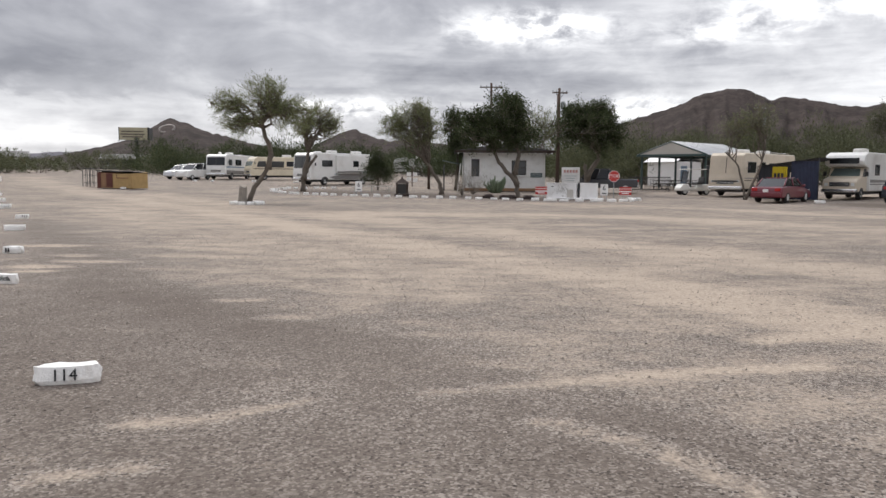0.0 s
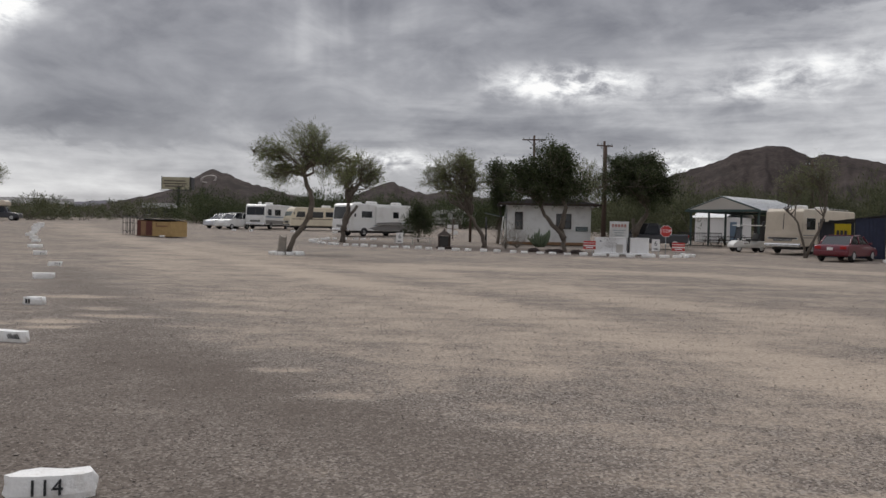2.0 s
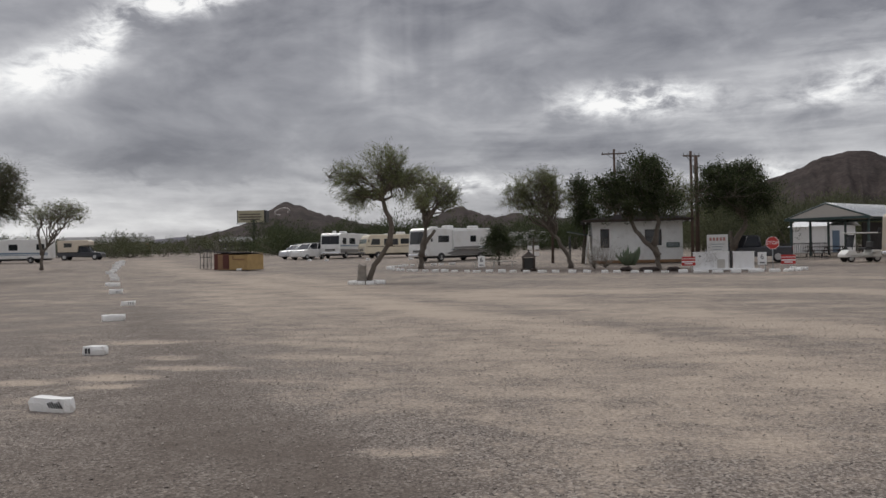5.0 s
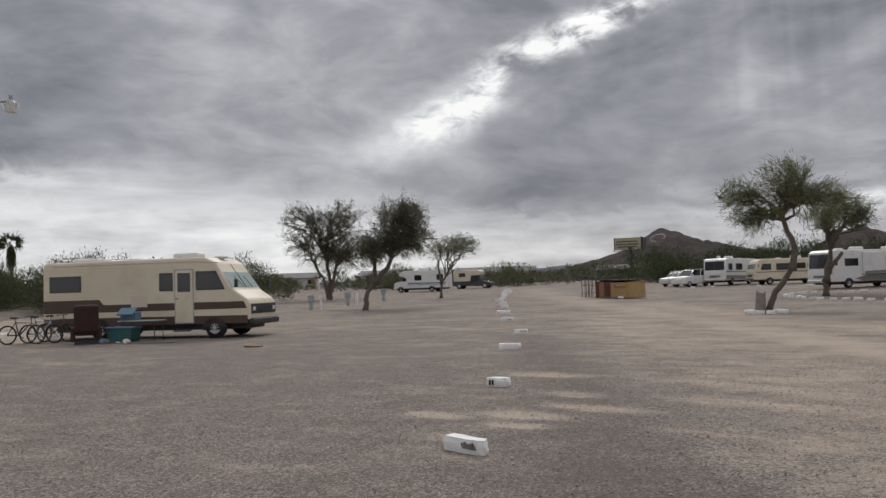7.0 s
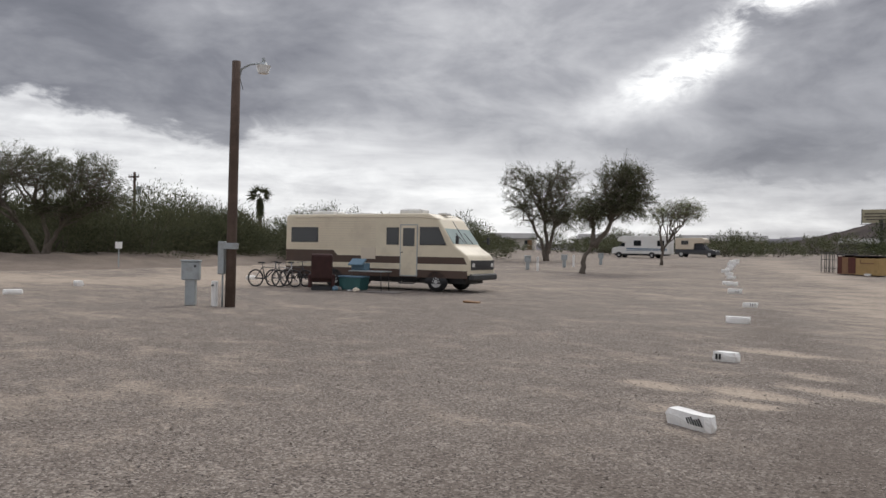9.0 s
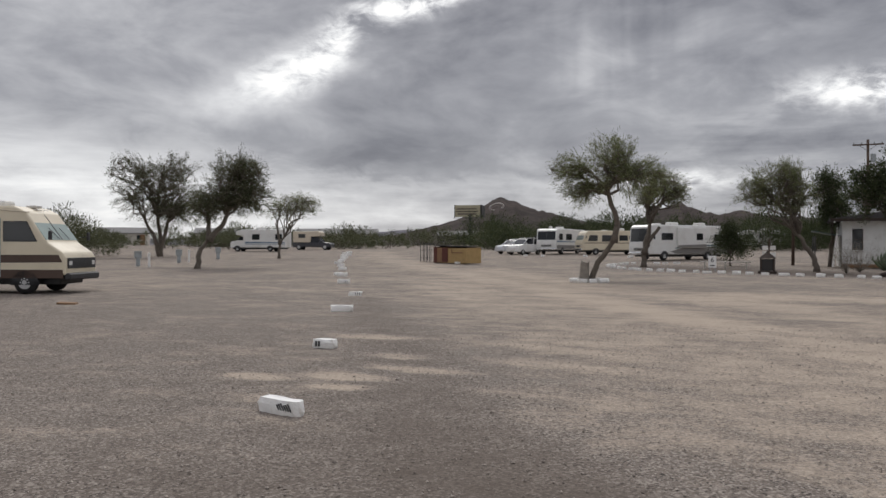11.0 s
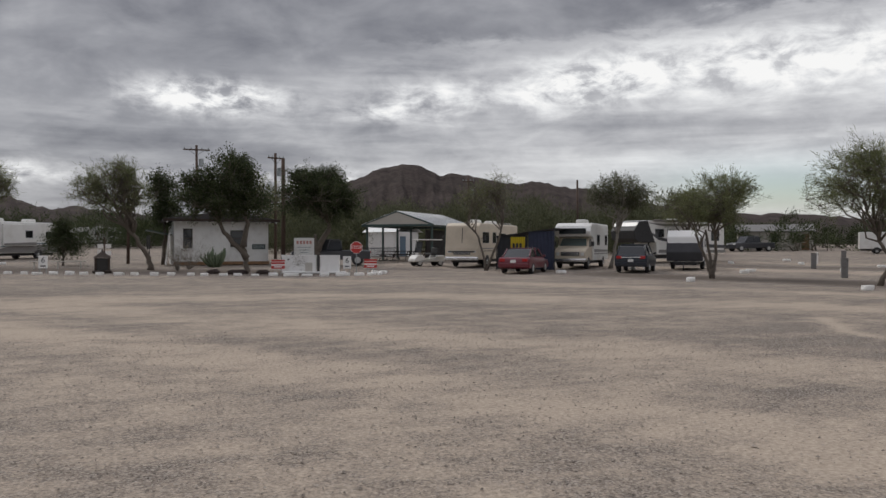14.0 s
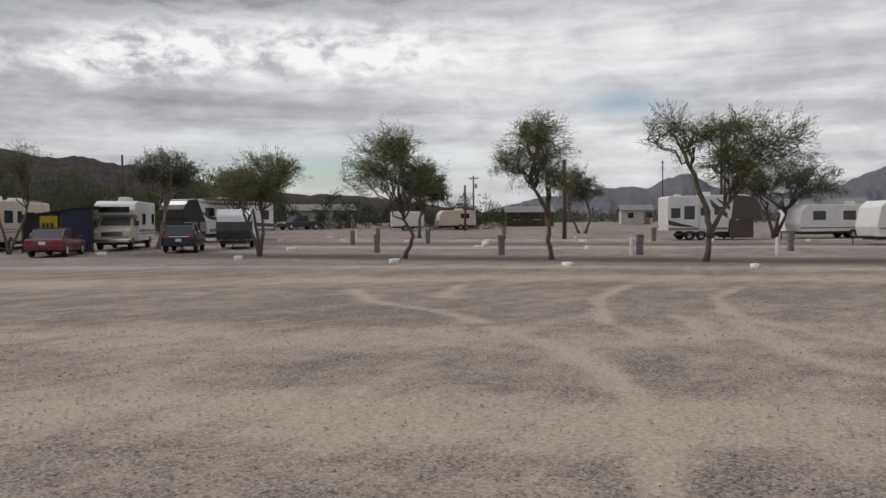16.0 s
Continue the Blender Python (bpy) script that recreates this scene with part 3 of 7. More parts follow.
def build_ground():
    xs, ys = axis_steps(-9, 22, 0.15, 2600, 1.07), axis_steps(2, 21, 0.15, 2600, 1.07)
    X, Y = np.meshgrid(xs, ys)

    def lumps(scale, seed):
        r = np.random.default_rng(seed)
        out = np.zeros_like(X)
        for _ in range(7):
            a, p = r.uniform(0, 6.28), r.uniform(0, 6.28)
            k = r.uniform(0.6, 1.5) / scale
            out += np.sin((X * np.cos(a) + Y * np.sin(a)) * k + p + 0.8 * np.sin((X * np.sin(a) - Y * np.cos(a)) * k * 0.7 + p))
        return out / 7
    Z = gz(X, Y) + 0.012 * lumps(1.6, 1) + 0.03 * lumps(9, 2) * np.clip(np.hypot(X, Y - 5) / 20 - 0.5, 0, 1)
    sand = np.zeros_like(X)
    for line, width, amount in TRACKS_SOIL_SHADE:
        d = polyline_distance(X + 0.16 * lumps(1.6, 5), Y + 0.16 * lumps(1.9, 6), line)
        edge = 1 / (1 + np.exp(np.clip((d - width) / (0.22 * width + 0.03), -40, 40)))
        sand = sand + edge * np.maximum(amount - sand, 0) if amount > 0 else sand + amount * edge
    for x, y, rx, ry, amount in BARE_SPOTS:
        q = ((X - x) / rx) ** 2 + ((Y - y) / ry) ** 2 + 0.9 * lumps(0.55, 9)
        sand = sand + 0.75 * np.maximum(amount - sand, 0) / (1 + np.exp(np.clip((q - 1) * 4, -40, 40)))
    Z -= 0.015 * np.clip(sand, 0, 1) * (np.hypot(X, Y) < 60)
    ny, nx = X.shape
    verts = np.stack([X, Y, Z], -1).reshape(-1, 3)
    i = (np.arange(ny - 1)[:, None] * nx + np.arange(nx - 1)[None]).ravel()
    quads = np.stack([i, i + 1, i + nx + 1, i + nx], 1).astype(np.int32)
    me = bpy.data.meshes.new("ground")
    me.vertices.add(len(verts)), me.loops.add(quads.size), me.polygons.add(len(quads))
    me.vertices.foreach_set("co", verts.astype(np.float32).ravel())
    me.loops.foreach_set("vertex_index", quads.ravel())
    me.polygons.foreach_set("loop_start", np.arange(0, quads.size, 4, dtype=np.int32))
    me.update(calc_edges=True)
    me.polygons.foreach_set("use_smooth", [True] * len(quads))
    at = me.attributes.new("sand", "FLOAT", "POINT")
    at.data.foreach_set("value", sand.ravel().astype(np.float32))
    g = link("ground", me, M_GROUND)
    tagged(g, "flat grey-brown gravel lot with worn tan tyre tracks", "ground", kind="structure")


TRACKS_SOIL_SHADE = [
    ([(14, -6), (12, 10), (9, 22), (2, 34)], 8.5, 0.03),
    ([(14, -4), (8.5, 4.0), (6.0, 8.6), (3.0, 14.0), (-0.4, 19.2), (-4.6, 25.8), (-11, 36), (-21.7, 51), (-36, 71), (-52, 95), (-68, 118)], 0.95, 0.55), ([(10, 3), (6.0, 8.6), (3.0, 14.0), (-0.4, 19.2), (-4.6, 25.8), (-11, 36), (-21.7, 51)], 2.8, 0.12),
    ([(20, -2), (12, 9), (7.5, 15), (3, 21.5), (-2, 28.5), (-9, 38), (-19, 52)], 1.2, 0.42),
    ([(-8, 34), (0, 32), (8, 31), (13.4, 25.7), (19.2, 20.1), (24, 12), (30, -2)], 1.3, 0.45),
    ([(6, 44), (14, 38), (20, 30), (26, 20), (31, 8), (36, -10)], 0.9, 0.4),
    ([(-60, 30), (-40, 22), (-34, 19), (-38, 12), (-60, 6)], 3.0, 0.5),
    ([(30, 52), (36, 44), (40, 36), (46, 26), (54, 12)], 1.6, 0.55),
    ([(38, 62), (46, 50), (53, 40), (60, 28), (70, 12)], 1.6, 0.5),
    ([(14.5, 19.5), (12.6, 17.2), (11.9, 14.8), (11.0, 13.1)], 0.16, 0.7),
    ([(10.6, 12.5), (10.2, 12.0), (9.3, 10.6), (8.2, 9.5), (7.0, 8.5), (5.9, 7.8), (4.8, 7.3)], 0.14, 0.95),
    ([(19.5, 14.4), (15.6, 13.3), (12.3, 11.5), (11.0, 10.0), (11.5, 9.5), (13.1, 10.2), (13.7, 10.8)], 0.12, 0.75),
    ([(20.5, 11.8), (17.7, 11.4), (14.7, 10.1), (13.3, 8.8), (12.1, 7.2), (11.4, 5.0)], 0.12, 0.75),
    ([(17.1, 18.0), (14.1, 16.5)], 0.15, 0.5), ([(13.5, 9.5), (11.0, 8.2), (10.0, 7.4), (9.6, 6.0)], 0.16, 0.6),
    ([(1.5, 5.25), (2.6, 5.6), (3.6, 5.95), (5.0, 6.2)], 0.06, 0.95), ([(-0.45, 4.4), (0.1, 4.6), (0.62, 5.0)], 0.06, 0.95),
    # dark soil along the east trees, with the shade under them painted in
    ([(24, 43), (27.5, 35), (30.5, 26), (33.5, 17), (38, 4)], 2.3, -0.75), ([(36, 52), (43, 42), (49, 31), (56, 16)], 2.0, -0.6),
    ([(3.5, 3.5), (0.4, 7.2), (-3.2, 10.6), (-5, 14), (-8, 18.5), (-13, 26)], 0.7, -0.32), ([(-6, 0), (-1.2, 3.6), (-2.5, 8)], 2.4, -0.22), ([(0.4, 3.2), (2.6, 3.9)], 0.9, -0.2), ([(1, 11), (-3, 17), (-9, 27), (-17, 40)], 1.6, 0.26), ([(-6, 2), (-14, 12), (-24, 22)], 6.0, -0.14), ([(-1, 1), (-8, 9), (-18, 20)], 5.0, -0.06), ([(-1.5, 5.5), (-4.5, 10), (-10, 18.5)], 1.4, -0.12),
    # island loam, then the shade right of the leaning tree, painted as dark ground
    ([(-9.5, 61), (-3, 57), (3, 54), (8, 50)], 3.2, -0.7), ([(-9.3, 40.2), (-6.8, 39.6)], 0.9, -0.6), ([(-38, 45), (-33, 46)], 1.3, -0.45),
    ([(-0.5, 3.5), (0.0, 3.7)], 0.06, 0.7), ([(2.3, 4.6), (2.9, 4.2), (3.3, 3.4)], 0.09, 0.6),
]
BARE_SPOTS = [
    (-6.7, 12.6, 0.55, 0.26, 0.9), (-5.7, 13.1, 0.75, 0.3, 0.95), (-5.4, 12.4, 0.4, 0.16, 0.8), (-5.0, 13.9, 0.9, 0.22, 0.7), (-5.9, 14.9, 0.5, 0.25, 0.5),
    (-7.6, 17.0, 0.9, 0.4, 0.4), (1.4, 10.2, 0.5, 0.2, 0.4), (-0.2, 8.4, 0.45, 0.22, 0.45), (5.6, 26.0, 1.0, 0.3, 0.6), (7.0, 24.0, 0.9, 0.25, 0.45), (-1.2, 9.6, 0.35, 0.15, 0.5),
]
build_ground()


def pebbles():
    """Loose stones on the gravel where the camera walks."""
    rng = np.random.default_rng(8)
    n = 30000
    r, a = 2.0 + 17 * rng.random(n) ** 0.75, rng.uniform(-1.35, 1.5, n)
    x, y = 0.0 - np.sin(a) * r, 2.5 + np.cos(a) * r
    s = 0.006 + 0.012 * rng.random(n) ** 3 + 0.014 * rng.random(n) ** 40 + 0.0004 * r
    base = np.array([(1, 0, 0), (0, 1, 0), (-1, 0, 0), (0, -1, 0), (0, 0, 0.8), (0, 0, -0.4)])
    jit = base[None] * (0.7 + 0.6 * rng.random((n, 6, 1)))
    t = rng.uniform(0, 6.28, n)
    c, sn = np.cos(t)[:, None], np.sin(t)[:, None]
    v = np.stack([jit[..., 0] * c - jit[..., 1] * sn * 0.7, jit[..., 0] * sn + jit[..., 1] * c * 0.7, jit[..., 2] * 0.7], -1) * s[:, None, None]
    v += np.stack([x, y, gz(x, y) + 0.006], -1)[:, None]
    tri = np.array([(0, 1, 4), (1, 2, 4), (2, 3, 4), (3, 0, 4)])
    f = (np.arange(n)[:, None, None] * 6 + tri[None]).reshape(-1, 3)
    ob = raw("gravel", v.reshape(-1, 3).tolist(), f.tolist(), M_PEBBLE)
    tagged(ob, "loose grey and tan gravel chips", "gravel", kind="stuff")


pebbles()


# ---- hills on the horizon ----
def ridge(name, skyline, far, depth, mat, label, seed, rough=0.03):
    """A hill range: a skyline of (azimuth, height) in degrees at a distance, with gullied slopes to the front and back."""
    rng = np.random.default_rng(seed)
    az = np.arange(skyline[0][0], skyline[-1][0], 0.12)
    el = np.interp(az, *zip(*skyline))
    el = np.convolve(np.pad(el, 2, mode="edge"), [0.1, 0.2, 0.4, 0.2, 0.1], "valid")
    el = el + np.interp(az, np.arange(-180, 180, 0.3), 0.05 * rng.normal(size=1200)) * np.clip(el, 0, 2) / 2
    us = np.concatenate([np.linspace(-0.5, 0, 5)[:-1], np.linspace(0, 1, 18)])
    top = np.tan(np.radians(el)) * far + 1.65
    wob = sum(np.sin(az * k * 2.2 + rng.uniform(0, 6)) * (1 / k) for k in (1, 2.3, 4.1, 7.7, 13.0))
    verts = []
    for u in us:
        d = far - u * depth
        gully = wob * np.abs(u) ** 0.8 + 0.6 * np.sin(az * 5 + u * 14 + 2 * wob) * abs(u) + 0.5 * np.sin(az * 11 - u * 23 + wob)* abs(u)
        h = top * (1 - abs(u) / (1.0 if u >= 0 else 0.5)) ** 1.15 + gully * top * rough * 2.2 * (1 - abs(u)) + 0.2 * top * rough * rng.normal(size=len(az)) * (u != 0)
        h = np.where(abs(u) in (1.0, 0.5), -3.0, h)
        d = d + depth * 0.12 * wob * abs(u)
        verts += list(zip(np.sin(np.radians(az)) * d, np.cos(np.radians(az)) * d + 5, np.maximum(h, -3.0)))
    n = len(az)
    faces = [(r * n + i, r * n + i + 1, (r + 1) * n + i + 1, (r + 1) * n + i) for r in range(len(us) - 1) for i in range(n - 1)]
    ob = raw(name, verts, faces, mat, smooth=True)
    return tagged(ob, label, "hill", kind="structure")


ridge("backdrop_hill_west", [(-30, 0.5), (-26.5, 1.2), (-23.4, 2.0), (-21.6, 2.8), (-20.9, 3.35), (-20.2, 3.7), (-19.3, 3.4), (-18, 2.86), (-16.5, 2.5), (-15, 2.1), (-12.6, 1.72), (-10, 1.5), (-7, 0.6)],
      1160, 420, M_ROCK, "low dark brown desert hill with a peak", 3)
ridge("backdrop_hill_north", [(-14, 0.8), (-11.1, 1.6), (-9.7, 2.4), (-8.5, 2.94), (-7.75, 3.15), (-6.9, 2.82), (-5.1, 2.3), (-3.9, 2.6), (-2.2, 2.2), (1, 2.0), (5, 1.4), (9, 0.8)],
      1350, 420, M_ROCK, "low dark brown cone-shaped desert hill", 5)
ridge("backdrop_mountain", [(6, 0.8), (9, 2.6), (12, 3.9), (14, 4.43), (15.1, 4.8), (16.0, 5.34), (17.1, 5.6), (18.45, 5.81), (19.9, 5.38), (20.7, 4.91), (21.3, 5.12), (22.1, 5.15), (23.6, 4.8), (25, 4.5), (26.2, 4.35), (27.8, 4.6), (28.6, 4.24), (30, 4.0), (31.5, 3.95), (34, 3.2), (38, 2.4), (43, 2.05), (46, 2.0), (52, 1.2), (56, 0.6)],
      1480, 560, M_ROCK, "rugged brown desert mountain range", 7)
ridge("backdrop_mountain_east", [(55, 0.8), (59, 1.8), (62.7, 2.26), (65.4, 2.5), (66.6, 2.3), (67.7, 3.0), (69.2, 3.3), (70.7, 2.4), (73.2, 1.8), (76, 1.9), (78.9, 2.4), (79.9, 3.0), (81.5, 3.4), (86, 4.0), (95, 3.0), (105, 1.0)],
      2000, 600, M_ROCKHAZED, "hazy blue-grey desert mountains", 9)
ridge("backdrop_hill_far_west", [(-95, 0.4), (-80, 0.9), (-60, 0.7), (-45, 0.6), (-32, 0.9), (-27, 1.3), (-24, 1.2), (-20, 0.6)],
      1700, 300, M_ROCKHAZED, "low hazy rise on the horizon", 11)


def hill_letter():
    """A ring of whitewashed stones laid out on the hillside."""
    pts = []
    for k in range(25):
        a = 2 * math.pi * k / 24
        az, el = radians(-20.4 + 0.46 * math.cos(a) + 0.16 * math.sin(a)), radians(2.95 + 0.25 * math.sin(a))
        d = 1050
        pts.append((math.sin(az) * d, 5 + math.cos(az) * d, 1.65 + math.tan(el) * d))
    ob = pipes("hillside_ring", [(pts, 1.3)], M_CHALK, seg=5)
    tagged(ob, "ring of whitewashed stones on the dark hillside", "hill mark", kind="structure")


hill_letter()

# ---- trees and shrubs ----
def leaf_quads(centres, rng, length, width, spread, along=None):
    """Thin leaf blades round the given centres."""
    n = len(centres)
    c = centres + rng.normal(size=(n, 3)) * spread
    d = rng.normal(size=(n, 3)) if along is None else along + 0.42 * rng.normal(size=(n, 3))
    d /= np.linalg.norm(d, axis=1, keepdims=True) + 1e-9
    s = np.cross(d, rng.normal(size=(n, 3)))
    s /= np.linalg.norm(s, axis=1, keepdims=True) + 1e-9
    ln, wd = length * rng.uniform(0.5, 1.3, (n, 1)), width * rng.uniform(0.6, 1.3, (n, 1))
    return np.stack([c, c + d * ln * 0.45 + s * wd, c + d * ln, c + d * ln * 0.55 - s * wd], 1)


def bend(a, b, rng, sag, n=6):
    """A crooked branch from a to b."""
    t = np.linspace(0, 1, n)[:, None]
    p = a + (b - a) * t
    p[1:-1] += rng.normal(size=(n - 2, 3)) * 0.06 * np.linalg.norm(b - a)
    p[:, 2] += sag * np.sin(t[:, 0] * math.pi) * np.linalg.norm(b - a)
    return p


def tree(x, y, stems, crown, leaf_mat, bark, seed, trunk=0.16, limbs=7, twigs=9, leaves=9000, blade=(0.22, 0.022), spread=0.16,
         lumps=0.8, hang=0.0, name="tree", label="", group="", z=None, turn=0.0, puff=1.0):
    """A desert tree. stems: lists of points of each trunk, from its foot (relative to x, y).
    crown: clumps of (centre x, y, z, radius, height radius)."""
    rng = np.random.default_rng(seed)
    leaves, twigs, trunk = int(leaves * (1.75 if blade[1] < 0.01 else 2.4)), int(twigs * 1.9), trunk * 0.85
    crown = [(a, b, c, r * 1.16 * puff, h * 1.14 * puff) for a, b, c, r, h in crown]
    root = thing(name, x, y, turn, z=z, label=label, category="tree", group=group)
    runs, tips, dirs = [], [], []
    ends = []
    for st in stems:
        st = np.array(st, float)
        k = len(st)
        t = np.linspace(0, k - 1, 3 * k)
        p = np.stack([np.interp(t, range(k), st[:, i]) for i in range(3)], 1)
        p[1:-1] += rng.normal(size=(len(p) - 2, 3)) * trunk * 0.18
        p[0, 2] -= 0.1
        r = trunk * (1 - 0.5 * np.linspace(0, 1, len(p)))
        r[0] *= 1.35
        runs.append((p, r))
        ends.append(p)
    weight = np.array([c[3] ** 2 * c[4] for c in crown])
    for c in crown:
        cen, rad = np.array(c[:3]), np.array([c[3], c[3], c[4]])
        stem = min(ends, key=lambda p: np.linalg.norm(p[-1] - cen))
        for _ in range(max(2, int(limbs * c[3] / max(q[3] for q in crown)))):
            a = stem[rng.integers(len(stem) * 2 // 3, len(stem))]
            d = rng.normal(size=3)
            d[2] = abs(d[2]) * 0.8 - 0.15
            d /= np.linalg.norm(d)
            b = cen + d * rad * rng.uniform(0.45, 0.8)
            limb = bend(a, b, rng, 0.1, 7)
            runs.append((limb, trunk * np.linspace(0.42, 0.1, 7)))
            for _ in range(twigs):
                s = limb[rng.integers(3, 7)]
                d2 = rng.normal(size=3)
                d2[2] += 0.3
                d2 /= np.linalg.norm(d2)
                e = cen + d2 * rad * rng.uniform(0.4, 1.0) ** 0.5 * rng.uniform(0.9, 1.2) + rng.normal(size=3) * 0.2 * lumps
                # twigs gather in tufts round the limb's end
                e = 0.68 * e + 0.32 * (limb[6] + d2 * rad * 0.5)
                if np.linalg.norm(e - s) > 1.3 * c[3]:
                    e = s + (e - s) * 0.7
                tw = bend(s, e, rng, 0.05, 5)
                runs.append((tw, trunk * np.linspace(0.13, 0.04, 5)))
                tips.append((tw, c[3] ** 0.5))
    pipes("trunk", runs, bark, root, seg=6)
    wt = np.array([w for _, w in tips])
    which = rng.choice(len(tips), leaves, p=wt / wt.sum())
    u = rng.random(leaves) ** 0.6
    tw = np.array([t for t, _ in tips])[which]
    i = np.clip((u * 4).astype(int), 0, 3)
    fr = (u * 4.35 - i)[:, None]
    cen = tw[np.arange(leaves), i] * (1 - fr) + tw[np.arange(leaves), i + 1] * fr
    along = tw[:, 4] - tw[:, 1]
    along = along / (np.linalg.norm(along, axis=1, keepdims=True) + 1e-9)
    along[:, 2] -= hang
    soup("crown", leaf_quads(cen, rng, blade[0], blade[1], spread, along), leaf_mat, root)
    return root


def shrub_bank(name, spots, leaf_mat, seed, label, blade=(0.3, 0.045), density=700, kind="stuff"):
    """A thicket out of many clumps of leaves on stems: spots of (x, y, radius, height)."""
    rng = np.random.default_rng(seed)
    Q, runs = [], []
    for x, y, r, h in spots:
        z0 = float(gz(x, y))
        n = int(0.62 * density * max(0.5, r * h / 6))
        k = max(20, n // 15)
        d = rng.normal(size=(k, 3))
        d /= np.linalg.norm(d, axis=1, keepdims=True)
        ends = np.stack([x + d[:, 0] * r * rng.uniform(0.3, 1.05, k), y + d[:, 1] * r * rng.uniform(0.3, 1.05, k), z0 + h * (0.08 + 0.92 * rng.random(k) ** 0.8) * (1 - 0.35 * (d[:, 0] ** 2 + d[:, 1] ** 2))], 1)
        foot = np.array([x, y, z0]) + np.stack([rng.normal(size=k), rng.normal(size=k), np.zeros(k)], 1) * r * 0.15
        for a, b in list(zip(foot, ends))[:5]:
            runs.append((bend(a, b, rng, 0.06, 4), [0.07, 0.05, 0.03, 0.012]))
        # leaves in clumps that fill a dome, thickest near its skin
        c = max(24, n // 26)
        ang, rho = rng.uniform(0, 2 * math.pi, c), np.sqrt(rng.random(c))
        top = h * np.sqrt(1 - 0.82 * rho ** 2) * rng.uniform(0.82, 1.04, c)
        lift = 0.06 + 0.94 * rng.random(c) ** 0.75
        clump = np.stack([x + r * rho * np.cos(ang), y + r * rho * np.sin(ang), z0 + top * lift], 1)
        w = rng.integers(c, size=int(n * 1.4))
        size = 0.05 * r + 0.045 * h
        cen = clump[w] + rng.normal(size=(len(w), 3)) * size * np.array([1.0, 1.0, 0.75])
        al = cen - np.array([x, y, z0])
        al = al / (np.linalg.norm(al, axis=1, keepdims=True) + 1e-9)
        Q.append(leaf_quads(cen, rng, blade[0], blade[1], 0.02 * r, al))
    ob = soup(name, np.concatenate(Q), leaf_mat)
    tagged(ob, label, "shrubs", kind=kind)
    pipes("stem", runs, M_BARK, ob, seg=4)
    return ob

PALO = "slender palo verde tree with feathery green crown and bare lower trunk"
WISP = dict(leaf_mat=M_LEAF_PALO, bark=M_BARK, blade=(0.27, 0.0085), spread=0.09)
DENSE = dict(leaf_mat=M_LEAF_DARK, bark=M_BARK, blade=(0.12, 0.036), spread=0.145)
MESQ = dict(leaf_mat=M_LEAF_MESQ, bark=M_BARK, blade=(0.27, 0.0115), spread=0.12)

# by the road and on the island
tree(-9.3, 40.2, [[(0, 0, 0), (0.3, 0, 0.8), (1.05, 0, 1.9), (1.3, 0, 2.5)], [(1.05, 0, 1.9), (1.2, 0.1, 2.8), (0.8, 0.1, 3.8), (0.7, 0, 4.4)]],
     [(0.8, 0, 5.0, 1.35, 1.45), (-1.1, 0, 5.0, 0.85, 0.7), (-0.5, 0.2, 4.0, 0.8, 0.5), (2.2, 0, 4.4, 1.15, 0.9)], seed=11, trunk=0.19, leaves=9000,
     label="leaning palo verde tree in a ring of white stones", group="lot trees", **WISP)
tree(-10.7, 61.3, [[(0, 0, 0), (0.05, 0, 1.0), (0.35, 0, 1.8), (1.1, 0, 2.8)], [(0.05, 0, 1.0), (0.3, 0, 2.4), (0.5, 0, 3.6)]],
     [(1.4, 0, 5.4, 1.4, 1.2), (2.3, 0, 4.8, 0.9, 0.8), (0.3, 0, 4.8, 1.0, 1.0)], seed=12, trunk=0.26, leaves=5500, label=PALO, group="lot trees", **WISP)
tree(0.2, 57.4, [[(0, 0, 0), (-0.2, 0, 0.9), (-0.9, 0, 2.0), (-1.5, 0, 2.7)]],
     [(-2.4, 0, 5.0, 1.7, 1.6), (-3.6, 0, 4.6, 1.1, 1.2), (-1.2, 0, 4.6, 1.3, 1.3), (-1.6, 0, 6.0, 1.0, 0.8)], seed=13, trunk=0.22, leaves=9000, label=PALO, group="lot trees", **WISP)
tree(5.4, 52.8, [[(0, 0, 0), (0, 0, 0.9), (-0.2, 0, 1.6)], [(0, 0, 0.9), (-0.9, 0, 1.9), (-1.5, 0, 2.6), (-1.5, 0, 3.4)], [(-0.2, 0, 1.6), (0.1, 0, 2.8), (-0.3, 0, 3.8)]],
     [(-0.9, 0, 5.2, 1.5, 1.7), (-1.9, 0, 4.0, 1.8, 1.1), (-2.5, 0, 4.8, 1.1, 1.0), (0.3, 0, 4.0, 1.3, 1.2), (-0.3, 0, 6.0, 0.8, 0.7)], seed=14, trunk=0.2, leaves=15000,
     label="dense dark green tree shading a white building", group="island trees", **DENSE)
tree(1.2, 66.0, [[(0, 0, 0), (0.1, 0, 2.0), (0, 0, 4.0)]], [(0, 0, 5.2, 1.2, 1.5), (0.3, 0, 3.6, 1.2, 1.0)], seed=15, trunk=0.18, leaves=6000,
     label="dark green tree behind a white building", group="island trees", **DENSE)
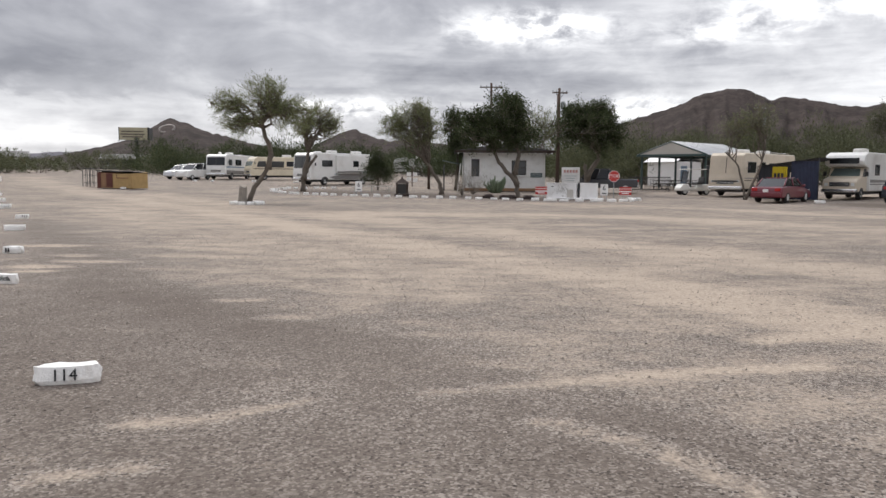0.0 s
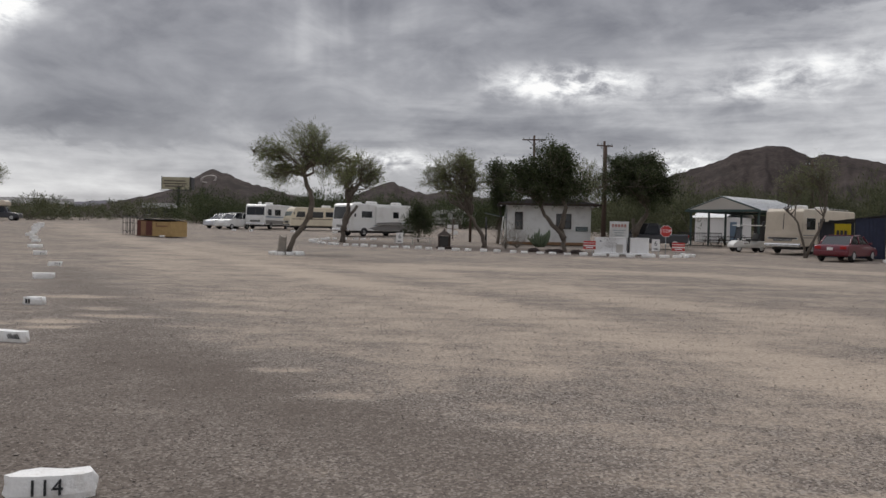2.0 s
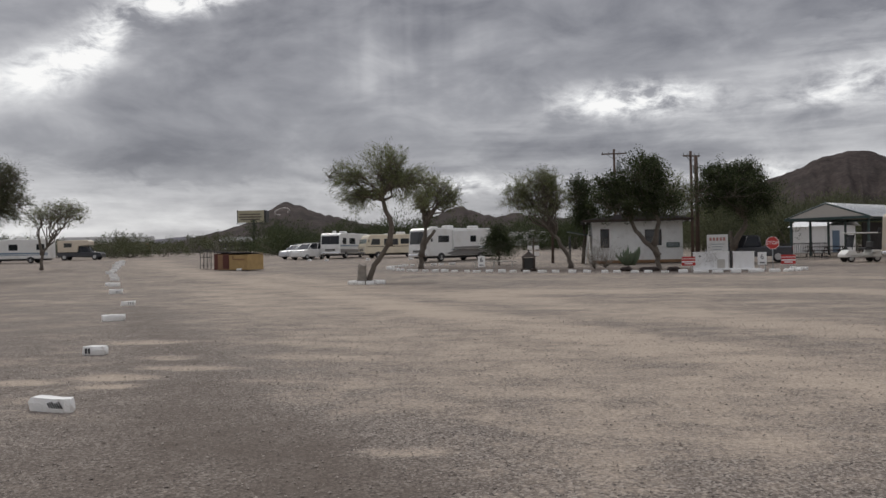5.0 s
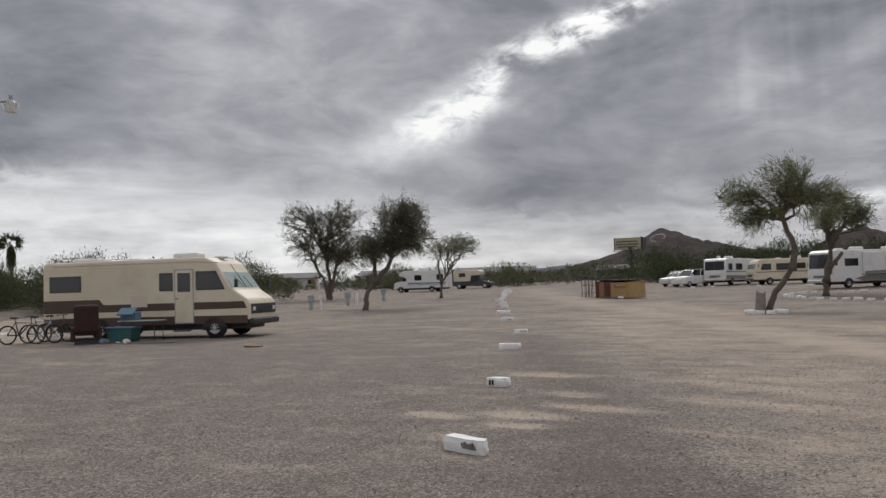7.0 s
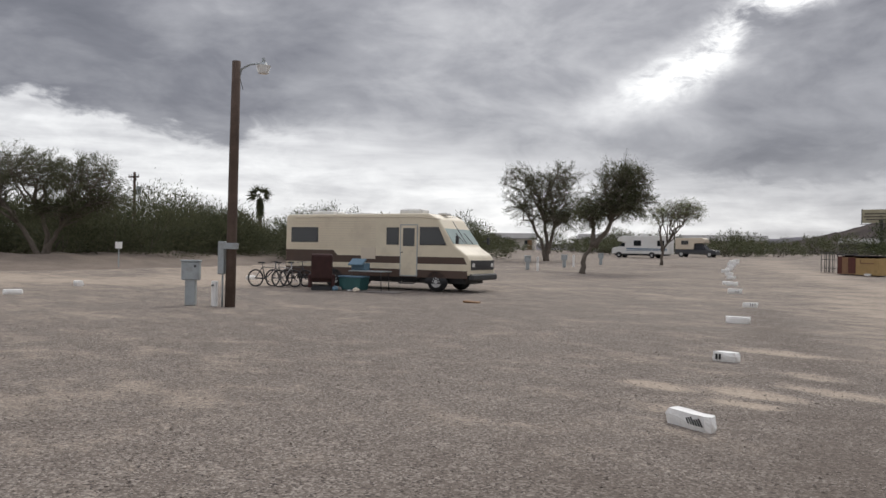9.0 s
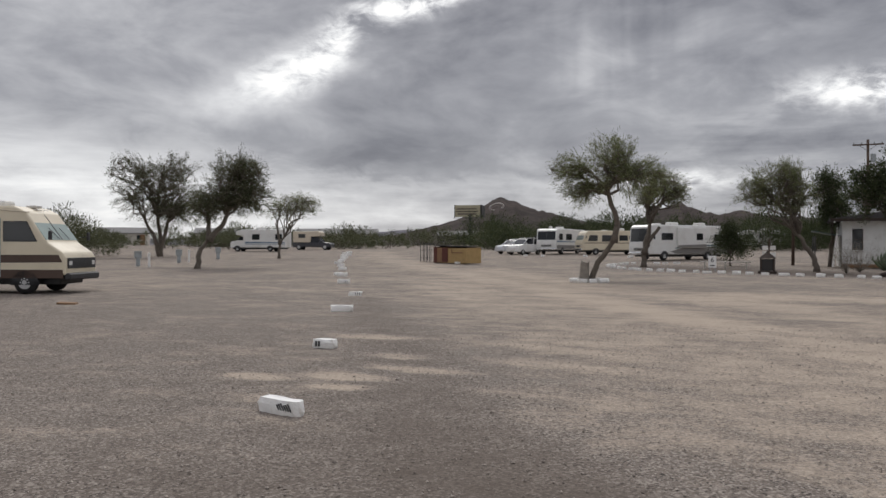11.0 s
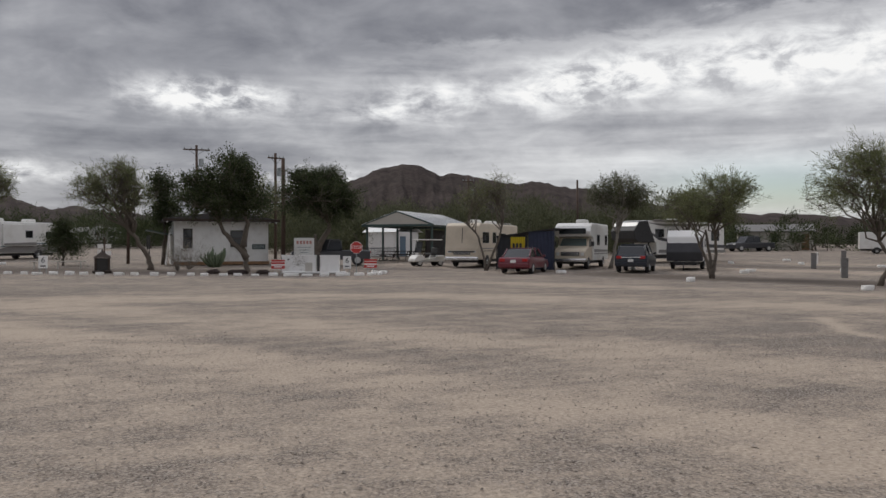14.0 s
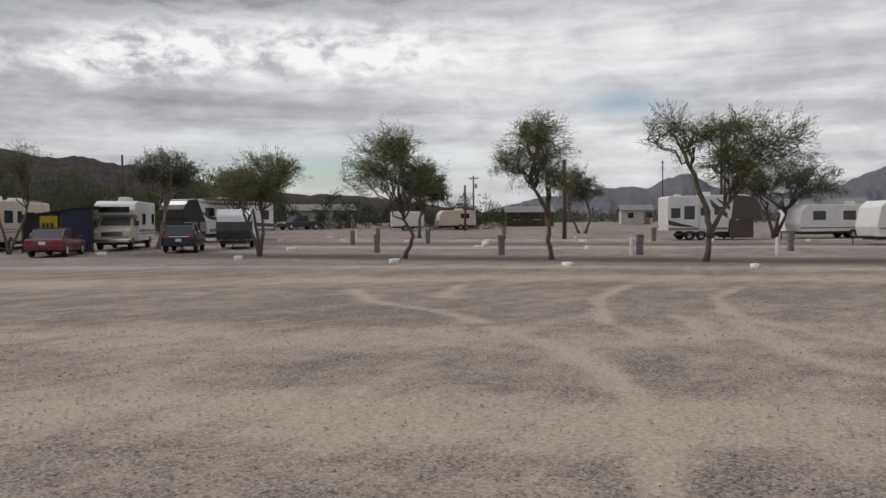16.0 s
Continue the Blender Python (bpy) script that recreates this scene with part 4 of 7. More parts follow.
tree(11.0, 59.6, [[(0, 0, 0), (0, 0, 1.2), (-0.1, 0, 2.2)], [(0, 0, 1.2), (0.7, 0, 2.4), (1.0, 0, 3.4)]],
     [(0.3, 0, 4.6, 2.3, 1.9), (-1.3, 0, 4.9, 1.4, 1.7), (1.7, 0, 4.2, 1.5, 1.3), (0.8, 0, 5.9, 1.1, 0.8), (-1.4, 0, 6.1, 0.8, 0.7), (-0.2, 0, 5.5, 1.6, 1.3)], seed=16, trunk=0.26, leaves=19000,
     label="broad dense dark green tree beside a utility pole", group="island trees", **DENSE)
tree(8.4, 74, [[(0, 0, 0), (0, 0, 2.5)]], [(0, 0, 5.6, 2.4, 1.8), (2.4, 0, 5.0, 1.8, 1.6), (-2, 0, 5, 1.6, 1.5)], seed=17, leaves=8000, label=PALO, group="island trees", **WISP)
tree(-5.3, 65.5, [[(0, 0, 0), (0, 0, 0.8)]], [(0, 0, 1.3, 1.25, 1.0), (0.0, 0, 2.3, 0.75, 0.9)], seed=18, trunk=0.1, leaves=6500, name="bush",
     label="dense grey-green conical bush on the island", leaf_mat=M_LEAF_DARK, bark=M_BARK, blade=(0.1, 0.025), spread=0.15)

# on the west side
V9 = 51
tree(-36.4, 45.4, [[(0, 0, 0), (0.1, 0, 1.0), (0.75, 0, 1.9)], [(0.75, 0, 1.9), (1.6, 0, 2.9), (2.1, 0, 4.0)], [(0.75, 0, 1.9), (0.7, 0.2, 3.2)]],
     [(2.2, 0, 5.6, 1.6, 1.7), (3.5, 0, 6.4, 1.0, 1.0), (1.0, 0.3, 4.4, 1.2, 0.9), (3.6, 0, 4.7, 1.2, 1.0), (2.5, 0, 4.2, 1.3, 0.9), (0.6, 0, 3.6, 1.0, 0.8)], seed=21, puff=1.12, trunk=0.24, leaves=12000,
     turn=V9, label="palo verde tree with a leaning forked trunk", group="west lot trees", **MESQ)
tree(-58.5, 65.2, [[(0, 0, 0), (-0.5, 0, 1.8), (-1.4, 0, 3.6)], [(0, 0, 0), (0.4, 0, 2.2), (1.0, 0, 4.5)], [(0, 0, 0), (0, 0.3, 2.5), (-0.2, 0.3, 5)]],
     [(-0.3, 0, 6.6, 2.6, 2.3), (-2.8, 0, 8.3, 1.7, 1.4), (1.6, 0, 8.6, 1.8, 1.4), (2.9, 0, 4.8, 1.9, 1.6), (-2.8, 0, 5.4, 1.8, 1.6), (0.4, 0, 4.2, 2.4, 1.4)], seed=22, puff=1.2, trunk=0.28, leaves=16000, turn=V9,
     label="many-stemmed desert tree with a dense feathery crown", group="west lot trees", **MESQ)
tree(-45.6, 67, [[(0, 0, 0), (0.1, 0, 1.4), (0.9, 0, 2.6)], [(0.1, 0, 1.4), (-0.2, 0, 3.2)]],
     [(1.5, 0, 4.7, 2.0, 1.4), (3.1, 0, 5.0, 1.2, 0.9), (-0.6, 0, 4.5, 1.1, 1.0)], seed=23, trunk=0.17, leaves=5000, turn=V9, label=PALO, group="west lot trees", **WISP)
tree(-58.5, 17.3, [[(0, 0, 0), (-1.0, 0, 1.8), (-2.2, 0, 3.4)], [(0, 0, 0), (0.7, 0, 1.7), (1.6, 0, 3.2)], [(0, 0, 0), (0.3, 0, 2.0), (-0.2, 0, 4.2)]],
     [(-1.2, 0, 5.8, 2.8, 1.9), (2.8, 0, 5.2, 2.5, 1.9), (4.6, 0, 3.9, 1.4, 1.2), (-4.5, 0, 5.0, 2.4, 1.9), (1, 0, 3.2, 2.2, 1.2)], seed=24, trunk=0.25, leaves=22000, turn=V9,
     label="wide mesquite tree at the edge of a thicket", group="west lot trees", **MESQ)

# on the east side
V14, V16 = -29, -52
tree(26.1, 37.4, [[(0, 0, 0), (-0.3, 0, 1.0), (-0.8, 0, 2.2)], [(0, 0, 0), (0.2, 0, 1.2), (0.1, 0, 2.6)], [(0, 0, 0), (-0.1, 0.1, 1.2), (-0.3, 0.1, 2.4)]],
     [(0, 0, 3.9, 1.6, 1.2), (1.2, 0, 4.3, 1.0, 0.8), (-1.2, 0, 3.5, 1.1, 0.9), (0.2, 0, 3.0, 1.2, 0.6)], seed=31, trunk=0.12, leaves=9500, turn=V14, label="many-stemmed palo verde tree with a rounded green crown", group="east lot trees", **WISP)
tree(28.6, 50.4, [[(0, 0, 0), (0.3, 0, 1.4), (0.6, 0, 3.0)]], [(0.5, 0, 5.0, 1.5, 1.2), (1.7, 0, 4.6, 1.0, 0.8), (-0.8, 0, 4.7, 0.9, 0.8)], seed=32, trunk=0.16, leaves=6500, turn=V14, label=PALO, group="east lot trees", leaf_mat=M_LEAF_MESQ, bark=M_BARK_PALE, blade=(0.2, 0.012), spread=0.13)
tree(39, 56, [[(0, 0, 0), (0, 0, 2.2)]], [(0, 0, 4.4, 2.0, 1.3), (2.2, 0, 4.2, 1.6, 1.1)], seed=33, trunk=0.16, leaves=7000, turn=V14, label=PALO, group="east lot trees", **MESQ)
tree(19.6, 50.4, [[(0, 0, 0), (-0.1, 0, 0.8), (-0.5, 0, 2.2), (-1.3, 0, 3.0)], [(0, 0, 0), (0.5, 0, 1.1), (0.9, 0, 2.2), (1.1, 0, 3.8)]],
     [(-1.0, 0, 4.3, 1.1, 0.9), (0.9, 0, 5.0, 1.2, 1.1), (0, 0, 4.8, 1.0, 0.8)], seed=34, trunk=0.11, leaves=1800, twigs=7, turn=V14, label="half-bare young tree with forked limbs", group="east lot trees", **WISP)
tree(28.2, 29.6, [[(0, 0, 0), (0.45, 0, 1.0), (0.05, 0, 1.7), (-0.2, 0, 2.4)]],
     [(-0.8, 0, 4.3, 1.6, 1.4), (0.7, 0, 3.5, 1.2, 1.0), (-1.8, 0, 3.6, 1.1, 0.9), (-0.5, 0, 5.3, 1.1, 0.7)], seed=35, trunk=0.13, leaves=9000, turn=V16, label="palo verde tree with a crooked trunk", group="east lot trees", **WISP)
tree(53.6, 49.7, [[(0, 0, 0), (0, 0, 1.4), (0.2, 0, 2.4)]], [(0.5, 0, 4.3, 1.8, 1.7), (0.2, 0, 5.6, 1.2, 0.9), (1.9, 0, 4.0, 1.1, 1.2)], seed=36, trunk=0.2, leaves=9000, turn=V16, label="dense dark green broadleaf tree", group="east lot trees", **DENSE)
tree(30.7, 23.2, [[(0, 0, 0), (-0.15, 0, 1.0), (-0.1, 0, 2.0), (-0.2, 0, 3.2)], [(-0.1, 0, 2.0), (-0.9, 0, 3.4)]],
     [(-0.9, 0, 4.6, 1.6, 1.4), (0.1, 0, 3.5, 1.1, 0.8), (-1.9, 0, 4.1, 0.9, 0.8), (-0.4, 0, 5.7, 1.1, 0.7)], seed=37, trunk=0.14, leaves=7000, turn=V16, hang=0.25, label="tall palo verde tree with drooping feathery twigs", group="east lot trees", **WISP)
tree(32.2, 16.9, [[(0, 0, 0), (0.2, 0, 1.1), (0.6, 0, 2.0), (1.4, 0, 3.0)], [(0.2, 0, 1.1), (0, 0, 2.2), (-0.5, 0, 3.6), (-1.0, 0, 4.6)]],
     [(-1.3, 0, 5.0, 1.2, 1.1), (2.3, 0, 4.6, 1.9, 1.4), (1.0, 0, 3.7, 1.4, 0.8), (0.9, 0, 5.2, 1.2, 0.8)], seed=38, trunk=0.15, leaves=10000, turn=V16, label="wide palo verde tree with a forked trunk", group="east lot trees", **WISP)
tree(66.3, 23.6, [[(0, 0, 0), (0.4, 0, 2.0)], [(0, 0, 0), (-0.6, 0, 2.2)], [(0, 0, 0), (1.2, 0, 2.3)]], [(0.3, 0, 4.4, 3.0, 1.9), (3.4, 0, 4.0, 2.0, 1.5), (-2.6, 0, 4.0, 1.8, 1.3)], seed=39, trunk=0.2, leaves=12000, turn=V16, label="broad dense olive-green mesquite tree", group="east lot trees", **MESQ)
tree(72.3, 44.2, [[(0, 0, 0), (-0.7, 0, 1.6), (-1.2, 0, 3.0)], [(0.6, 0, 0), (1.2, 0, 1.6), (0.8, 0, 3.2)]], [(-0.6, 0, 4.8, 1.9, 2.0), (0.8, 0, 4.2, 1.6, 1.6)], seed=40, trunk=0.16, leaves=7000, turn=V16, label=PALO, group="east lot trees", **MESQ)


def thicket(a0, a1, r0, r1, h0, h1, n, seed, rad=(1.5, 3.0)):
    """Spots for a belt of shrubs between two azimuths and distances."""
    rng = random.Random(seed)
    out = []
    for _ in range(n):
        a, r = radians(rng.uniform(a0, a1)), rng.uniform(r0, r1)
        out.append((math.sin(a) * r, 5 + math.cos(a) * r, rng.uniform(*rad), rng.uniform(h0, h1)))
    return out


shrub_bank("thicket_west", thicket(-112, -66, 64, 84, 3.8, 6.4, 84, 1, (2.2, 4.0)) + thicket(-68, -49, 66, 92, 2.9, 4.9, 38, 8, (2.2, 4.0)), M_LEAF_MESQ, 51, "dense belt of olive-green desert shrubs behind a dirt bank", (0.34, 0.03), 2300)
shrub_bank("thicket_northwest", thicket(-56, -17, 118, 165, 1.6, 4.0, 80, 2, (2.2, 4.5)), M_LEAF_MESQ, 52, "low belt of desert shrubs on the horizon", (0.45, 0.045), 900)
shrub_bank("thicket_north", thicket(-22, 14, 112, 150, 2.8, 6.5, 70, 3, (2.5, 4.5)), M_LEAF_DARK, 53, "dark desert shrubs behind parked motorhomes", (0.45, 0.045), 850)
shrub_bank("thicket_northeast", thicket(9, 37, 82, 120, 4.0, 7.5, 70, 4, (2.5, 4.5)), M_LEAF_MESQ, 54, "tall olive desert trees behind a picnic shelter", (0.42, 0.04), 850)
shrub_bank("thicket_east", thicket(35, 58, 100, 140, 1.8, 4.8, 46, 5, (2.2, 4.2)), M_LEAF_DARK, 55, "dark desert trees along the far side of the lot", (0.42, 0.045), 850)
shrub_bank("thicket_far_east", thicket(56, 100, 150, 210, 1.5, 3.5, 60, 6, (2.5, 5)), M_LEAF_MESQ, 56, "low hazy shrubs beyond the lot", (0.5, 0.11), 300)
for spot, seed in (((-33, 96), 57), ((-41, 100), 58), ((-18, 104), 59)):
    shrub_bank("bush", [(spot[0], spot[1] + 14, 4.2, 4.4)], M_LEAF_DARK, seed, "large dark green bush behind the lot", (0.28, 0.05), 1200, kind="")


def dirt_bank():
    """A low bank of bare dirt along the west edge."""
    line = [(-63, -25), (-58, 0), (-56, 14), (-62, 28), (-76, 44), (-96, 62)]
    V, F = [], []
    n = 90
    t = np.linspace(0, len(line) - 1, n)
    cx, cy = (np.interp(t, range(len(line)), [p[i] for p in line]) for i in (0, 1))
    tx, ty = np.gradient(cx), np.gradient(cy)
    ln = np.hypot(tx, ty)
    nx, ny = ty / ln, -tx / ln
    rng = np.random.default_rng(3)
    prof = [(9.0, -0.1), (6.0, 0.12), (3.5, 0.42), (1.5, 0.62), (-1.5, 0.68), (-5, 0.3), (-8, -0.2)]
    for off, h in prof:
        jit = rng.normal(size=n) * 0.07
        for i in range(n):
            x, y = cx[i] + nx[i] * off, cy[i] + ny[i] * off
            V.append((x, y, float(gz(x, y)) + h + jit[i] * (h > 0)))
    for r in range(len(prof) - 1):
        F += [(r * n + i, r * n + i + 1, (r + 1) * n + i + 1, (r + 1) * n + i) for i in range(n - 1)]
    ob = raw("dirt_bank", V, F, M_BERM, smooth=True)
    tagged(ob, "low bank of bare brown dirt", "bank", kind="structure")


dirt_bank()

# ---- vehicles ----
def wheel(parent, x, y, r, w=0.24, rim=M_RIM):
    """A tyre with its rim; y is the outer face."""
    s = math.copysign(1, y)
    t = part("wheel", cyl(r, w, (x, y - s * w / 2 - w / 2, r), "y", 20, bevel=0.03), M_TYRE, parent, smooth=True)
    b = cyl(r * 0.58, 0.03, (x, y - 0.015 + s * 0.008, r), "y", 16)
    for k in range(8):
        a = k * math.pi / 4
        cyl(r * 0.07, 0.03, (x + r * 0.34 * math.cos(a), y - 0.015 + s * 0.02, r + r * 0.34 * math.sin(a)), "y", 6, bm=b)
    cyl(r * 0.2, 0.05, (x, y - 0.025 + s * 0.025, r), "y", 10, bm=b)
    part("rim", b, rim, t)


def arch(parent, x, y, r, mat=M_DARKPLASTIC):
    """A dark plate on the side of a body, standing in for the shade in the wheel opening."""
    o = [(x + r * math.cos(a), r * 0.62 + r * math.sin(a)) for a in np.linspace(0, math.pi, 12)]
    o += [(x - r, 0.42), (x + r, 0.42)]
    part("wheel_arch_shade", slab(o, y + math.copysign(0.004, y), 0.02), mat, parent)


def side_window(parent, x0, x1, z0, z1, y, slope=0.0, glass=M_GLASS, frame_mat=M_DARKPLASTIC, name="window"):
    """A framed pane in a side wall; slope leans its front edge."""
    s = math.copysign(1, y)
    o = [(x0, z0), (x1, z0), (x1 - slope, z1), (x0, z1)]
    i = 0.035
    p = part(name, slab(o, y + s * 0.012, 0.03, bevel=0.004), frame_mat, parent)
    q = [(x0 + i, z0 + i), (x1 - i, z0 + i), (x1 - slope - i, z1 - i), (x0 + i, z1 - i)]
    part("pane", slab(q, y + s * 0.017, 0.02), glass, p)


def side_stripe(parent, outline, y, mat, proud=0.004):
    part("stripe", slab(outline, y + math.copysign(proud, y), 0.02), mat, parent)


def side_door(parent, x0, x1, z0, z1, y, mat, window=True, trim=M_GREYMETAL):
    s = math.copysign(1, y)
    d = part("door", slab([(x0, z0), (x1, z0), (x1, z1), (x0, z1)], y + s * 0.014, 0.03, bevel=0.006), trim, parent)
    i = 0.04
    part("panel", slab([(x0 + i, z0 + i), (x1 - i, z0 + i), (x1 - i, z1 - i), (x0 + i, z1 - i)], y + s * 0.018, 0.02), mat, d)
    if window:
        zm = z0 + (z1 - z0) * 0.58
        part("pane", slab([(x0 + 0.13, zm), (x1 - 0.13, zm), (x1 - 0.13, z1 - 0.14), (x0 + 0.13, z1 - 0.14)], y + s * 0.024, 0.02, bevel=0.003), M_GLASS, d)
    part("handle", box(0.1, 0.05, 0.03, (x0 + 0.1, y + s * 0.03, z0 + (z1 - z0) * 0.45), 0.008), M_DARKPLASTIC, d)


def roof_unit(parent, x, z, size=(0.95, 0.7, 0.3), name="air_conditioner", y=0.0):
    b = box(*size, (x, y, z - 0.02), min(size[2] * 0.35, 0.09), seg=2)
    u = part(name, b, M_ROOFWHITE, parent)
    if size[2] > 0.2:
        for k in range(5):
            part("slat", box(0.012, size[1] * 0.7, 0.02, (x - size[0] / 2 - 0.004, y, z + 0.05 + k * 0.035)), M_DARKPLASTIC, u)


def front_pane(parent, p0, p1, width, mat=M_SHIELD, name="windshield", split=True, top_width=None):
    """A sloping pane across the front, from the foot p0 (x, z) to the head p1."""
    tw = top_width or width
    n = Vector((p1[1] - p0[1], 0, -(p1[0] - p0[0]))).normalized()
    b = bmesh.new()
    for off in (0.012,):
        vs = [b.verts.new(Vector(c) + n * off) for c in ((p0[0], -width / 2, p0[1]), (p0[0], width / 2, p0[1]), (p1[0], tw / 2, p1[1]), (p1[0], -tw / 2, p1[1]))]
        b.faces.new(vs)
    got = bmesh.ops.extrude_face_region(b, geom=b.faces[:])
    bmesh.ops.translate(b, vec=n * -0.03, verts=[v for v in got["geom"] if isinstance(v, bmesh.types.BMVert)])
    bmesh.ops.recalc_face_normals(b, faces=b.faces)
    w = part(name, b, mat, parent)
    if split:
        mid = (Vector((p0[0], 0, p0[1])) + Vector((p1[0], 0, p1[1]))) / 2 + n * 0.012
        ln = math.dist(p0, p1)
        ang = math.degrees(math.atan2(p1[0] - p0[0], p1[1] - p0[1]))
        bb = box(0.02, 0.045, ln, (p0[0] + n.x * 0.014, 0, p0[1] + n.z * 0.014), rot=(0, ang, 0))
        part("divider", bb, M_DARKPLASTIC, w)
    return w


def lamp_face(parent, x, y, z, sy, sz, mat, name="headlight", thick=0.03):
    part(name, box(thick, sy, sz, (x, y, z), 0.008), mat, parent)


def underbody(parent, L, W, z=0.42):
    part("chassis", box(L * 0.92, W * 0.7, 0.25, (0, 0, z - 0.12), 0.02), M_DARKPLASTIC, parent)


def motorhome(x, y, turn, L, H, colour, label, W=2.4, nose="flat", group="motorhomes", wheels=(0.33, -0.26), stripes=(), right=(), left=(), door=None,
              shield=M_SHIELD, roof=(), name="motorhome", front_lamps=True, wheel_r=0.4):
    """A coach-shaped motorhome; +x is its front."""
    root = thing(name, x, y, turn, label=label, category="motorhome", group=group)
    h = L / 2
    outline = {
        "flat": [(-h, 0.5), (-h, H - 0.12), (-h + 0.12, H), (h - 0.5, H), (h - 0.2, H - 0.18), (h - 0.06, 1.5), (h, 1.2), (h, 0.5)],
        "wedge": [(-h, 0.55), (-h + 0.02, H - 0.1), (-h + 0.12, H), (h - 1.75, H + 0.02), (h - 1.35, H - 0.16), (h - 0.62, 1.72), (h - 0.12, 1.38), (h - 0.02, 1.2), (h, 0.62)],
        "bluff": [(-h, 0.5), (-h, H - 0.1), (-h + 0.1, H), (h - 0.75, H), (h - 0.45, H - 0.25), (h - 0.1, 1.55), (h, 1.3), (h, 0.5)],
    }[nose]
    part("body", prism(outline, W, 0.07, 2), colour, root)
    underbody(root, L, W)
    for o, mat in stripes:
        for s in (1, -1):
            side_stripe(root, o, s * W / 2, mat)
    for wx in wheels:
        for s in (1, -1):
            arch(root, wx * L, s * W / 2, wheel_r * 1.25)
            wheel(root, wx * L, s * (W / 2 - 0.02), wheel_r)
    for o in right:
        side_window(root, *o[:4], -W / 2, *(o[4:]))
    for o in left:
        side_window(root, *o[:4], W / 2, *(o[4:]))
    if door:
        side_door(root, *door[:4], door[4] * W / 2, colour)
    if nose == "wedge":
        front_pane(root, (h - 0.68, 1.80), (h - 1.30, H - 0.26), W * 0.97, M_SHIELD_PALE, top_width=W * 0.93)
    elif nose == "flat":
        front_pane(root, (h - 0.075, 1.6), (h - 0.19, H - 0.32), W * 0.88, shield)
    else:
        front_pane(root, (h - 0.13, 1.65), (h - 0.43, H - 0.35), W * 0.88, shield)
    part("bumper", box(0.22, W * 0.98, 0.24, (h + 0.02, 0, 0.45), 0.05), M_DARKPLASTIC if nose == "wedge" else M_CHROME, root)
    part("bumper", box(0.14, W * 0.98, 0.18, (-h - 0.03, 0, 0.48), 0.04), M_DARKPLASTIC, root)
    g = part("grille", box(0.03, W * (0.9 if nose == "wedge" else 0.5), 0.36 if nose == "wedge" else 0.22, (h + 0.004, 0, 0.84), 0.01), M_DARKPLASTIC, root)
    for k in range(4):
        part("slat", box(0.02, W * 0.48, 0.018, (h + 0.02, 0, 0.88 + k * 0.05)), M_CHROME if nose != "wedge" else M_STEEL, g)
    if front_lamps:
        for s in (1, -1):
            lamp_face(root, h + 0.012, s * W * 0.37, 0.95, 0.22, 0.14, M_LAMPGLASS)
            lamp_face(root, -h - 0.008, s * W * 0.42, 0.95, 0.14, 0.24, M_TAIL, "tail_light")
    for s in (1, -1):
        m = pipes("mirror_arm", [([(h - 0.55, s * W / 2, 1.9), (h - 0.4, s * (W / 2 + 0.22), 1.95)], 0.015)], M_DARKPLASTIC, root)
        part("mirror", box(0.08, 0.16, 0.3, (h - 0.4, s * (W / 2 + 0.26), 1.8), 0.02), M_DARKPLASTIC, m)
    for k in range(5):
        part("marker_light", box(0.05, 0.06, 0.035, (outline[4][0] - 0.05, (k - 2) * 0.22, H - 0.1), 0.008), M_LAMPGLASS, root)
    for item in roof:
        roof_unit(root, item[0], H, *item[1:])
    return root


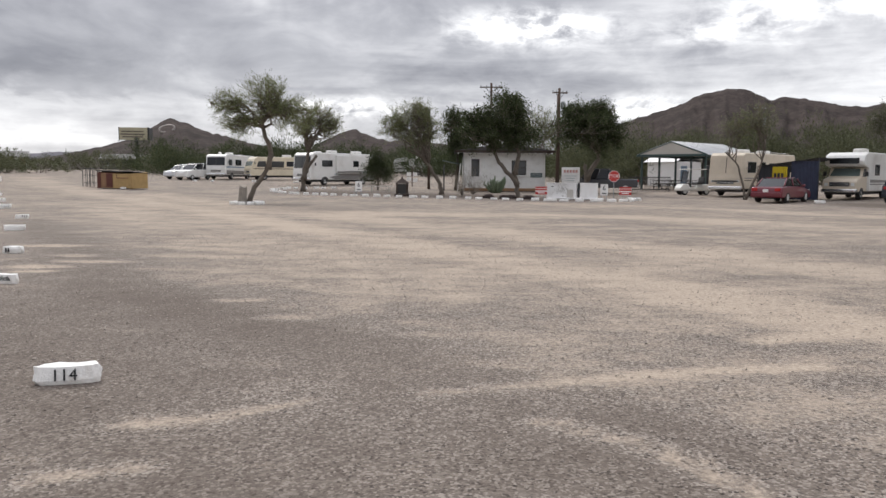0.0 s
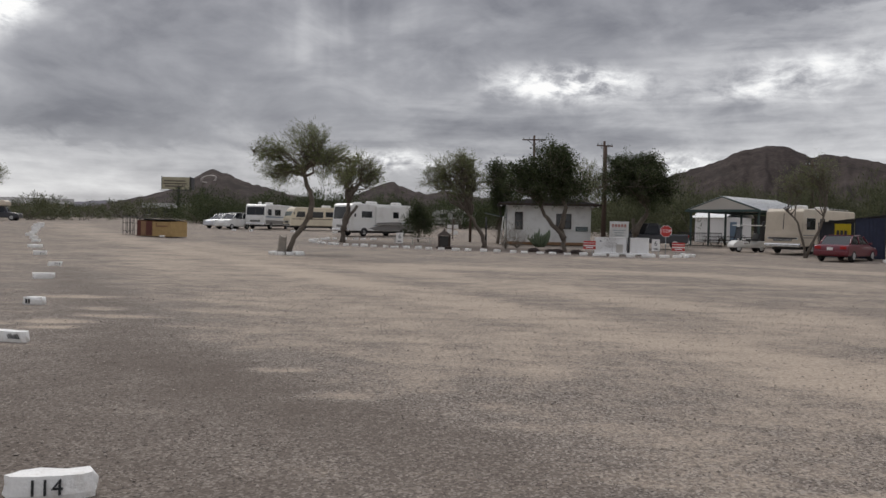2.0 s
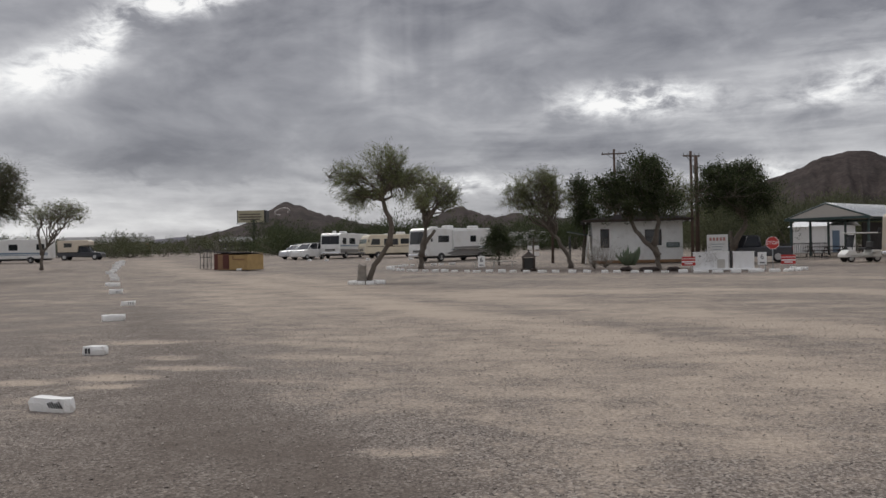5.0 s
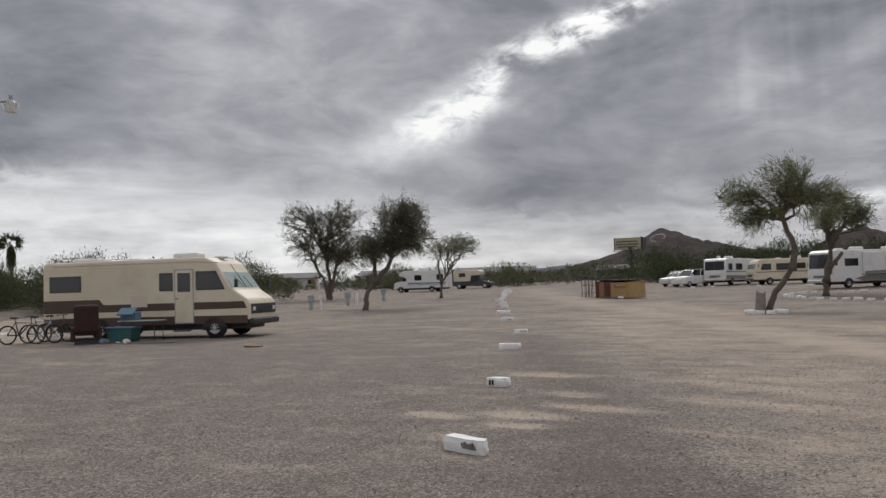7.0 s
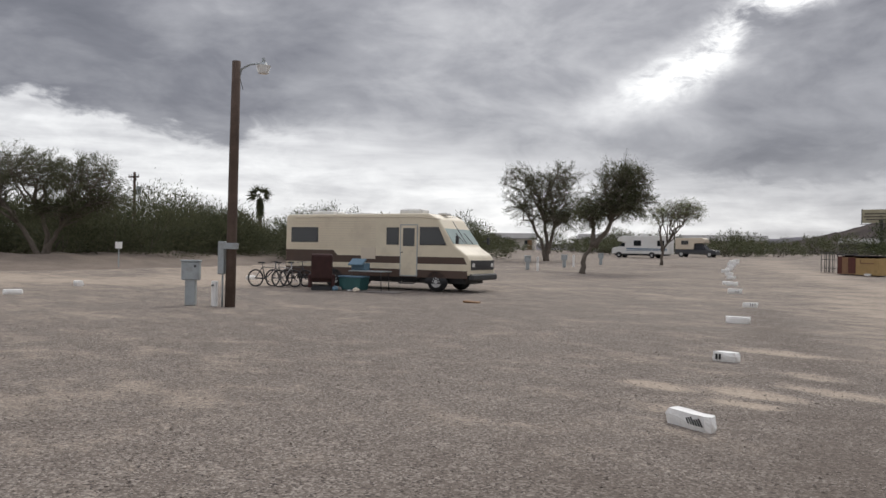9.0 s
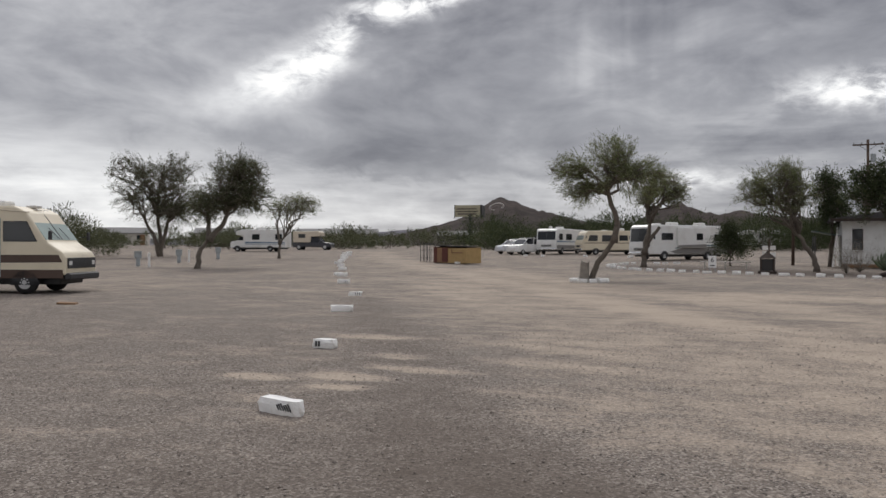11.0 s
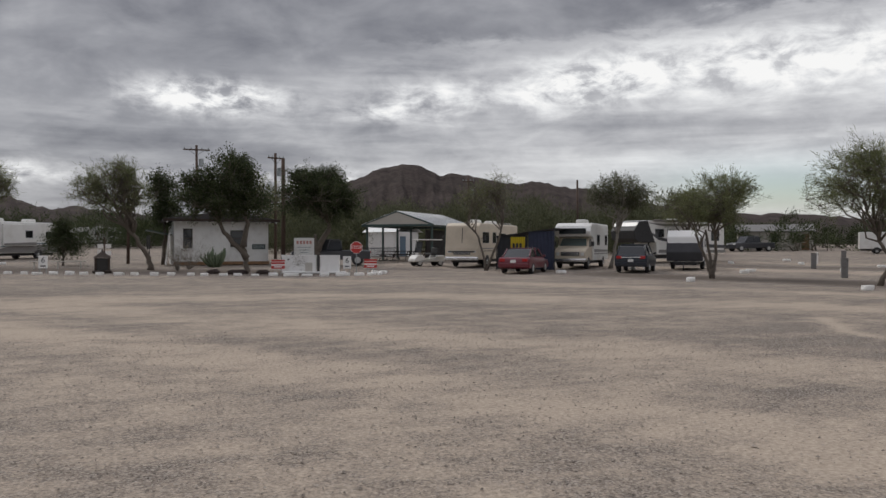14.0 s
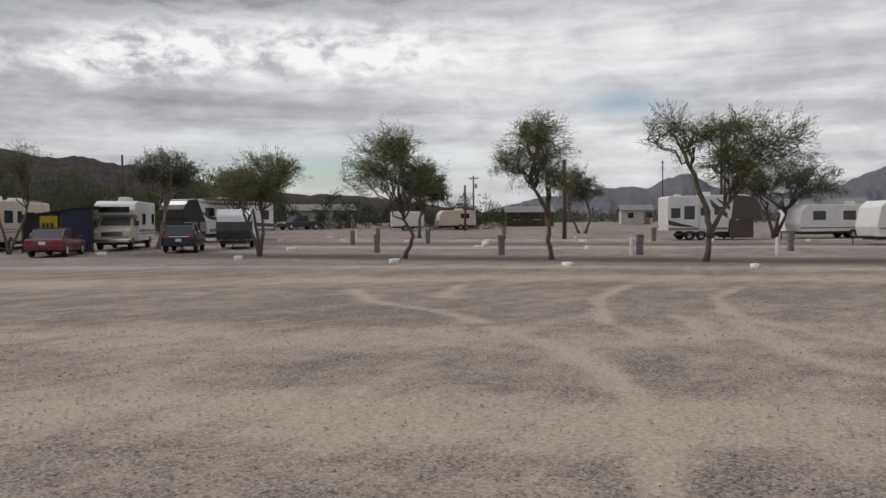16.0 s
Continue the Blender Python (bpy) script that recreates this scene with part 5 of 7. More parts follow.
def class_c(x, y, turn, L, H, label, W=2.35, body=M_RVWHITE, stripe=M_RVBLUE, group="motorhomes", cab=M_RVWHITE):
    """A motorhome on a van front, with a bunk over the cab."""
    root = thing("motorhome", x, y, turn, label=label, category="motorhome", group=group)
    h = L / 2
    part("body", prism([(-h, 0.5), (-h, H - 0.05), (-h + 0.08, H), (h - 1.55, H), (h - 0.95, H - 0.2), (h - 0.75, H - 0.55), (h - 0.85, 2.12), (h - 1.9, 1.95), (h - 2.0, 0.5)], W, 0.06, 2), body, root)
    c = part("cab", prism([(h - 2.05, 0.5), (h - 2.05, 1.98), (h - 1.45, 2.0), (h - 0.95, 1.42), (h - 0.1, 1.24), (h, 1.1), (h, 0.5)], W * 0.86, 0.07, 2), cab, root)
    front_pane(c, (h - 0.97, 1.47), (h - 1.40, 1.94), W * 0.74, M_SHIELD, split=False, top_width=W * 0.66)
    part("bunk_window", box(0.03, W * 0.74, 0.36, (h - 0.745, 0, H - 0.72), 0.01), M_GLASS, root)
    part("bumper", box(0.2, W * 0.9, 0.2, (h + 0.03, 0, 0.45), 0.04), M_CHROME, root)
    g = part("grille", box(0.03, W * 0.5, 0.26, (h + 0.006, 0, 0.82), 0.01), M_DARKPLASTIC, root)
    for k in range(4):
        part("slat", box(0.02, W * 0.46, 0.016, (h + 0.022, 0, 0.86 + k * 0.055)), M_CHROME, g)
    for s in (1, -1):
        lamp_face(root, h + 0.012, s * W * 0.33, 0.84, 0.2, 0.2, M_LAMPGLASS)
        side_window(root, h - 1.75, h - 1.05, 1.42, 1.9, s * W * 0.43, 0.3)
        side_window(root, h - 4.0, h - 3.0, 1.5, 2.2, s * W / 2)
        side_window(root, -h + 0.4, -h + 1.3, 1.5, 2.2, s * W / 2)
        side_stripe(root, [(-h + 0.05, 1.05), (h - 2.05, 1.05), (h - 2.05, 1.25), (-h + 0.05, 1.18)], s * W / 2, stripe)
        side_stripe(root, [(-h + 0.05, 0.9), (h - 2.05, 0.9), (h - 2.05, 0.98), (-h + 0.05, 0.98)], s * W / 2, stripe)
        for wx in (h - 0.95, -h + 2.0):
            arch(root, wx, s * (W / 2 if wx < 0 else W * 0.43), 0.46)
            wheel(root, wx, s * (W / 2 if wx < 0 else W * 0.43) - s * 0.02, 0.37)
        part("mirror", box(0.08, 0.2, 0.3, (h - 1.1, s * (W * 0.43 + 0.22), 1.45), 0.02), M_DARKPLASTIC, root)
    side_door(root, -h + 1.9, -h + 2.55, 0.6, 2.4, -W / 2, body)
    underbody(root, L, W)
    roof_unit(root, -0.3, H, (1.0, 0.72, 0.32))
    roof_unit(root, -h + 1.0, H, (0.5, 0.5, 0.12), "vent")
    for k in range(5):
        part("marker_light", box(0.04, 0.07, 0.04, (h - 0.93, (k - 2) * 0.3, H - 0.24), 0.008), M_LAMPGLASS, root)
    return root


def trailer(x, y, turn, L, H, label, W=2.3, body=M_RVWHITE, shape="box", windows=(), door=None, stripes=(), axles=(-0.15, -0.6), group="trailers", nose_mat=None, name="travel_trailer", roof=True, category="trailer"):
    """A towed trailer; +x is the hitch end. shape: box, rake (front leans back), fifth (raised nose)."""
    root = thing(name, x, y, turn, label=label, category=category, group=group)
    h = L / 2
    outline = {
        "box": [(-h, 0.5), (-h, H), (h, H), (h, 0.5)],
        "rake": [(-h, 0.55), (-h + 0.1, H), (h - 0.7, H), (h - 0.25, H - 0.4), (h, 1.1), (h - 0.15, 0.5)],
        "fifth": [(-h, 0.7), (-h, H - 0.2), (-h + 0.15, H - 0.1), (h - 1.3, H), (h - 0.45, H - 0.15), (h, H - 0.8), (h - 0.1, 1.85), (h - 0.5, 1.6), (h - 2.4, 1.55), (h - 2.5, 0.6)],
    }[shape]
    part("body", prism(outline, W, 0.06, 2), body, root)
    for o, mat in stripes:
        for s in (1, -1):
            side_stripe(root, o, s * W / 2, mat)
    for o in windows:
        for s in (1, -1):
            side_window(root, *o, s * W / 2)
    if door:
        side_door(root, *door[:4], door[4] * W / 2, body)
    for ax in axles:
        for s in (1, -1):
            arch(root, ax, s * W / 2, 0.42)
            wheel(root, ax, s * (W / 2 - 0.02), 0.34)
    underbody(root, L if shape != "fifth" else L * 0.7, W)
    if shape == "fifth":
        if nose_mat:
            part("nose_cap", prism([(h - (2.1 if nose_mat is M_BROWNCAP else 1.45), H + 0.01), (h - 0.5, H - 0.12), (h + 0.03, H - 0.8), (h - 0.07, 1.8), (h - 0.45, 1.56), (h - 2.3, 1.54)], W + 0.03, 0.06, 2), nose_mat, root)
        for s in (1, -1):
            part("landing_leg", box(0.1, 0.1, 1.6, (h - 2.0, s * 0.8, 0.0)), M_STEEL, root)
    else:
        pipes("hitch", [([(h - 0.1, -0.6, 0.5), (h + 0.9, 0, 0.5)], 0.05), ([(h - 0.1, 0.6, 0.5), (h + 0.9, 0, 0.5)], 0.05), ([(h + 0.8, 0, 0.5), (h + 0.8, 0, 0.0)], 0.035)], M_STEEL, root)
    for s in (1, -1):
        lamp_face(root, -h - 0.006, s * W * 0.42, 0.9, 0.12, 0.2, M_TAIL, "tail_light")
    if roof:
        roof_unit(root, -0.4, H - 0.02, (0.95, 0.7, 0.28))
        roof_unit(root, -h + 1.1, H - 0.04, (0.45, 0.45, 0.12), "vent")
    return root


def car(x, y, turn, paint, label, L=4.6, W=1.8, H=1.43, kind="sedan", name="car", group="parked cars"):
    """A parked car; +x is its front."""
    root = thing(name, x, y, turn, label=label, category="car", group=group)
    h = L / 2
    belt = H * 0.62
    if kind == "sedan":
        lower = [(-h, 0.3), (-h - 0.02, 0.62), (-h + 0.08, belt + 0.02), (-h + 0.85, belt + 0.06), (h - 1.35, belt + 0.04), (h - 0.25, belt - 0.16), (h, 0.6), (h - 0.03, 0.26)]
        upper = [(-h + 0.5, belt), (-h + 1.15, H - 0.05), (-h + 1.6, H), (h - 2.2, H), (h - 1.8, H - 0.06), (h - 1.1, belt)]
    elif kind == "suv":
        lower = [(-h, 0.35), (-h - 0.03, 0.7), (-h + 0.06, belt + 0.04), (h - 1.2, belt + 0.02), (h - 0.2, belt - 0.12), (h, 0.7), (h - 0.03, 0.3)]
        upper = [(-h + 0.08, belt), (-h + 0.45, H - 0.1), (-h + 0.75, H), (h - 2.3, H), (h - 1.85, H - 0.08), (h - 1.05, belt)]
    else:
        belt = H * 0.58
        lower = [(-h, 0.45), (-h, belt), (h - 1.5, belt), (h - 1.4, belt + 0.03), (h - 0.15, belt - 0.06), (h, 0.75), (h - 0.02, 0.35)]
        upper = [(-h + 2.0, belt), (-h + 2.1, H - 0.08), (-h + 2.3, H), (h - 2.15, H), (h - 1.9, H - 0.06), (h - 1.35, belt)]
    part("body", prism(lower, W, 0.09, 3), paint, root, smooth=False)
    b = prism(upper, W * 0.88, 0.05, 2)
    for v in b.verts:
        if v.co.z > belt + 0.1:
            v.co.y *= 0.86
    cabin = part("cabin", b, M_GLASS, root)
    x0, x1 = min(p[0] for p in upper if p[1] > H - 0.02), max(p[0] for p in upper if p[1] > H - 0.02)
    part("roof", box(x1 - x0 + 0.25, W * 0.74, 0.05, ((x0 + x1) / 2, 0, H - 0.025), 0.02, seg=2), paint, root)
    for s in (1, -1):
        for (ax, az), (bx, bz) in ((upper[0], upper[1]), (upper[-1], upper[-2]), (((upper[0][0] + upper[-1][0]) / 2 - 0.05, belt), ((x0 + x1) / 2 - 0.05, H - 0.03))):
            pipes("pillar", [([(ax, s * W * 0.44, az), (bx, s * W * 0.385, bz)], 0.04)], paint, cabin, seg=6)
        for wx in (h - 0.85, -h + 0.9):
            arch(root, wx, s * W / 2, 0.37)
            wheel(root, wx, s * (W / 2 - 0.01), 0.325 if kind != "pickup" else 0.39, 0.21)
        lamp_face(root, -h - 0.005, s * W * 0.36, belt - 0.2, 0.3, 0.16, M_TAIL, "tail_light", 0.06)
        lamp_face(root, h - 0.06, s * W * 0.36, belt - 0.28, 0.32, 0.14, M_LAMPGLASS, "headlight", 0.09)
        part("mirror", box(0.14, 0.18, 0.13, (upper[-1][0] - 0.3, s * (W / 2 + 0.05), belt + 0.03), 0.03), paint, root)
        for hx in (-0.15, -1.05):
            part("door_handle", box(0.16, 0.03, 0.03, (hx, s * (W / 2 + 0.005), belt - 0.1), 0.008), M_CHROME if kind == "suv" else paint, root)
    part("bumper", box(0.12, W * 0.96, 0.24, (-h - 0.02, 0, 0.36), 0.04, seg=2), M_CHROME if kind == "pickup" else paint, root)
    part("bumper", box(0.12, W * 0.94, 0.22, (h - 0.01, 0, 0.34), 0.04, seg=2), paint, root)
    part("number_plate", box(0.02, 0.31, 0.16, (-h - 0.085 if kind != "pickup" else -h - 0.085, 0, 0.62 if kind != "pickup" else 0.4), 0.004), M_SIGNWHITE, root)
    if kind == "suv":
        part("chrome_trim", box(0.03, W * 0.6, 0.05, (-h - 0.03, 0, 0.86), 0.01), M_CHROME, root)
    if kind == "pickup":
        part("bed_well", box(1.75, W * 0.82, 0.02, (-h + 1.0, 0, belt + 0.004)), M_DARKPLASTIC, root)
    return root


def golf_cart(x, y, turn):
    root = thing("golf_cart", x, y, turn, label="white golf cart with a white canopy roof", category="golf cart")
    part("body", prism([(-1.15, 0.3), (-1.15, 0.75), (-0.5, 0.78), (-0.35, 0.4), (0.35, 0.4), (0.55, 0.8), (0.95, 0.78), (1.2, 0.5), (1.2, 0.3)], 1.15, 0.05, 2), M_RVWHITE, root)
    part("seat", box(0.5, 1.05, 0.14, (-0.35, 0, 0.78), 0.04, seg=2), M_DARKPLASTIC, root)
    part("seat_back", box(0.12, 1.05, 0.4, (-0.62, 0, 0.9), 0.04, rot=(0, -8, 0)), M_DARKPLASTIC, root)
    part("roof", box(1.9, 1.2, 0.07, (-0.1, 0, 1.82), 0.03, seg=2), M_ROOFWHITE, root)
    for sx, tx in ((-0.95, -0.9), (0.75, 0.55)):
        for s in (1, -1):
            pipes("post", [([(sx, s * 0.52, 0.7), (tx, s * 0.52, 1.84)], 0.02)], M_DARKPLASTIC, root)
    pipes("steering_wheel", [([(0.35 + 0.12 * math.sin(a) * 0.5, 0.25 + 0.16 * math.cos(a), 1.05 + 0.12 * math.sin(a)) for a in np.linspace(0, 6.28, 14)], 0.014)], M_DARKPLASTIC, root)
    part("screen", box(0.02, 1.0, 0.8, (0.68, 0, 0.95), 0.005, rot=(0, -10, 0)), M_GLASS, root)
    for wx in (-0.8, 0.8):
        for s in (1, -1):
            wheel(root, wx, s * 0.56, 0.23, 0.2)


def bicycle(x, y, turn, paint, label):
    root = thing("bicycle", x, y, turn, label=label, category="bicycle", group="bicycles")
    for wx in (-0.52, 0.52):
        a = np.linspace(0, 2 * math.pi, 25)
        w = pipes("wheel", [([(wx + 0.32 * math.cos(t), 0, 0.34 + 0.32 * math.sin(t)) for t in a], 0.032)], M_TYRE, root, seg=6)
        pipes("spokes", [([(wx, 0, 0.34), (wx + 0.31 * math.cos(t), 0, 0.34 + 0.31 * math.sin(t))], 0.004) for t in a[::2]], M_CHROME, w, seg=4)
    pipes("frame", [([(-0.52, 0, 0.34), (-0.1, 0, 0.32), (0.36, 0, 0.75), (-0.22, 0, 0.78), (-0.1, 0, 0.32)], 0.028), ([(-0.52, 0, 0.34), (-0.22, 0, 0.78), (-0.25, 0, 0.92)], 0.016), ([(0.52, 0, 0.34), (0.36, 0, 0.75), (0.33, 0, 0.98)], 0.018)], paint, root)
    pipes("handlebar", [([(0.28, -0.28, 0.98), (0.36, -0.1, 1.0), (0.36, 0.1, 1.0), (0.28, 0.28, 0.98)], 0.015)], M_DARKPLASTIC, root)
    part("saddle", box(0.26, 0.14, 0.06, (-0.27, 0, 0.92), 0.02), M_DARKPLASTIC, root)
    pipes("pedal_arm", [([(-0.1, 0.05, 0.32), (0.02, 0.09, 0.2)], 0.012), ([(-0.1, -0.05, 0.32), (-0.22, -0.09, 0.44)], 0.012)], M_STEEL, root)

# ---- parked motorhomes and cars ----
# the cream motorhome beside the lamp post
L_, H_ = 8.3, 2.92
h_ = L_ / 2
rv = motorhome(-27.2, 23.1, 25, L_, H_, M_CREAM, "old cream motorhome with wide brown stripes and a sloping front", nose="wedge", wheels=(0.335, -0.215), wheel_r=0.38,
               stripes=[([(-h_ + 0.05, 1.3), (-h_ + 3.2, 1.3), (h_ - 0.25, 1.3), (h_ - 0.12, 1.05), (h_ - 1.5, 1.04), (-h_ + 0.05, 1.02)], M_BROWN),
                        ([(-h_ + 0.05, 1.5), (-h_ + 2.35, 1.5), (-h_ + 2.55, 1.29), (-h_ + 0.05, 1.29)], M_BROWN),
                        ([(-h_ + 0.05, 0.52), (h_ - 0.1, 0.52), (h_ - 0.1, 0.8), (-h_ + 0.05, 0.84)], M_BROWN)],
               right=[(-h_ + 0.3, -h_ + 1.62, 1.8, 2.4), (h_ - 3.52, h_ - 2.98, 1.74, 2.4), (h_ - 2.08, h_ - 0.95, 1.74, 2.42, 0.34)],
               left=[(-h_ + 0.5, -h_ + 1.9, 1.8, 2.4), (-0.8, 0.8, 1.7, 2.4), (h_ - 2.0, h_ - 0.85, 1.72, 2.4, 0.42, M_SHIELD)],
               door=(h_ - 2.92, h_ - 2.16, 0.55, 2.52, -1), roof=[(1.2, (1.0, 0.7, 0.26)), (-1.0, (0.65, 0.6, 0.12), "vent"), (-h_ + 1.3, (1.1, 0.9, 0.18), "roof_pod"), (2.5, (0.4, 0.4, 0.1), "vent")])
# ribs painted darker than the cream wall, in place of their shade lines
for k in range(12):
    part("siding_rib", box(L_ * 0.5 - 1.5 * (2 < k < 10), 0.012, 0.02, (-h_ + 0.15 + L_ * 0.25 + 0.75 * (2 < k < 10), -1.203, 1.58 + k * 0.095)), M_RVTAN, rv)
pipes("gutter", [([(-h_ + 0.5, -1.2, 2.78), (h_ - 2.2, -1.2, 2.8), (h_ - 1.2, -1.2, 2.72)], 0.02)], M_RVTAN, rv)
part("vent_panel", slab([(-0.5, 1.18), (0.15, 1.18), (0.15, 1.62), (-0.5, 1.62)], -1.212, 0.03, bevel=0.005), M_RVTAN, rv, "pale refrigerator vent panel")
part("cover_panel", slab([(-h_ + 0.1, 0.82), (-h_ + 0.7, 0.82), (-h_ + 0.7, 1.0), (-h_ + 0.1, 1.0)], -1.207, 0.02), M_RVTAN, rv)
for ya, yb in ((-0.3, -0.5), (0.45, 0.3)):
    pipes("wiper", [([(h_ - 0.62, ya, 1.83), (h_ - 0.92, yb, 2.22)], 0.012)], M_DARKPLASTIC, rv)
pipes("step", [([(h_ - 2.8, -1.1, 0.4), (h_ - 2.8, -1.5, 0.3), (h_ - 2.15, -1.5, 0.3), (h_ - 2.15, -1.1, 0.4)], 0.025)], M_STEEL, rv)
for s in (1, -1):
    pipes("roof_rail", [([(-h_ + 0.6, s * 0.7, H_), (-h_ + 0.65, s * 0.7, H_ + 0.16), (-h_ + 2.15, s * 0.7, H_ + 0.16), (-h_ + 2.2, s * 0.7, H_)], 0.015)], M_CHROME, rv)

# the row north of the road
motorhome(-26.0, 94.6, 264, 9.0, 2.85, M_RVWHITE, "white motorhome with blue-grey lower band and big windshield", nose="flat", wheels=(0.3, -0.25),
          stripes=[([(-4.4, 1.35), (4.3, 1.35), (4.3, 1.5), (-4.4, 1.42)], M_RVBLUE), ([(-4.4, 0.6), (4.3, 0.6), (4.3, 1.05), (-4.4, 0.95)], M_RVGREY)],
          left=[(2.6, 3.6, 1.6, 2.3), (-0.2, 1.6, 1.6, 2.3), (-3.6, -2.4, 1.6, 2.3)], right=[(2.6, 3.6, 1.6, 2.3), (-3, -1, 1.6, 2.3)],
          shield=M_GLASS, roof=[(3.2, (0.35, 0.35, 0.3), "dome"), (0.5,), (-2.5, (0.5, 0.5, 0.12), "vent")])
motorhome(-19.8, 93.4, 214, 8.0, 2.65, M_CREAM, "small old cream motorhome with brown pinstripes", nose="bluff", wheels=(0.3, -0.27), wheel_r=0.36,
          stripes=[([(-3.9, 1.25), (3.7, 1.25), (3.7, 1.33), (-3.9, 1.33)], M_BROWN)],
          left=[(2.2, 3.3, 1.5, 2.15, 0.2), (0.0, 1.7, 1.45, 2.15), (-1.3, -0.3, 1.55, 2.15), (-3.4, -2.4, 1.55, 2.15)], right=[(2.2, 3.3, 1.5, 2.15, 0.2), (-2, 0, 1.5, 2.1)],
          roof=[(1.0, (0.5, 0.5, 0.12), "vent"), (-0.8,)])
rv3 = motorhome(-10.6, 78.2, 235, 9.8, 3.05, M_RVWHITE, "large white motorhome with grey swoosh graphics", nose="flat", shield=M_GLASS, wheels=(0.31, -0.24),
                stripes=[([(-4.8, 0.55), (1.6, 0.55), (2.4, 0.75), (0.5, 1.12), (-4.8, 1.2)], M_RVGREY), ([(-4.8, 1.36), (-0.5, 1.3), (1.8, 1.05), (1.6, 1.0), (-0.6, 1.22), (-4.8, 1.28)], M_RVBLUE)],
                left=[(2.0, 3.4, 1.75, 2.35), (-1.6, -0.8, 1.65, 2.35), (-4.2, -3.2, 1.7, 2.3)], right=[(2.4, 3.8, 1.6, 2.3), (-3, -1.5, 1.7, 2.3)],
                roof=[(2.8, (0.6, 0.6, 0.18), "vent"), (0.9,), (-2.6,)])
so = part("slide_out", box(3.6, 0.22, 1.75, (-0.2, 1.29, 1.1), 0.03), M_RVWHITE, rv3)
side_window(so, -1.5, -0.7, 1.75, 2.35, 1.4)
part("stripe", slab([(-1.95, 1.14), (1.55, 1.14), (1.55, 1.3), (-1.95, 1.4)], 1.405, 0.02), M_RVGREY, so)
trailer(-6.0, 129.6, 180, 7.2, 2.7, "white travel trailer far behind a bush", windows=[(-2.6, -1.6, 1.5, 2.1), (1.0, 2.2, 1.5, 2.1)], door=(-0.4, 0.3, 0.6, 2.3, 1), stripes=[([(-3.5, 0.9), (3, 0.9), (3, 1.05), (-3.5, 1.05)], M_RVGREY)], shape="rake")
car(-31.0, 92.6, 240, M_SILVER, "silver sport utility vehicle parked beside motorhomes", L=4.6, H=1.72, kind="suv")
car(-28.9, 89.9, 250, M_RVWHITE, "white sport utility vehicle with dark windows", L=4.5, H=1.85, kind="suv")

# far on the west side
class_c(-64.0, 88.6, 195, 7.4, 2.8, "white motorhome with a bunk over the cab, far across the lot")
tr = car(-64.0, 100.8, 15, M_DARKCAR, "dark pickup truck carrying a white camper", L=5.6, H=1.8, W=1.95, kind="pickup", name="pickup_truck")
part("camper", prism([(-2.7, 1.05), (-2.75, 2.6), (0.95, 2.65), (1.3, 2.45), (1.3, 1.95), (-0.1, 1.85), (-0.2, 1.05)], 2.1, 0.05, 2), M_RVTAN, tr, "white slide-in camper shell")
for s in (1, -1):
    side_window(tr, -1.9, -0.9, 1.7, 2.25, s * 1.05)

# the row beside the picnic shelter
AX = 48.0
rvt = motorhome(22.7, 57.7, AX + 180, 9.4, 2.95, M_RVTAN, "tan motorhome with a canvas cover over the windshield", nose="flat", wheels=(0.31, -0.25), shield=M_RVTAN,
                stripes=[([(-4.6, 1.2), (4.4, 1.2), (4.4, 1.27), (-4.6, 1.27)], M_RVGREY), ([(-4.6, 1.05), (4.4, 1.05), (4.4, 1.1), (-4.6, 1.1)], M_BROWN)],
                left=[(2.5, 3.9, 1.6, 2.35), (0.9, 1.7, 1.6, 2.35), (-1.5, 0.2, 1.65, 2.3), (-4.0, -2.6, 1.65, 2.3)], right=[(2.5, 3.9, 1.6, 2.35), (-3, -1, 1.6, 2.3)],
                roof=[(2.0,), (-1.6,), (0.2, (0.5, 0.5, 0.12), "vent")])
for s in (1, -1):
    pipes("roof_rail", [([(-4.2, s * 0.9, 2.94), (-4.15, s * 0.9, 3.05), (-0.65, s * 0.9, 3.05), (-0.6, s * 0.9, 2.94)], 0.02)], M_CHROME, rvt)
part("air_slot", box(0.03, 1.9, 0.1, (4.715, 0, 0.98), 0.008), M_DARKPLASTIC, rvt)
class_c(27.6, 52.4, AX + 180, 7.4, 2.95, "white motorhome with a bunk over the cab and a van front", stripe=M_RVGREY, cab=M_RVTAN)
rvd = trailer(39.4, 58.6, 192, 10.5, 3.25, "large fifth-wheel trailer with black and white swoops and a dark nose", W=2.45, shape="fifth", body=M_RVWHITE, nose_mat=M_STEEL, name="fifth_wheel_trailer",
              windows=[(2.0, 3.0, 1.95, 2.6), (-1.0, 0.6, 1.7, 2.5), (-4.6, -3.6, 1.7, 2.5)], door=(0.9, 1.6, 0.75, 2.6, 1), axles=(-1.6, -2.5),
              stripes=[([(-5.4, 1.1), (-1, 1.2), (2.6, 1.75), (4.5, 2.75), (2.4, 1.95), (-1, 1.5), (-5.4, 1.35)], M_DARKCAR), ([(-5.4, 0.75), (2.6, 0.75), (2.6, 1.0), (-5.4, 0.95)], M_RVGREY), ([(-4, 2.9), (2, 2.8), (4.2, 3.1), (2, 3.0), (-4, 3.05)], M_RVGREY)])
pipes("awning", [([(-2.5, 1.3, 3.25), (3.2, 1.3, 3.25)], 0.08)], M_CANVAS, rvd)
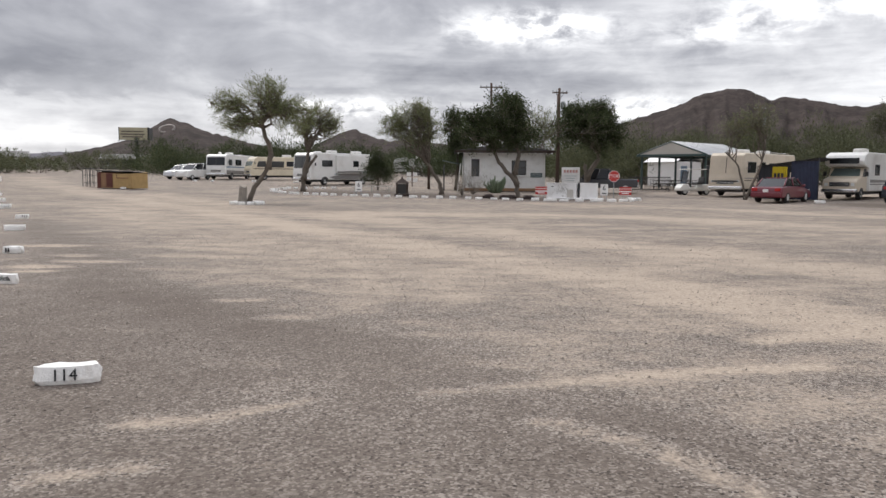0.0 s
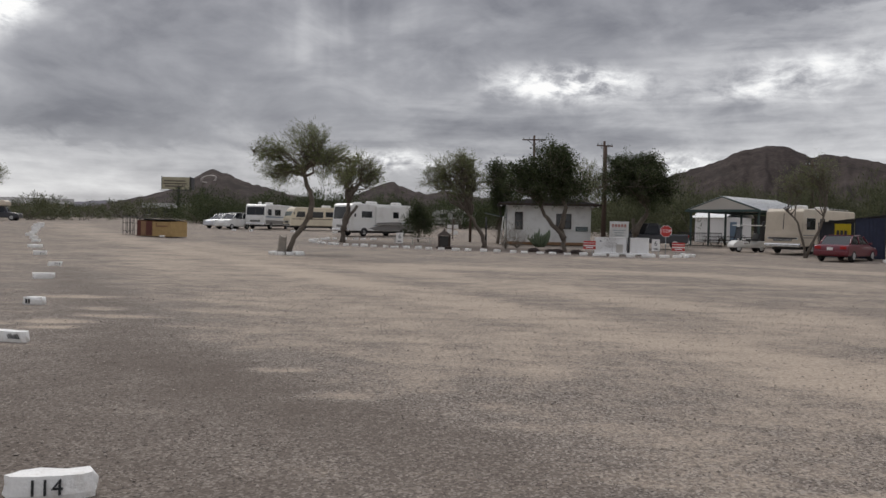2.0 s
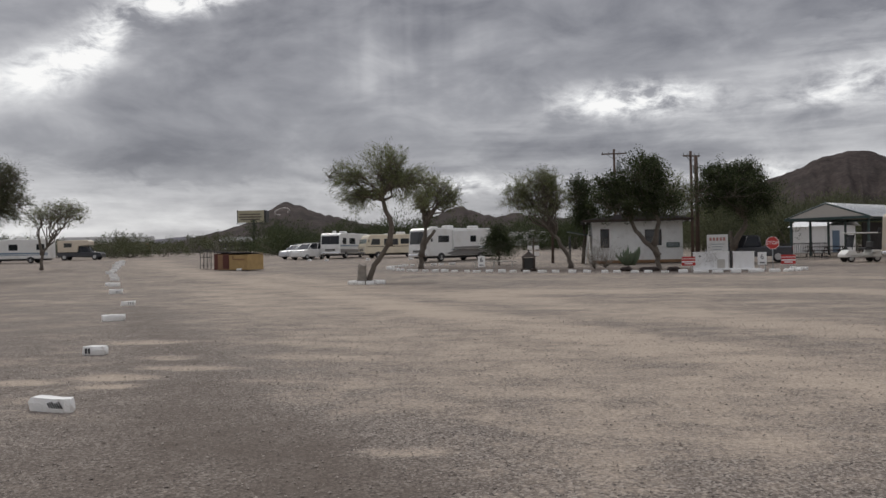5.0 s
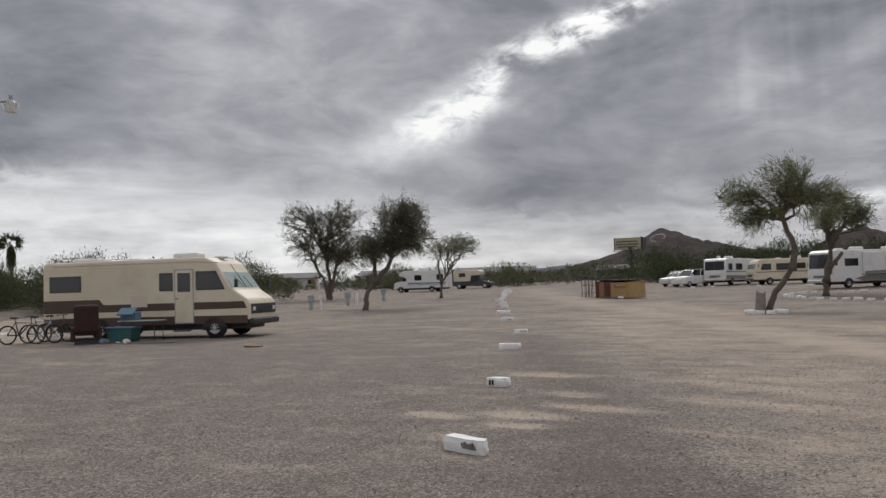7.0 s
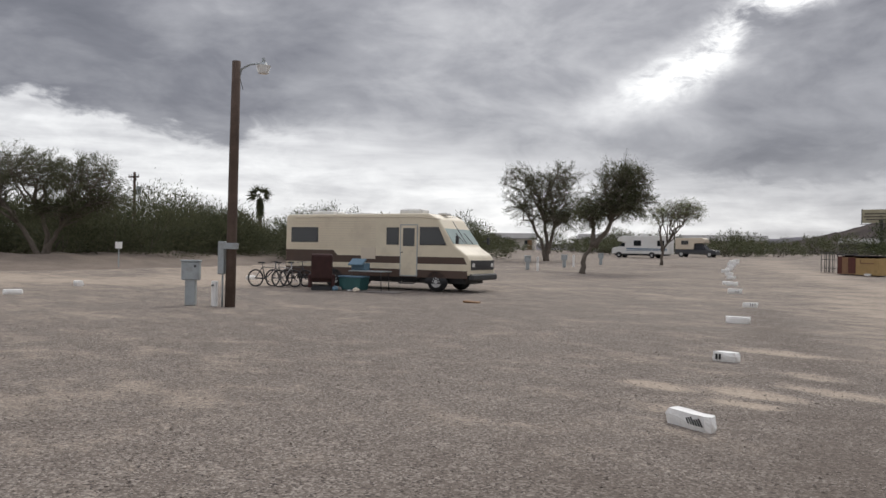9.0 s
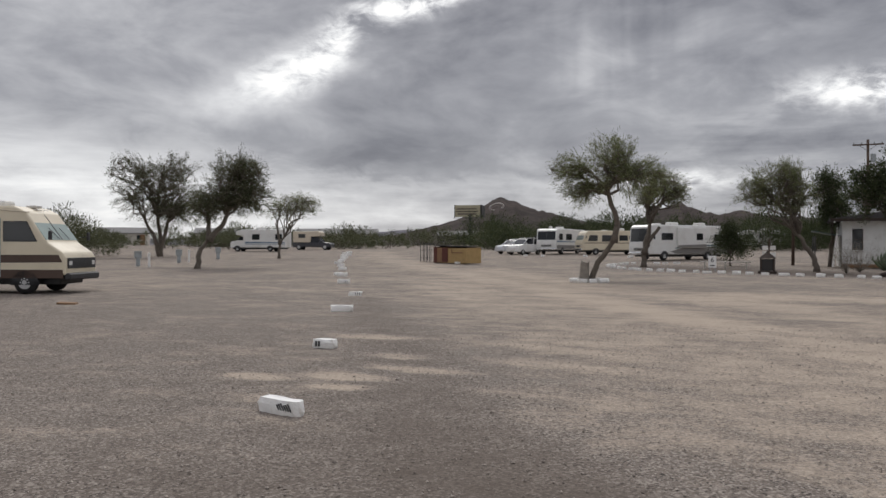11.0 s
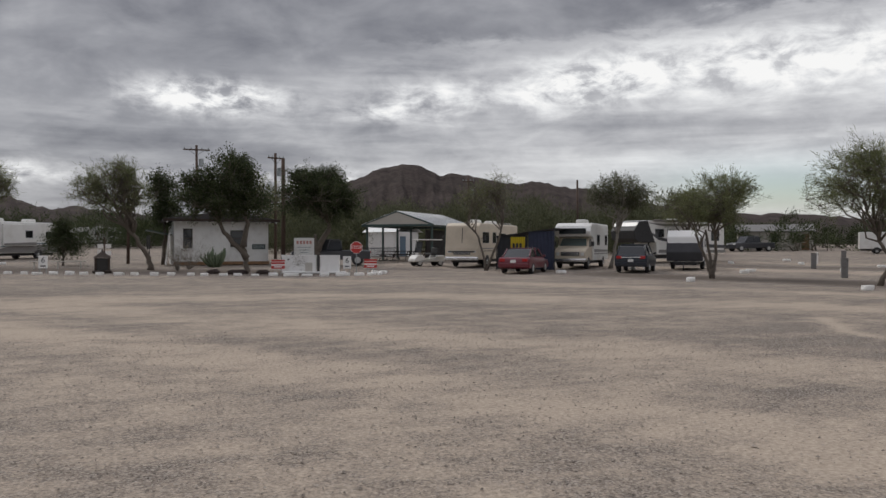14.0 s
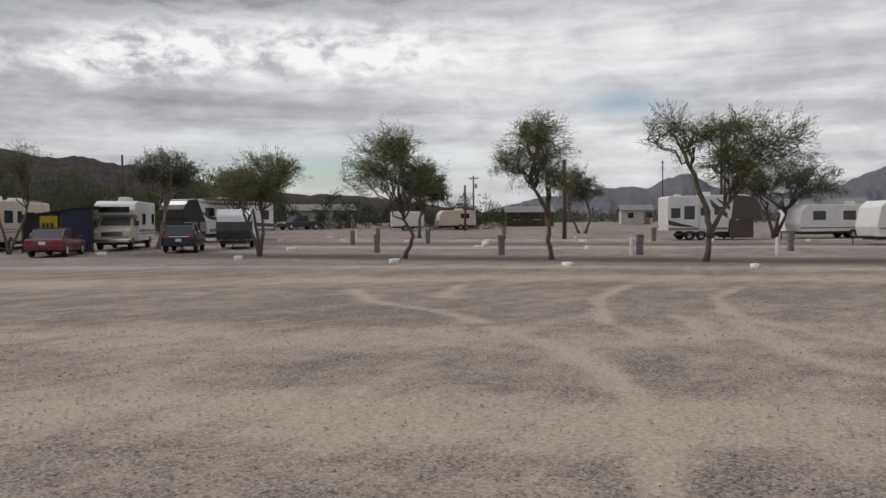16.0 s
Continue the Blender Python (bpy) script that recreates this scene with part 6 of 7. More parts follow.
pop = trailer(32.4, 47.4, AX + 180, 4.6, 2.45, "small white trailer with a dark grey cover over its nose", W=2.1, shape="rake", body=M_RVWHITE, windows=[(-1.4, -0.4, 1.4, 1.95)], axles=(-0.4,), roof=False)
part("nose_cover", prism([(1.35, 1.95), (1.75, 2.0), (2.12, 1.75), (2.36, 1.1), (2.2, 0.55), (1.35, 0.55)], 2.14, 0.05, 2), M_DARKCANVAS, pop, "dark grey canvas nose cover")
part("window_shade", box(0.03, 1.5, 0.55, (2.27, 0, 1.1), 0.01, rot=(0, -14, 0)), M_DARKPLASTIC, pop)
car(20.5, 46.9, AX, M_RED, "dark red sedan parked beside a black shade tarp")
car(27.3, 45.6, AX, M_TEAL, "dark teal sport utility vehicle parked on the gravel", L=4.6, W=1.85, H=1.62, kind="suv")
car(12.4, 61.5, 166, M_DARKCAR, "dark pickup truck parked behind a stop sign", L=5.6, W=1.95, H=1.85, kind="pickup", name="pickup_truck")
golf_cart(18.6, 58.4, 186)

# far on the east side
car(68.8, 82.1, 175, M_DARKCAR, "dark blue pickup truck far across the lot", L=5.6, W=1.95, H=1.85, kind="pickup", name="pickup_truck")
trailer(73.6, 68.2, -45, 3.9, 2.3, "white enclosed utility trailer", name="cargo_trailer", axles=(-0.3,), roof=False, shape="box")
trailer(79.6, 65.4, 140, 4.8, 2.4, "pale travel trailer at the edge of the lot", axles=(-0.4, -1.1), windows=[(-1.5, -0.4, 1.4, 2.0)], body=M_RVTAN, shape="rake")
fw = trailer(61.0, 27.0, -50, 7.1, 3.4, "white fifth-wheel trailer with black swoops and a brown nose", W=2.45, shape="fifth", nose_mat=M_BROWNCAP, name="fifth_wheel_trailer", axles=(-1.0, -1.9),
             windows=[(-3.3, -2.6, 1.65, 2.4), (-2.3, -1.5, 1.55, 2.55), (0.0, 0.6, 1.9, 2.5)], door=(-1.2, -0.5, 0.75, 2.6, -1),
             stripes=[([(-3.5, 1.5), (-2.6, 1.25), (-1.3, 0.95), (-2.6, 1.0), (-3.5, 1.15)], M_DARKCAR), ([(-3.5, 0.75), (1.0, 0.75), (1.0, 0.95), (-3.5, 0.9)], M_RVGREY), ([(-0.4, 3.1), (1.0, 2.0), (1.0, 1.6), (-0.2, 2.5)], M_DARKCAR), ([(0.1, 3.2), (1.2, 2.5), (1.2, 2.2), (0.3, 2.9)], M_DARKCAR)])
part("skirt", box(1.9, 2.3, 1.3, (2.1, 0, 0.15), 0.05), M_BROWNCAP, fw, "dark canvas skirt under the nose")
trailer(68.4, 19.1, 132, 8.2, 2.6, "white travel trailer with a bay of square windows", windows=[(-3.4, -2.6, 1.4, 2.1), (-0.4, 0.6, 1.4, 2.1), (2.0, 3.0, 1.4, 2.1)], axles=(-0.2, -1.0), shape="rake",
        stripes=[([(-4.2, 0.75), (4, 0.75), (4, 0.85), (-4.2, 0.85)], M_RVGREY)])
trailer(57.2, 12.3, 132, 7.4, 2.7, "cream-white travel trailer with a square window and grey band", windows=[(2.1, 3.0, 1.35, 2.1), (-1.0, 0.2, 1.4, 2.1)], axles=(-0.2, -1.0), shape="rake",
        stripes=[([(-3.6, 0.95), (3.5, 0.95), (3.5, 1.05), (-3.6, 1.05)], M_RVGREY)])

# bicycles and camp things beside the cream motorhome
bicycle(-29.7, 19.1, 35, M_DARKCAR, "dark mountain bicycle leaning by a motorhome")
bicycle(-29.5, 19.7, 28, M_CHROME, "silver bicycle with a white fender by a motorhome")
bicycle(-29.6, 20.3, 20, M_DARKCAR, "dark bicycle parked behind a motorhome")


def camp_things():
    r = thing("recliner", -26.9, 19.9, 150, label="worn burgundy recliner chair standing outdoors", category="chair")
    part("seat", box(0.75, 0.7, 0.22, (0, 0, 0.3), 0.06, seg=2), M_BURGUNDY, r)
    part("backrest", box(0.22, 0.78, 0.95, (-0.38, 0, 0.42), 0.08, rot=(0, -10, 0), seg=2), M_BURGUNDY, r)
    for s in (1, -1):
        part("armrest", box(0.8, 0.16, 0.5, (0, s * 0.42, 0.1), 0.06, seg=2), M_BURGUNDY, r)
    part("base", box(0.65, 0.75, 0.16, (0, 0, 0.0), 0.01), M_DARKPLASTIC, r)
    t = thing("folding_table", -25.6, 21.2, 25, label="grey folding table with thin metal legs", category="table")
    part("tabletop", box(1.5, 0.65, 0.04, (0, 0, 0.72), 0.01), M_GREYMETAL, t)
    for x in (-0.65, 0.65):
        for y in (-0.28, 0.28):
            pipes("leg", [([(x, y, 0.0), (x * 0.95, y, 0.73)], 0.014)], M_STEEL, t)
    b = thing("storage_tub", -26.0, 20.75, 20, label="teal plastic storage tub on the gravel", category="tub")
    part("tub", prism([(-0.45, 0.04), (-0.52, 0.5), (0.52, 0.5), (0.45, 0.04)], 0.55, 0.03, 2), M_GREENBOX, b)
    part("lid", box(1.08, 0.6, 0.06, (0, 0, 0.5), 0.02), M_BLUEBOX, b)
    c = thing("cooler", -26.1, 21.1, 25, z=0.76 + float(gz(-26, 21)), label="pale blue plastic cooler tipped open on a table", category="cooler")
    part("box", box(0.6, 0.38, 0.28, (0, 0, 0), 0.03, seg=2), M_BLUEBOX, c)
    part("lid", box(0.62, 0.4, 0.07, (0, -0.22, 0.28), 0.02, rot=(35, 0, 0)), M_BLUEBOX, c)
    rng = random.Random(5)
    bags = [M_SIGNWHITE, M_BLUEBOX, M_CANVAS, M_SIGNWHITE, M_RVTAN]
    for k in range(9):
        x, y = -26.9 + rng.uniform(-0.2, 1.6), 20.3 + rng.uniform(-0.25, 0.5)
        g = bmesh.new()
        bmesh.ops.create_icosphere(g, subdivisions=2, radius=1)
        for v in g.verts:
            v.co += Vector([rng.uniform(-0.16, 0.16) for _ in range(3)])
            v.co.z = max(v.co.z, -0.5)
        bmesh.ops.scale(g, vec=(rng.uniform(0.1, 0.2), rng.uniform(0.1, 0.18), rng.uniform(0.06, 0.13)), verts=g.verts)
        bmesh.ops.translate(g, vec=(0, 0, 0.055), verts=g.verts)
        ob = part("bag", g, bags[k % 5])
        ob.matrix_basis = pose(x, y, float(gz(x, y)), 0, 0, rng.uniform(0, 360))
        tagged(ob, "crumpled bag among camp clutter on the ground", "bag", "camp clutter")
    m = thing("ground_mat", -25.0, 21.1, 25, label="pale worn mat lying on the gravel", category="mat")
    part("mat", box(2.0, 1.0, 0.015, (0, 0, 0.012), 0.004), M_CANVAS, m)


camp_things()


# ---- poles, posts and pedestals ----
def lamp_post():
    x, y = -20.45, 13.4
    r = thing("lamp_post", x, y, 51, label="tall weathered wooden pole with a security lamp on an arm", category="lamp post")
    pipes("pole", [([(0, 0, -0.2), (0.02, 0, 2.0), (0.04, 0, 4.4), (0.06, 0, 6.38)], [0.135, 0.13, 0.12, 0.11])], M_POLE, r, seg=14)
    pipes("arm", [([(0.14, 0, 6.0), (0.2, 0, 6.18), (0.4, 0, 6.3), (0.72, 0, 6.34)], 0.026)], M_GREYMETAL, r)
    lamp = part("lamp_head", cyl(0.14, 0.09, (0.76, 0, 6.27), r2=0.07, seg=14), M_GREYMETAL, r)
    part("photocell", cyl(0.045, 0.12, (0.76, 0, 6.35), seg=10), M_GREYMETAL, lamp)
    part("shade", cyl(0.13, 0.2, (0.76, 0, 6.07), r2=0.19, seg=14), M_LAMPGLASS, lamp, "ribbed clear lamp lens")
    pipes("wire", [([(0.14, 0, 6.0), (0.2, -0.02, 5.8), (0.24, 0, 5.65)], 0.008)], M_DARKPLASTIC, r)
    b = part("meter_box", box(0.16, 0.3, 0.85, (-0.22, 0, 0.85), 0.02), M_GREYMETAL, r, "grey electric meter box")
    part("bracket", box(0.5, 0.06, 0.16, (-0.02, -0.14, 1.5), 0.01), M_GREYMETAL, b)
    pipes("conduit", [([(-0.2, 0, 0), (-0.2, 0, 0.87)], 0.025)], M_GREYMETAL, r)


def power_pedestal(x, y, turn=51, h=1.1, label="grey power pedestal with a hinged cover", mat=None, w=1.0):
    mat = mat or M_GREYMETAL
    r = thing("power_pedestal", x, y, turn, label=label, category="pedestal", group="power pedestals")
    part("post", box(0.26 * (1.2 if w < 1 else 1), 0.2, h * 0.62, (0, 0, 0), 0.015), mat, r)
    b = part("box", box(0.46 * w, 0.24, h * 0.42, (0, 0, h * 0.58), 0.025), mat, r)
    part("lid", box(0.5 * w, 0.28, 0.05, (0, 0, h), 0.015), mat, b)
    part("latch", box(0.05, 0.02, 0.06, (0.14, -0.13, h * 0.88), 0.004), M_STEEL, b)


def white_post(x, y, h=0.66):
    r = thing("water_post", x, y, 51, label="short white plastic post with a small spigot", category="post", group="water posts")
    part("post", cyl(0.085, h, (0, 0, 0), seg=14, bevel=0.012), M_SIGNWHITE, r)
    part("spigot", box(0.05, 0.09, 0.05, (-0.02, -0.1, h * 0.8), 0.01), M_STEEL, r)


lamp_post()
power_pedestal(-21.45, 12.75, 51, 1.15)
white_post(-20.85, 13.15)
for p in ((-42.5, 46.4), (-45.0, 53.1), (-48.7, 62.1)):
    power_pedestal(*p, 51, 1.0)
for p in ((-40.8, 45.7), (-45.6, 54.9)):
    white_post(*p, 1.0)
for p in ((32.3, 35.1), (33.3, 27.6), (36.8, 21.8), (44.6, 16.8), (40, 44.5), (47.5, 49), (44, 41), (54.5, 41.5), (56.5, 29.5)):
    power_pedestal(*p, -40, 0.95, "weathered grey power pedestal in the east lot", M_GREYPOST, 0.72)
for p in ((36.5, 22.1), (39.9, 16.2), (46.5, 50.5), (55.5, 42)):
    white_post(*p, 0.85)


def utility_pole(x, y, h, turn, label="weathered wooden utility pole", arm=0.0, r0=0.14):
    r = thing("utility_pole", x, y, turn, label=label, category="utility pole", group="utility poles")
    pipes("pole", [([(0, 0, -0.2), (0.03, 0, h * 0.5), (0, 0, h)], [r0, r0 * 0.9, r0 * 0.8])], M_POLE, r, seg=10)
    if arm:
        a = part("crossarm", box(arm, 0.1, 0.12, (0, -0.12, h - 0.5), 0.01), M_POLE, r)
        for k in (-0.45, -0.2, 0.2, 0.45):
            part("insulator", cyl(0.05, 0.16, (k * arm, -0.12, h - 0.38), seg=8, bevel=0.015), M_GREYMETAL, a)
        pipes("brace", [([(-arm * 0.3, -0.12, h - 0.45), (0, -0.12, h - 1.0), (arm * 0.3, -0.12, h - 0.45)], 0.02)], M_STEEL, r)
        part("transformer", cyl(0.22, 0.75, (0.42, 0, h - 2.0), seg=12, bevel=0.04), M_GREYMETAL, r)


utility_pole(4.6, 82.8, 10.4, 0, arm=2.4)
utility_pole(9.1, 62.1, 7.6, 0, "dark bare wooden pole beside a dense tree", r0=0.16)
utility_pole(10.8, 76.1, 9.3, 20, arm=1.6)
utility_pole(32.4, 83.6, 8.2, -30, arm=1.2)
utility_pole(45.2, 82.8, 8.2, -30)
utility_pole(56.8, 37.2, 6.4, -50, "short dark wooden pole in the east lot", r0=0.17)
utility_pole(76.2, 61.4, 5.4, -40)
utility_pole(105, 80.9, 8.0, -40, arm=1.6)
utility_pole(78, 31.8, 11.0, -50, arm=1.6)
utility_pole(-1.2, 68.0, 6.6, 0, "slim dark wooden pole by a bush", r0=0.12)
utility_pole(-72.3, 27.6, 7.5, 40, "slim wooden pole behind the thicket", arm=1.0)


def antenna(x, y, h):
    r = thing("antenna_mast", x, y, label="thin metal antenna mast", category="antenna")
    pipes("mast", [([(0, 0, 0), (0, 0, h)], 0.08)], M_STEEL, r)
    pipes("element", [([(-0.7, 0, h - k), (0.7, 0, h - k)], 0.05) for k in (0.3, 1.1)], M_STEEL, r)


antenna(110.9, 51.4, 9.5)


def palm(x, y, h):
    r = thing("palm_tree", x, y, label="tall fan palm with a ragged skirt of dead leaves", category="palm tree")
    pipes("trunk", [([(0, 0, 0), (0.1, 0, h * 0.5), (0, 0, h)], [0.3, 0.24, 0.2])], M_BARK, r)
    rng = np.random.default_rng(6)
    q = []
    for k in range(34):
        a, e = rng.uniform(0, 6.28), rng.uniform(-0.5, 1.2)
        d = np.array([math.cos(a) * math.cos(e), math.sin(a) * math.cos(e), math.sin(e)])
        base = np.array([0, 0, h]) + d * 0.7
        for _ in range(12):
            b = d + rng.normal(size=3) * 0.35
            s = np.cross(d, rng.normal(size=3)) * 0.05
            q.append([base, base + b * 0.4 + s, base + b * 0.9 - (0, 0, 0.15), base + b * 0.4 - s])
    for k in range(150):
        a, z = rng.uniform(0, 6.28), rng.uniform(0.3, 2.4)
        p = np.array([math.cos(a) * 0.35, math.sin(a) * 0.35, h - z])
        s = np.array([-math.sin(a), math.cos(a), 0]) * 0.07
        e = p + (math.cos(a) * 0.3, math.sin(a) * 0.3, -0.9)
        q.append([p - s, p + s, e + s * 0.4, e - s * 0.4])
    soup("crown", np.array(q), M_PALMLEAF, r)


palm(-104.2, 55.2, 7.6)


def billboard(x, y):
    r = thing("billboard", x, y, 10, label="old double-faced billboard on a single steel pole", category="billboard")
    pipes("pole", [([(0.6, 0, 0), (0.6, 0, 7.0)], 0.3)], M_STEEL, r)
    p = part("panel", box(6.0, 0.25, 2.7, (0, 0, 6.4), 0.03), M_BILL, r)
    part("side_face", box(0.25, 3.4, 2.7, (3.2, 1.6, 6.4), 0.03), M_STEEL, r)
    for k, (w, z) in enumerate(((4.6, 8.1), (4.9, 7.5), (4.2, 6.95))):
        part("lettering", box(w, 0.02, 0.28, (-0.2, -0.14, z)), M_BARK, p)
    part("walkway", box(6.4, 0.8, 0.08, (0, -0.5, 6.1), 0.01), M_STEEL, r)
    for s in (-1, 1):
        part("frame", box(0.15, 0.3, 2.9, (s * 3.0, 0, 6.3), 0.01), M_STEEL, r)


billboard(-69.7, 172)

# ---- buildings ----
def office():
    r = thing("office_building", 5.0, 66.4, 2, label="small white stucco office with a dark low roof", category="building")
    W, D, Hh, t = 6.5, 5.0, 3.05, 0.2
    openings = {"front": [(-2.35, 0.65, 1.15, 2.55), (1.15, 1.2, 1.25, 2.45)]}

    def wall(name, width, holes, m):
        """A wall with its openings cut through, out of piers and panels."""
        b = bmesh.new()
        edges = sorted({-width / 2, width / 2, *[x - w / 2 for x, w, _, _ in holes], *[x + w / 2 for x, w, _, _ in holes]})
        for a, c in zip(edges, edges[1:]):
            mid = (a + c) / 2
            hole = next((q for q in holes if abs(q[0] - mid) < q[1] / 2), None)
            for z0, z1 in ([(0, hole[2]), (hole[3], Hh)] if hole else [(0, Hh)]):
                box(c - a, t, z1 - z0, (mid, 0, z0), bm=b)
        bmesh.ops.remove_doubles(b, verts=b.verts, dist=1e-4)
        bmesh.ops.transform(b, matrix=m, verts=b.verts)
        return part(name, b, M_STUCCO, r)
    wall("wall", W, openings["front"], pose(0, -D / 2, 0))
    wall("wall", W, [], pose(0, D / 2, 0))
    wall("wall", D - t, [], pose(-W / 2 + t / 2, 0, 0, 0, 0, 90))
    wall("wall", D - t, [(0.4, 1.0, 0.0, 2.1)], pose(W / 2 - t / 2, 0, 0, 0, 0, 90))
    part("floor_slab", box(W - 0.5, D - 0.5, 0.1, (0, 0, 0)), M_GREYMETAL, r)
    for x, w, z0, z1 in openings["front"]:
        win = part("window", box(w, 0.05, z1 - z0, (x, -D / 2 + 0.05, z0)), M_GLASS, r)
        for dx, dz, sx, sz in ((0, 0, w, 0.06), (0, z1 - z0 - 0.06, w, 0.06), (-w / 2 + 0.03, 0, 0.06, z1 - z0), (w / 2 - 0.03, 0, 0.06, z1 - z0), (0, (z1 - z0) / 2, w, 0.04)):
            part("frame", box(sx, 0.08, sz, (x + dx, -D / 2 + 0.02, z0 + dz), 0.008), M_LANTERN, win)
        part("sill", box(w + 0.2, 0.2, 0.06, (x, -D / 2 - 0.1, z0 - 0.06), 0.01), M_STUCCO, win)
    roof = part("roof", prism([(-W / 2 - 0.7, Hh), (-W / 2 - 0.75, Hh + 0.16), (0, Hh + 0.75), (W / 2 + 0.75, Hh + 0.16), (W / 2 + 0.7, Hh)], D + 1.1, 0.02, 1), M_ROOFDARK, r)
    part("fascia", box(W + 1.5, 0.05, 0.18, (0, -D / 2 - 0.57, Hh), 0.01), M_LANTERN, roof)
    for k in range(18):
        part("rafter_end", box(0.07, 0.35, 0.1, (-W / 2 - 0.5 + k * 0.44, -D / 2 - 0.42, Hh - 0.1)), M_STUCCO, roof)
    part("notice_board", box(0.95, 0.04, 0.36, (2.55, -D / 2 - 0.13, 1.1), 0.008), M_TEALTRIM, r)
    for k in range(3):
        part("lettering", box(0.8, 0.01, 0.03, (2.55, -D / 2 - 0.155, 1.18 + k * 0.09)), M_GREYMETAL, r)
    part("plinth", box(W + 0.1, 0.12, 0.22, (0, -D / 2 - 0.16, 0), 0.01), M_RUSTPLY, r)
    part("side_panel", box(0.06, 1.2, 2.2, (-W / 2 - 0.5, -1.6, 0), 0.01, rot=(0, 6, 0)), M_SIGNWHITE, r, "white panel leaning by the wall")
    part("awning", box(1.7, 3.2, 0.06, (-W / 2 - 0.9, -0.2, 2.25), 0.01, rot=(0, 12, 0)), M_TEALTRIM, r, "dark green awning")
    for y in (-1.6, 1.2):
        pipes("awning_post", [([(-W / 2 - 1.6, y, 0), (-W / 2 - 1.6, y, 2.1)], 0.04)], M_STEEL, r)


office()


def entry_wall():
    """The low white block wall with the park's signs."""
    r = thing("block_wall", 8.75, 50.4, -27, label="low white painted block wall with dark post gap", category="wall")
    for x, w in ((-0.75, 2.0), (1.05, 1.1)):
        b = box(w, 0.22, 0.98, (x, 0, 0), 0.012)
        part("block_panel", b, M_WALLWHITE, r)
        part("cap", box(w + 0.04, 0.26, 0.05, (x, 0, 0.98), 0.01), M_WALLWHITE, r)
    part("post", box(0.09, 0.14, 1.05, (0.37, 0, 0), 0.01), M_STEEL, r)
    part("foot", box(3.6, 0.5, 0.1, (0.2, -0.2, 0), 0.02), M_WALLWHITE, r)
    part("patch", box(0.42, 0.04, 0.5, (-0.15, -0.13, 0.1), 0.01), M_BOARD, r, "tan board leaning on the wall")
    # black disc on the uncut face, painted for the dark inside a hole
    part("hole", cyl(0.05, 0.02, (-1.35, -0.125, 0.78), "y", 12), M_BLACK, r)
    s = thing("park_sign", 9.2, 55.0, -12, label="pale rectangular park sign board with faded red lettering", category="sign")
    o = [(-0.62, 0.55), (0.62, 0.55), (0.62, 2.0), (-0.62, 2.0)]
    part("board", prism(o, 0.06, 0.008, 1), M_STUCCO, s)
    for k in range(5):
        part("lettering", box(0.13, 0.02, 0.2, (-0.4 + 0.2 * k, -0.04, 1.62), 0.0), M_FADERED, s)
    for k in range(3):
        part("lettering", box(0.8 - 0.15 * k, 0.02, 0.05, (0, -0.04, 1.38 - 0.16 * k)), M_GREYMETAL, s)
    for x in (-0.55, 0.55):
        part("leg", box(0.08, 0.08, 0.6, (x, 0.02, 0)), M_POLE, s)


entry_wall()


def stop_sign(x, y):
    r = thing("stop_sign", x, y, -14, label="red octagonal stop sign on a thin metal post", category="sign")
    pipes("post", [([(0, 0.03, 0), (0, 0.03, 1.75)], 0.025)], M_GREYMETAL, r)
    for rad, yy, mat, nm in ((0.37, 0.0, M_SIGNWHITE, "border"), (0.345, -0.008, M_SIGNRED, "face")):
        o = [(rad * math.cos(math.pi / 8 + k * math.pi / 4), 1.46 + rad * math.sin(math.pi / 8 + k * math.pi / 4)) for k in range(8)]
        b = prism(o, 0.012)
        bmesh.ops.translate(b, vec=(0, yy, 0), verts=b.verts)
        part(nm, b, mat, r)
    words("lettering", "STOP", 0.27, M_SIGNWHITE, r, pose(0, -0.018, 1.46, 90, 0, 0))


stop_sign(11.25, 50.0)


def small_sign(x, y, turn, kind):
    r = thing("yard_sign", x, y, turn, label="small red and white striped yard sign" if kind == "red" else "small white sign with a black number", category="sign", group="yard signs")
    if kind == "red":
        part("face", box(0.72, 0.02, 0.52, (0, 0, 0.3), 0.004), M_SIGNWHITE, r)
        for z, w in ((0.72, 0.72), (0.58, 0.72), (0.33, 0.72)):
            part("band", box(w, 0.012, 0.1 if z != 0.33 else 0.17, (0, -0.014, z)), M_SIGNRED, r)
        part("lettering", box(0.42, 0.01, 0.06, (0, -0.022, 0.4)), M_SIGNWHITE, r)
    else:
        part("face", box(0.46, 0.02, 0.7, (0, 0, 0.28), 0.004), M_SIGNWHITE, r)
        words("lettering", "6", 0.42, M_BLACK, r, pose(0, -0.014, 0.72, 90, 0, 0))
        part("lettering", box(0.26, 0.01, 0.06, (0, -0.014, 0.37)), M_BLACK, r)
    for s in (-0.16, 0.16):
        part("stake", box(0.03, 0.03, 0.5, (s, 0.03, -0.05)), M_GREYMETAL, r)


small_sign(6.6, 49.0, -5, "red")
small_sign(11.7, 48.6, -14, "red")
small_sign(-5.45, 54.4, 5, "six")
small_sign(10.55, 49.4, -14, "six")


def post_signs(x, y):
    r = thing("sign_post", x, y, 0, label="wooden post with several small white notices", category="sign")
    part("post", box(0.1, 0.1, 1.9, (0, 0, 0), 0.01), M_POLE, r)
    for dx, z in ((-0.3, 1.0), (0.28, 1.0), (-0.3, 0.55), (0.28, 0.45)):
        part("notice", box(0.42, 0.03, 0.34, (dx, -0.07, z), 0.005), M_SIGNWHITE, r)


post_signs(-3.0, 74.0)


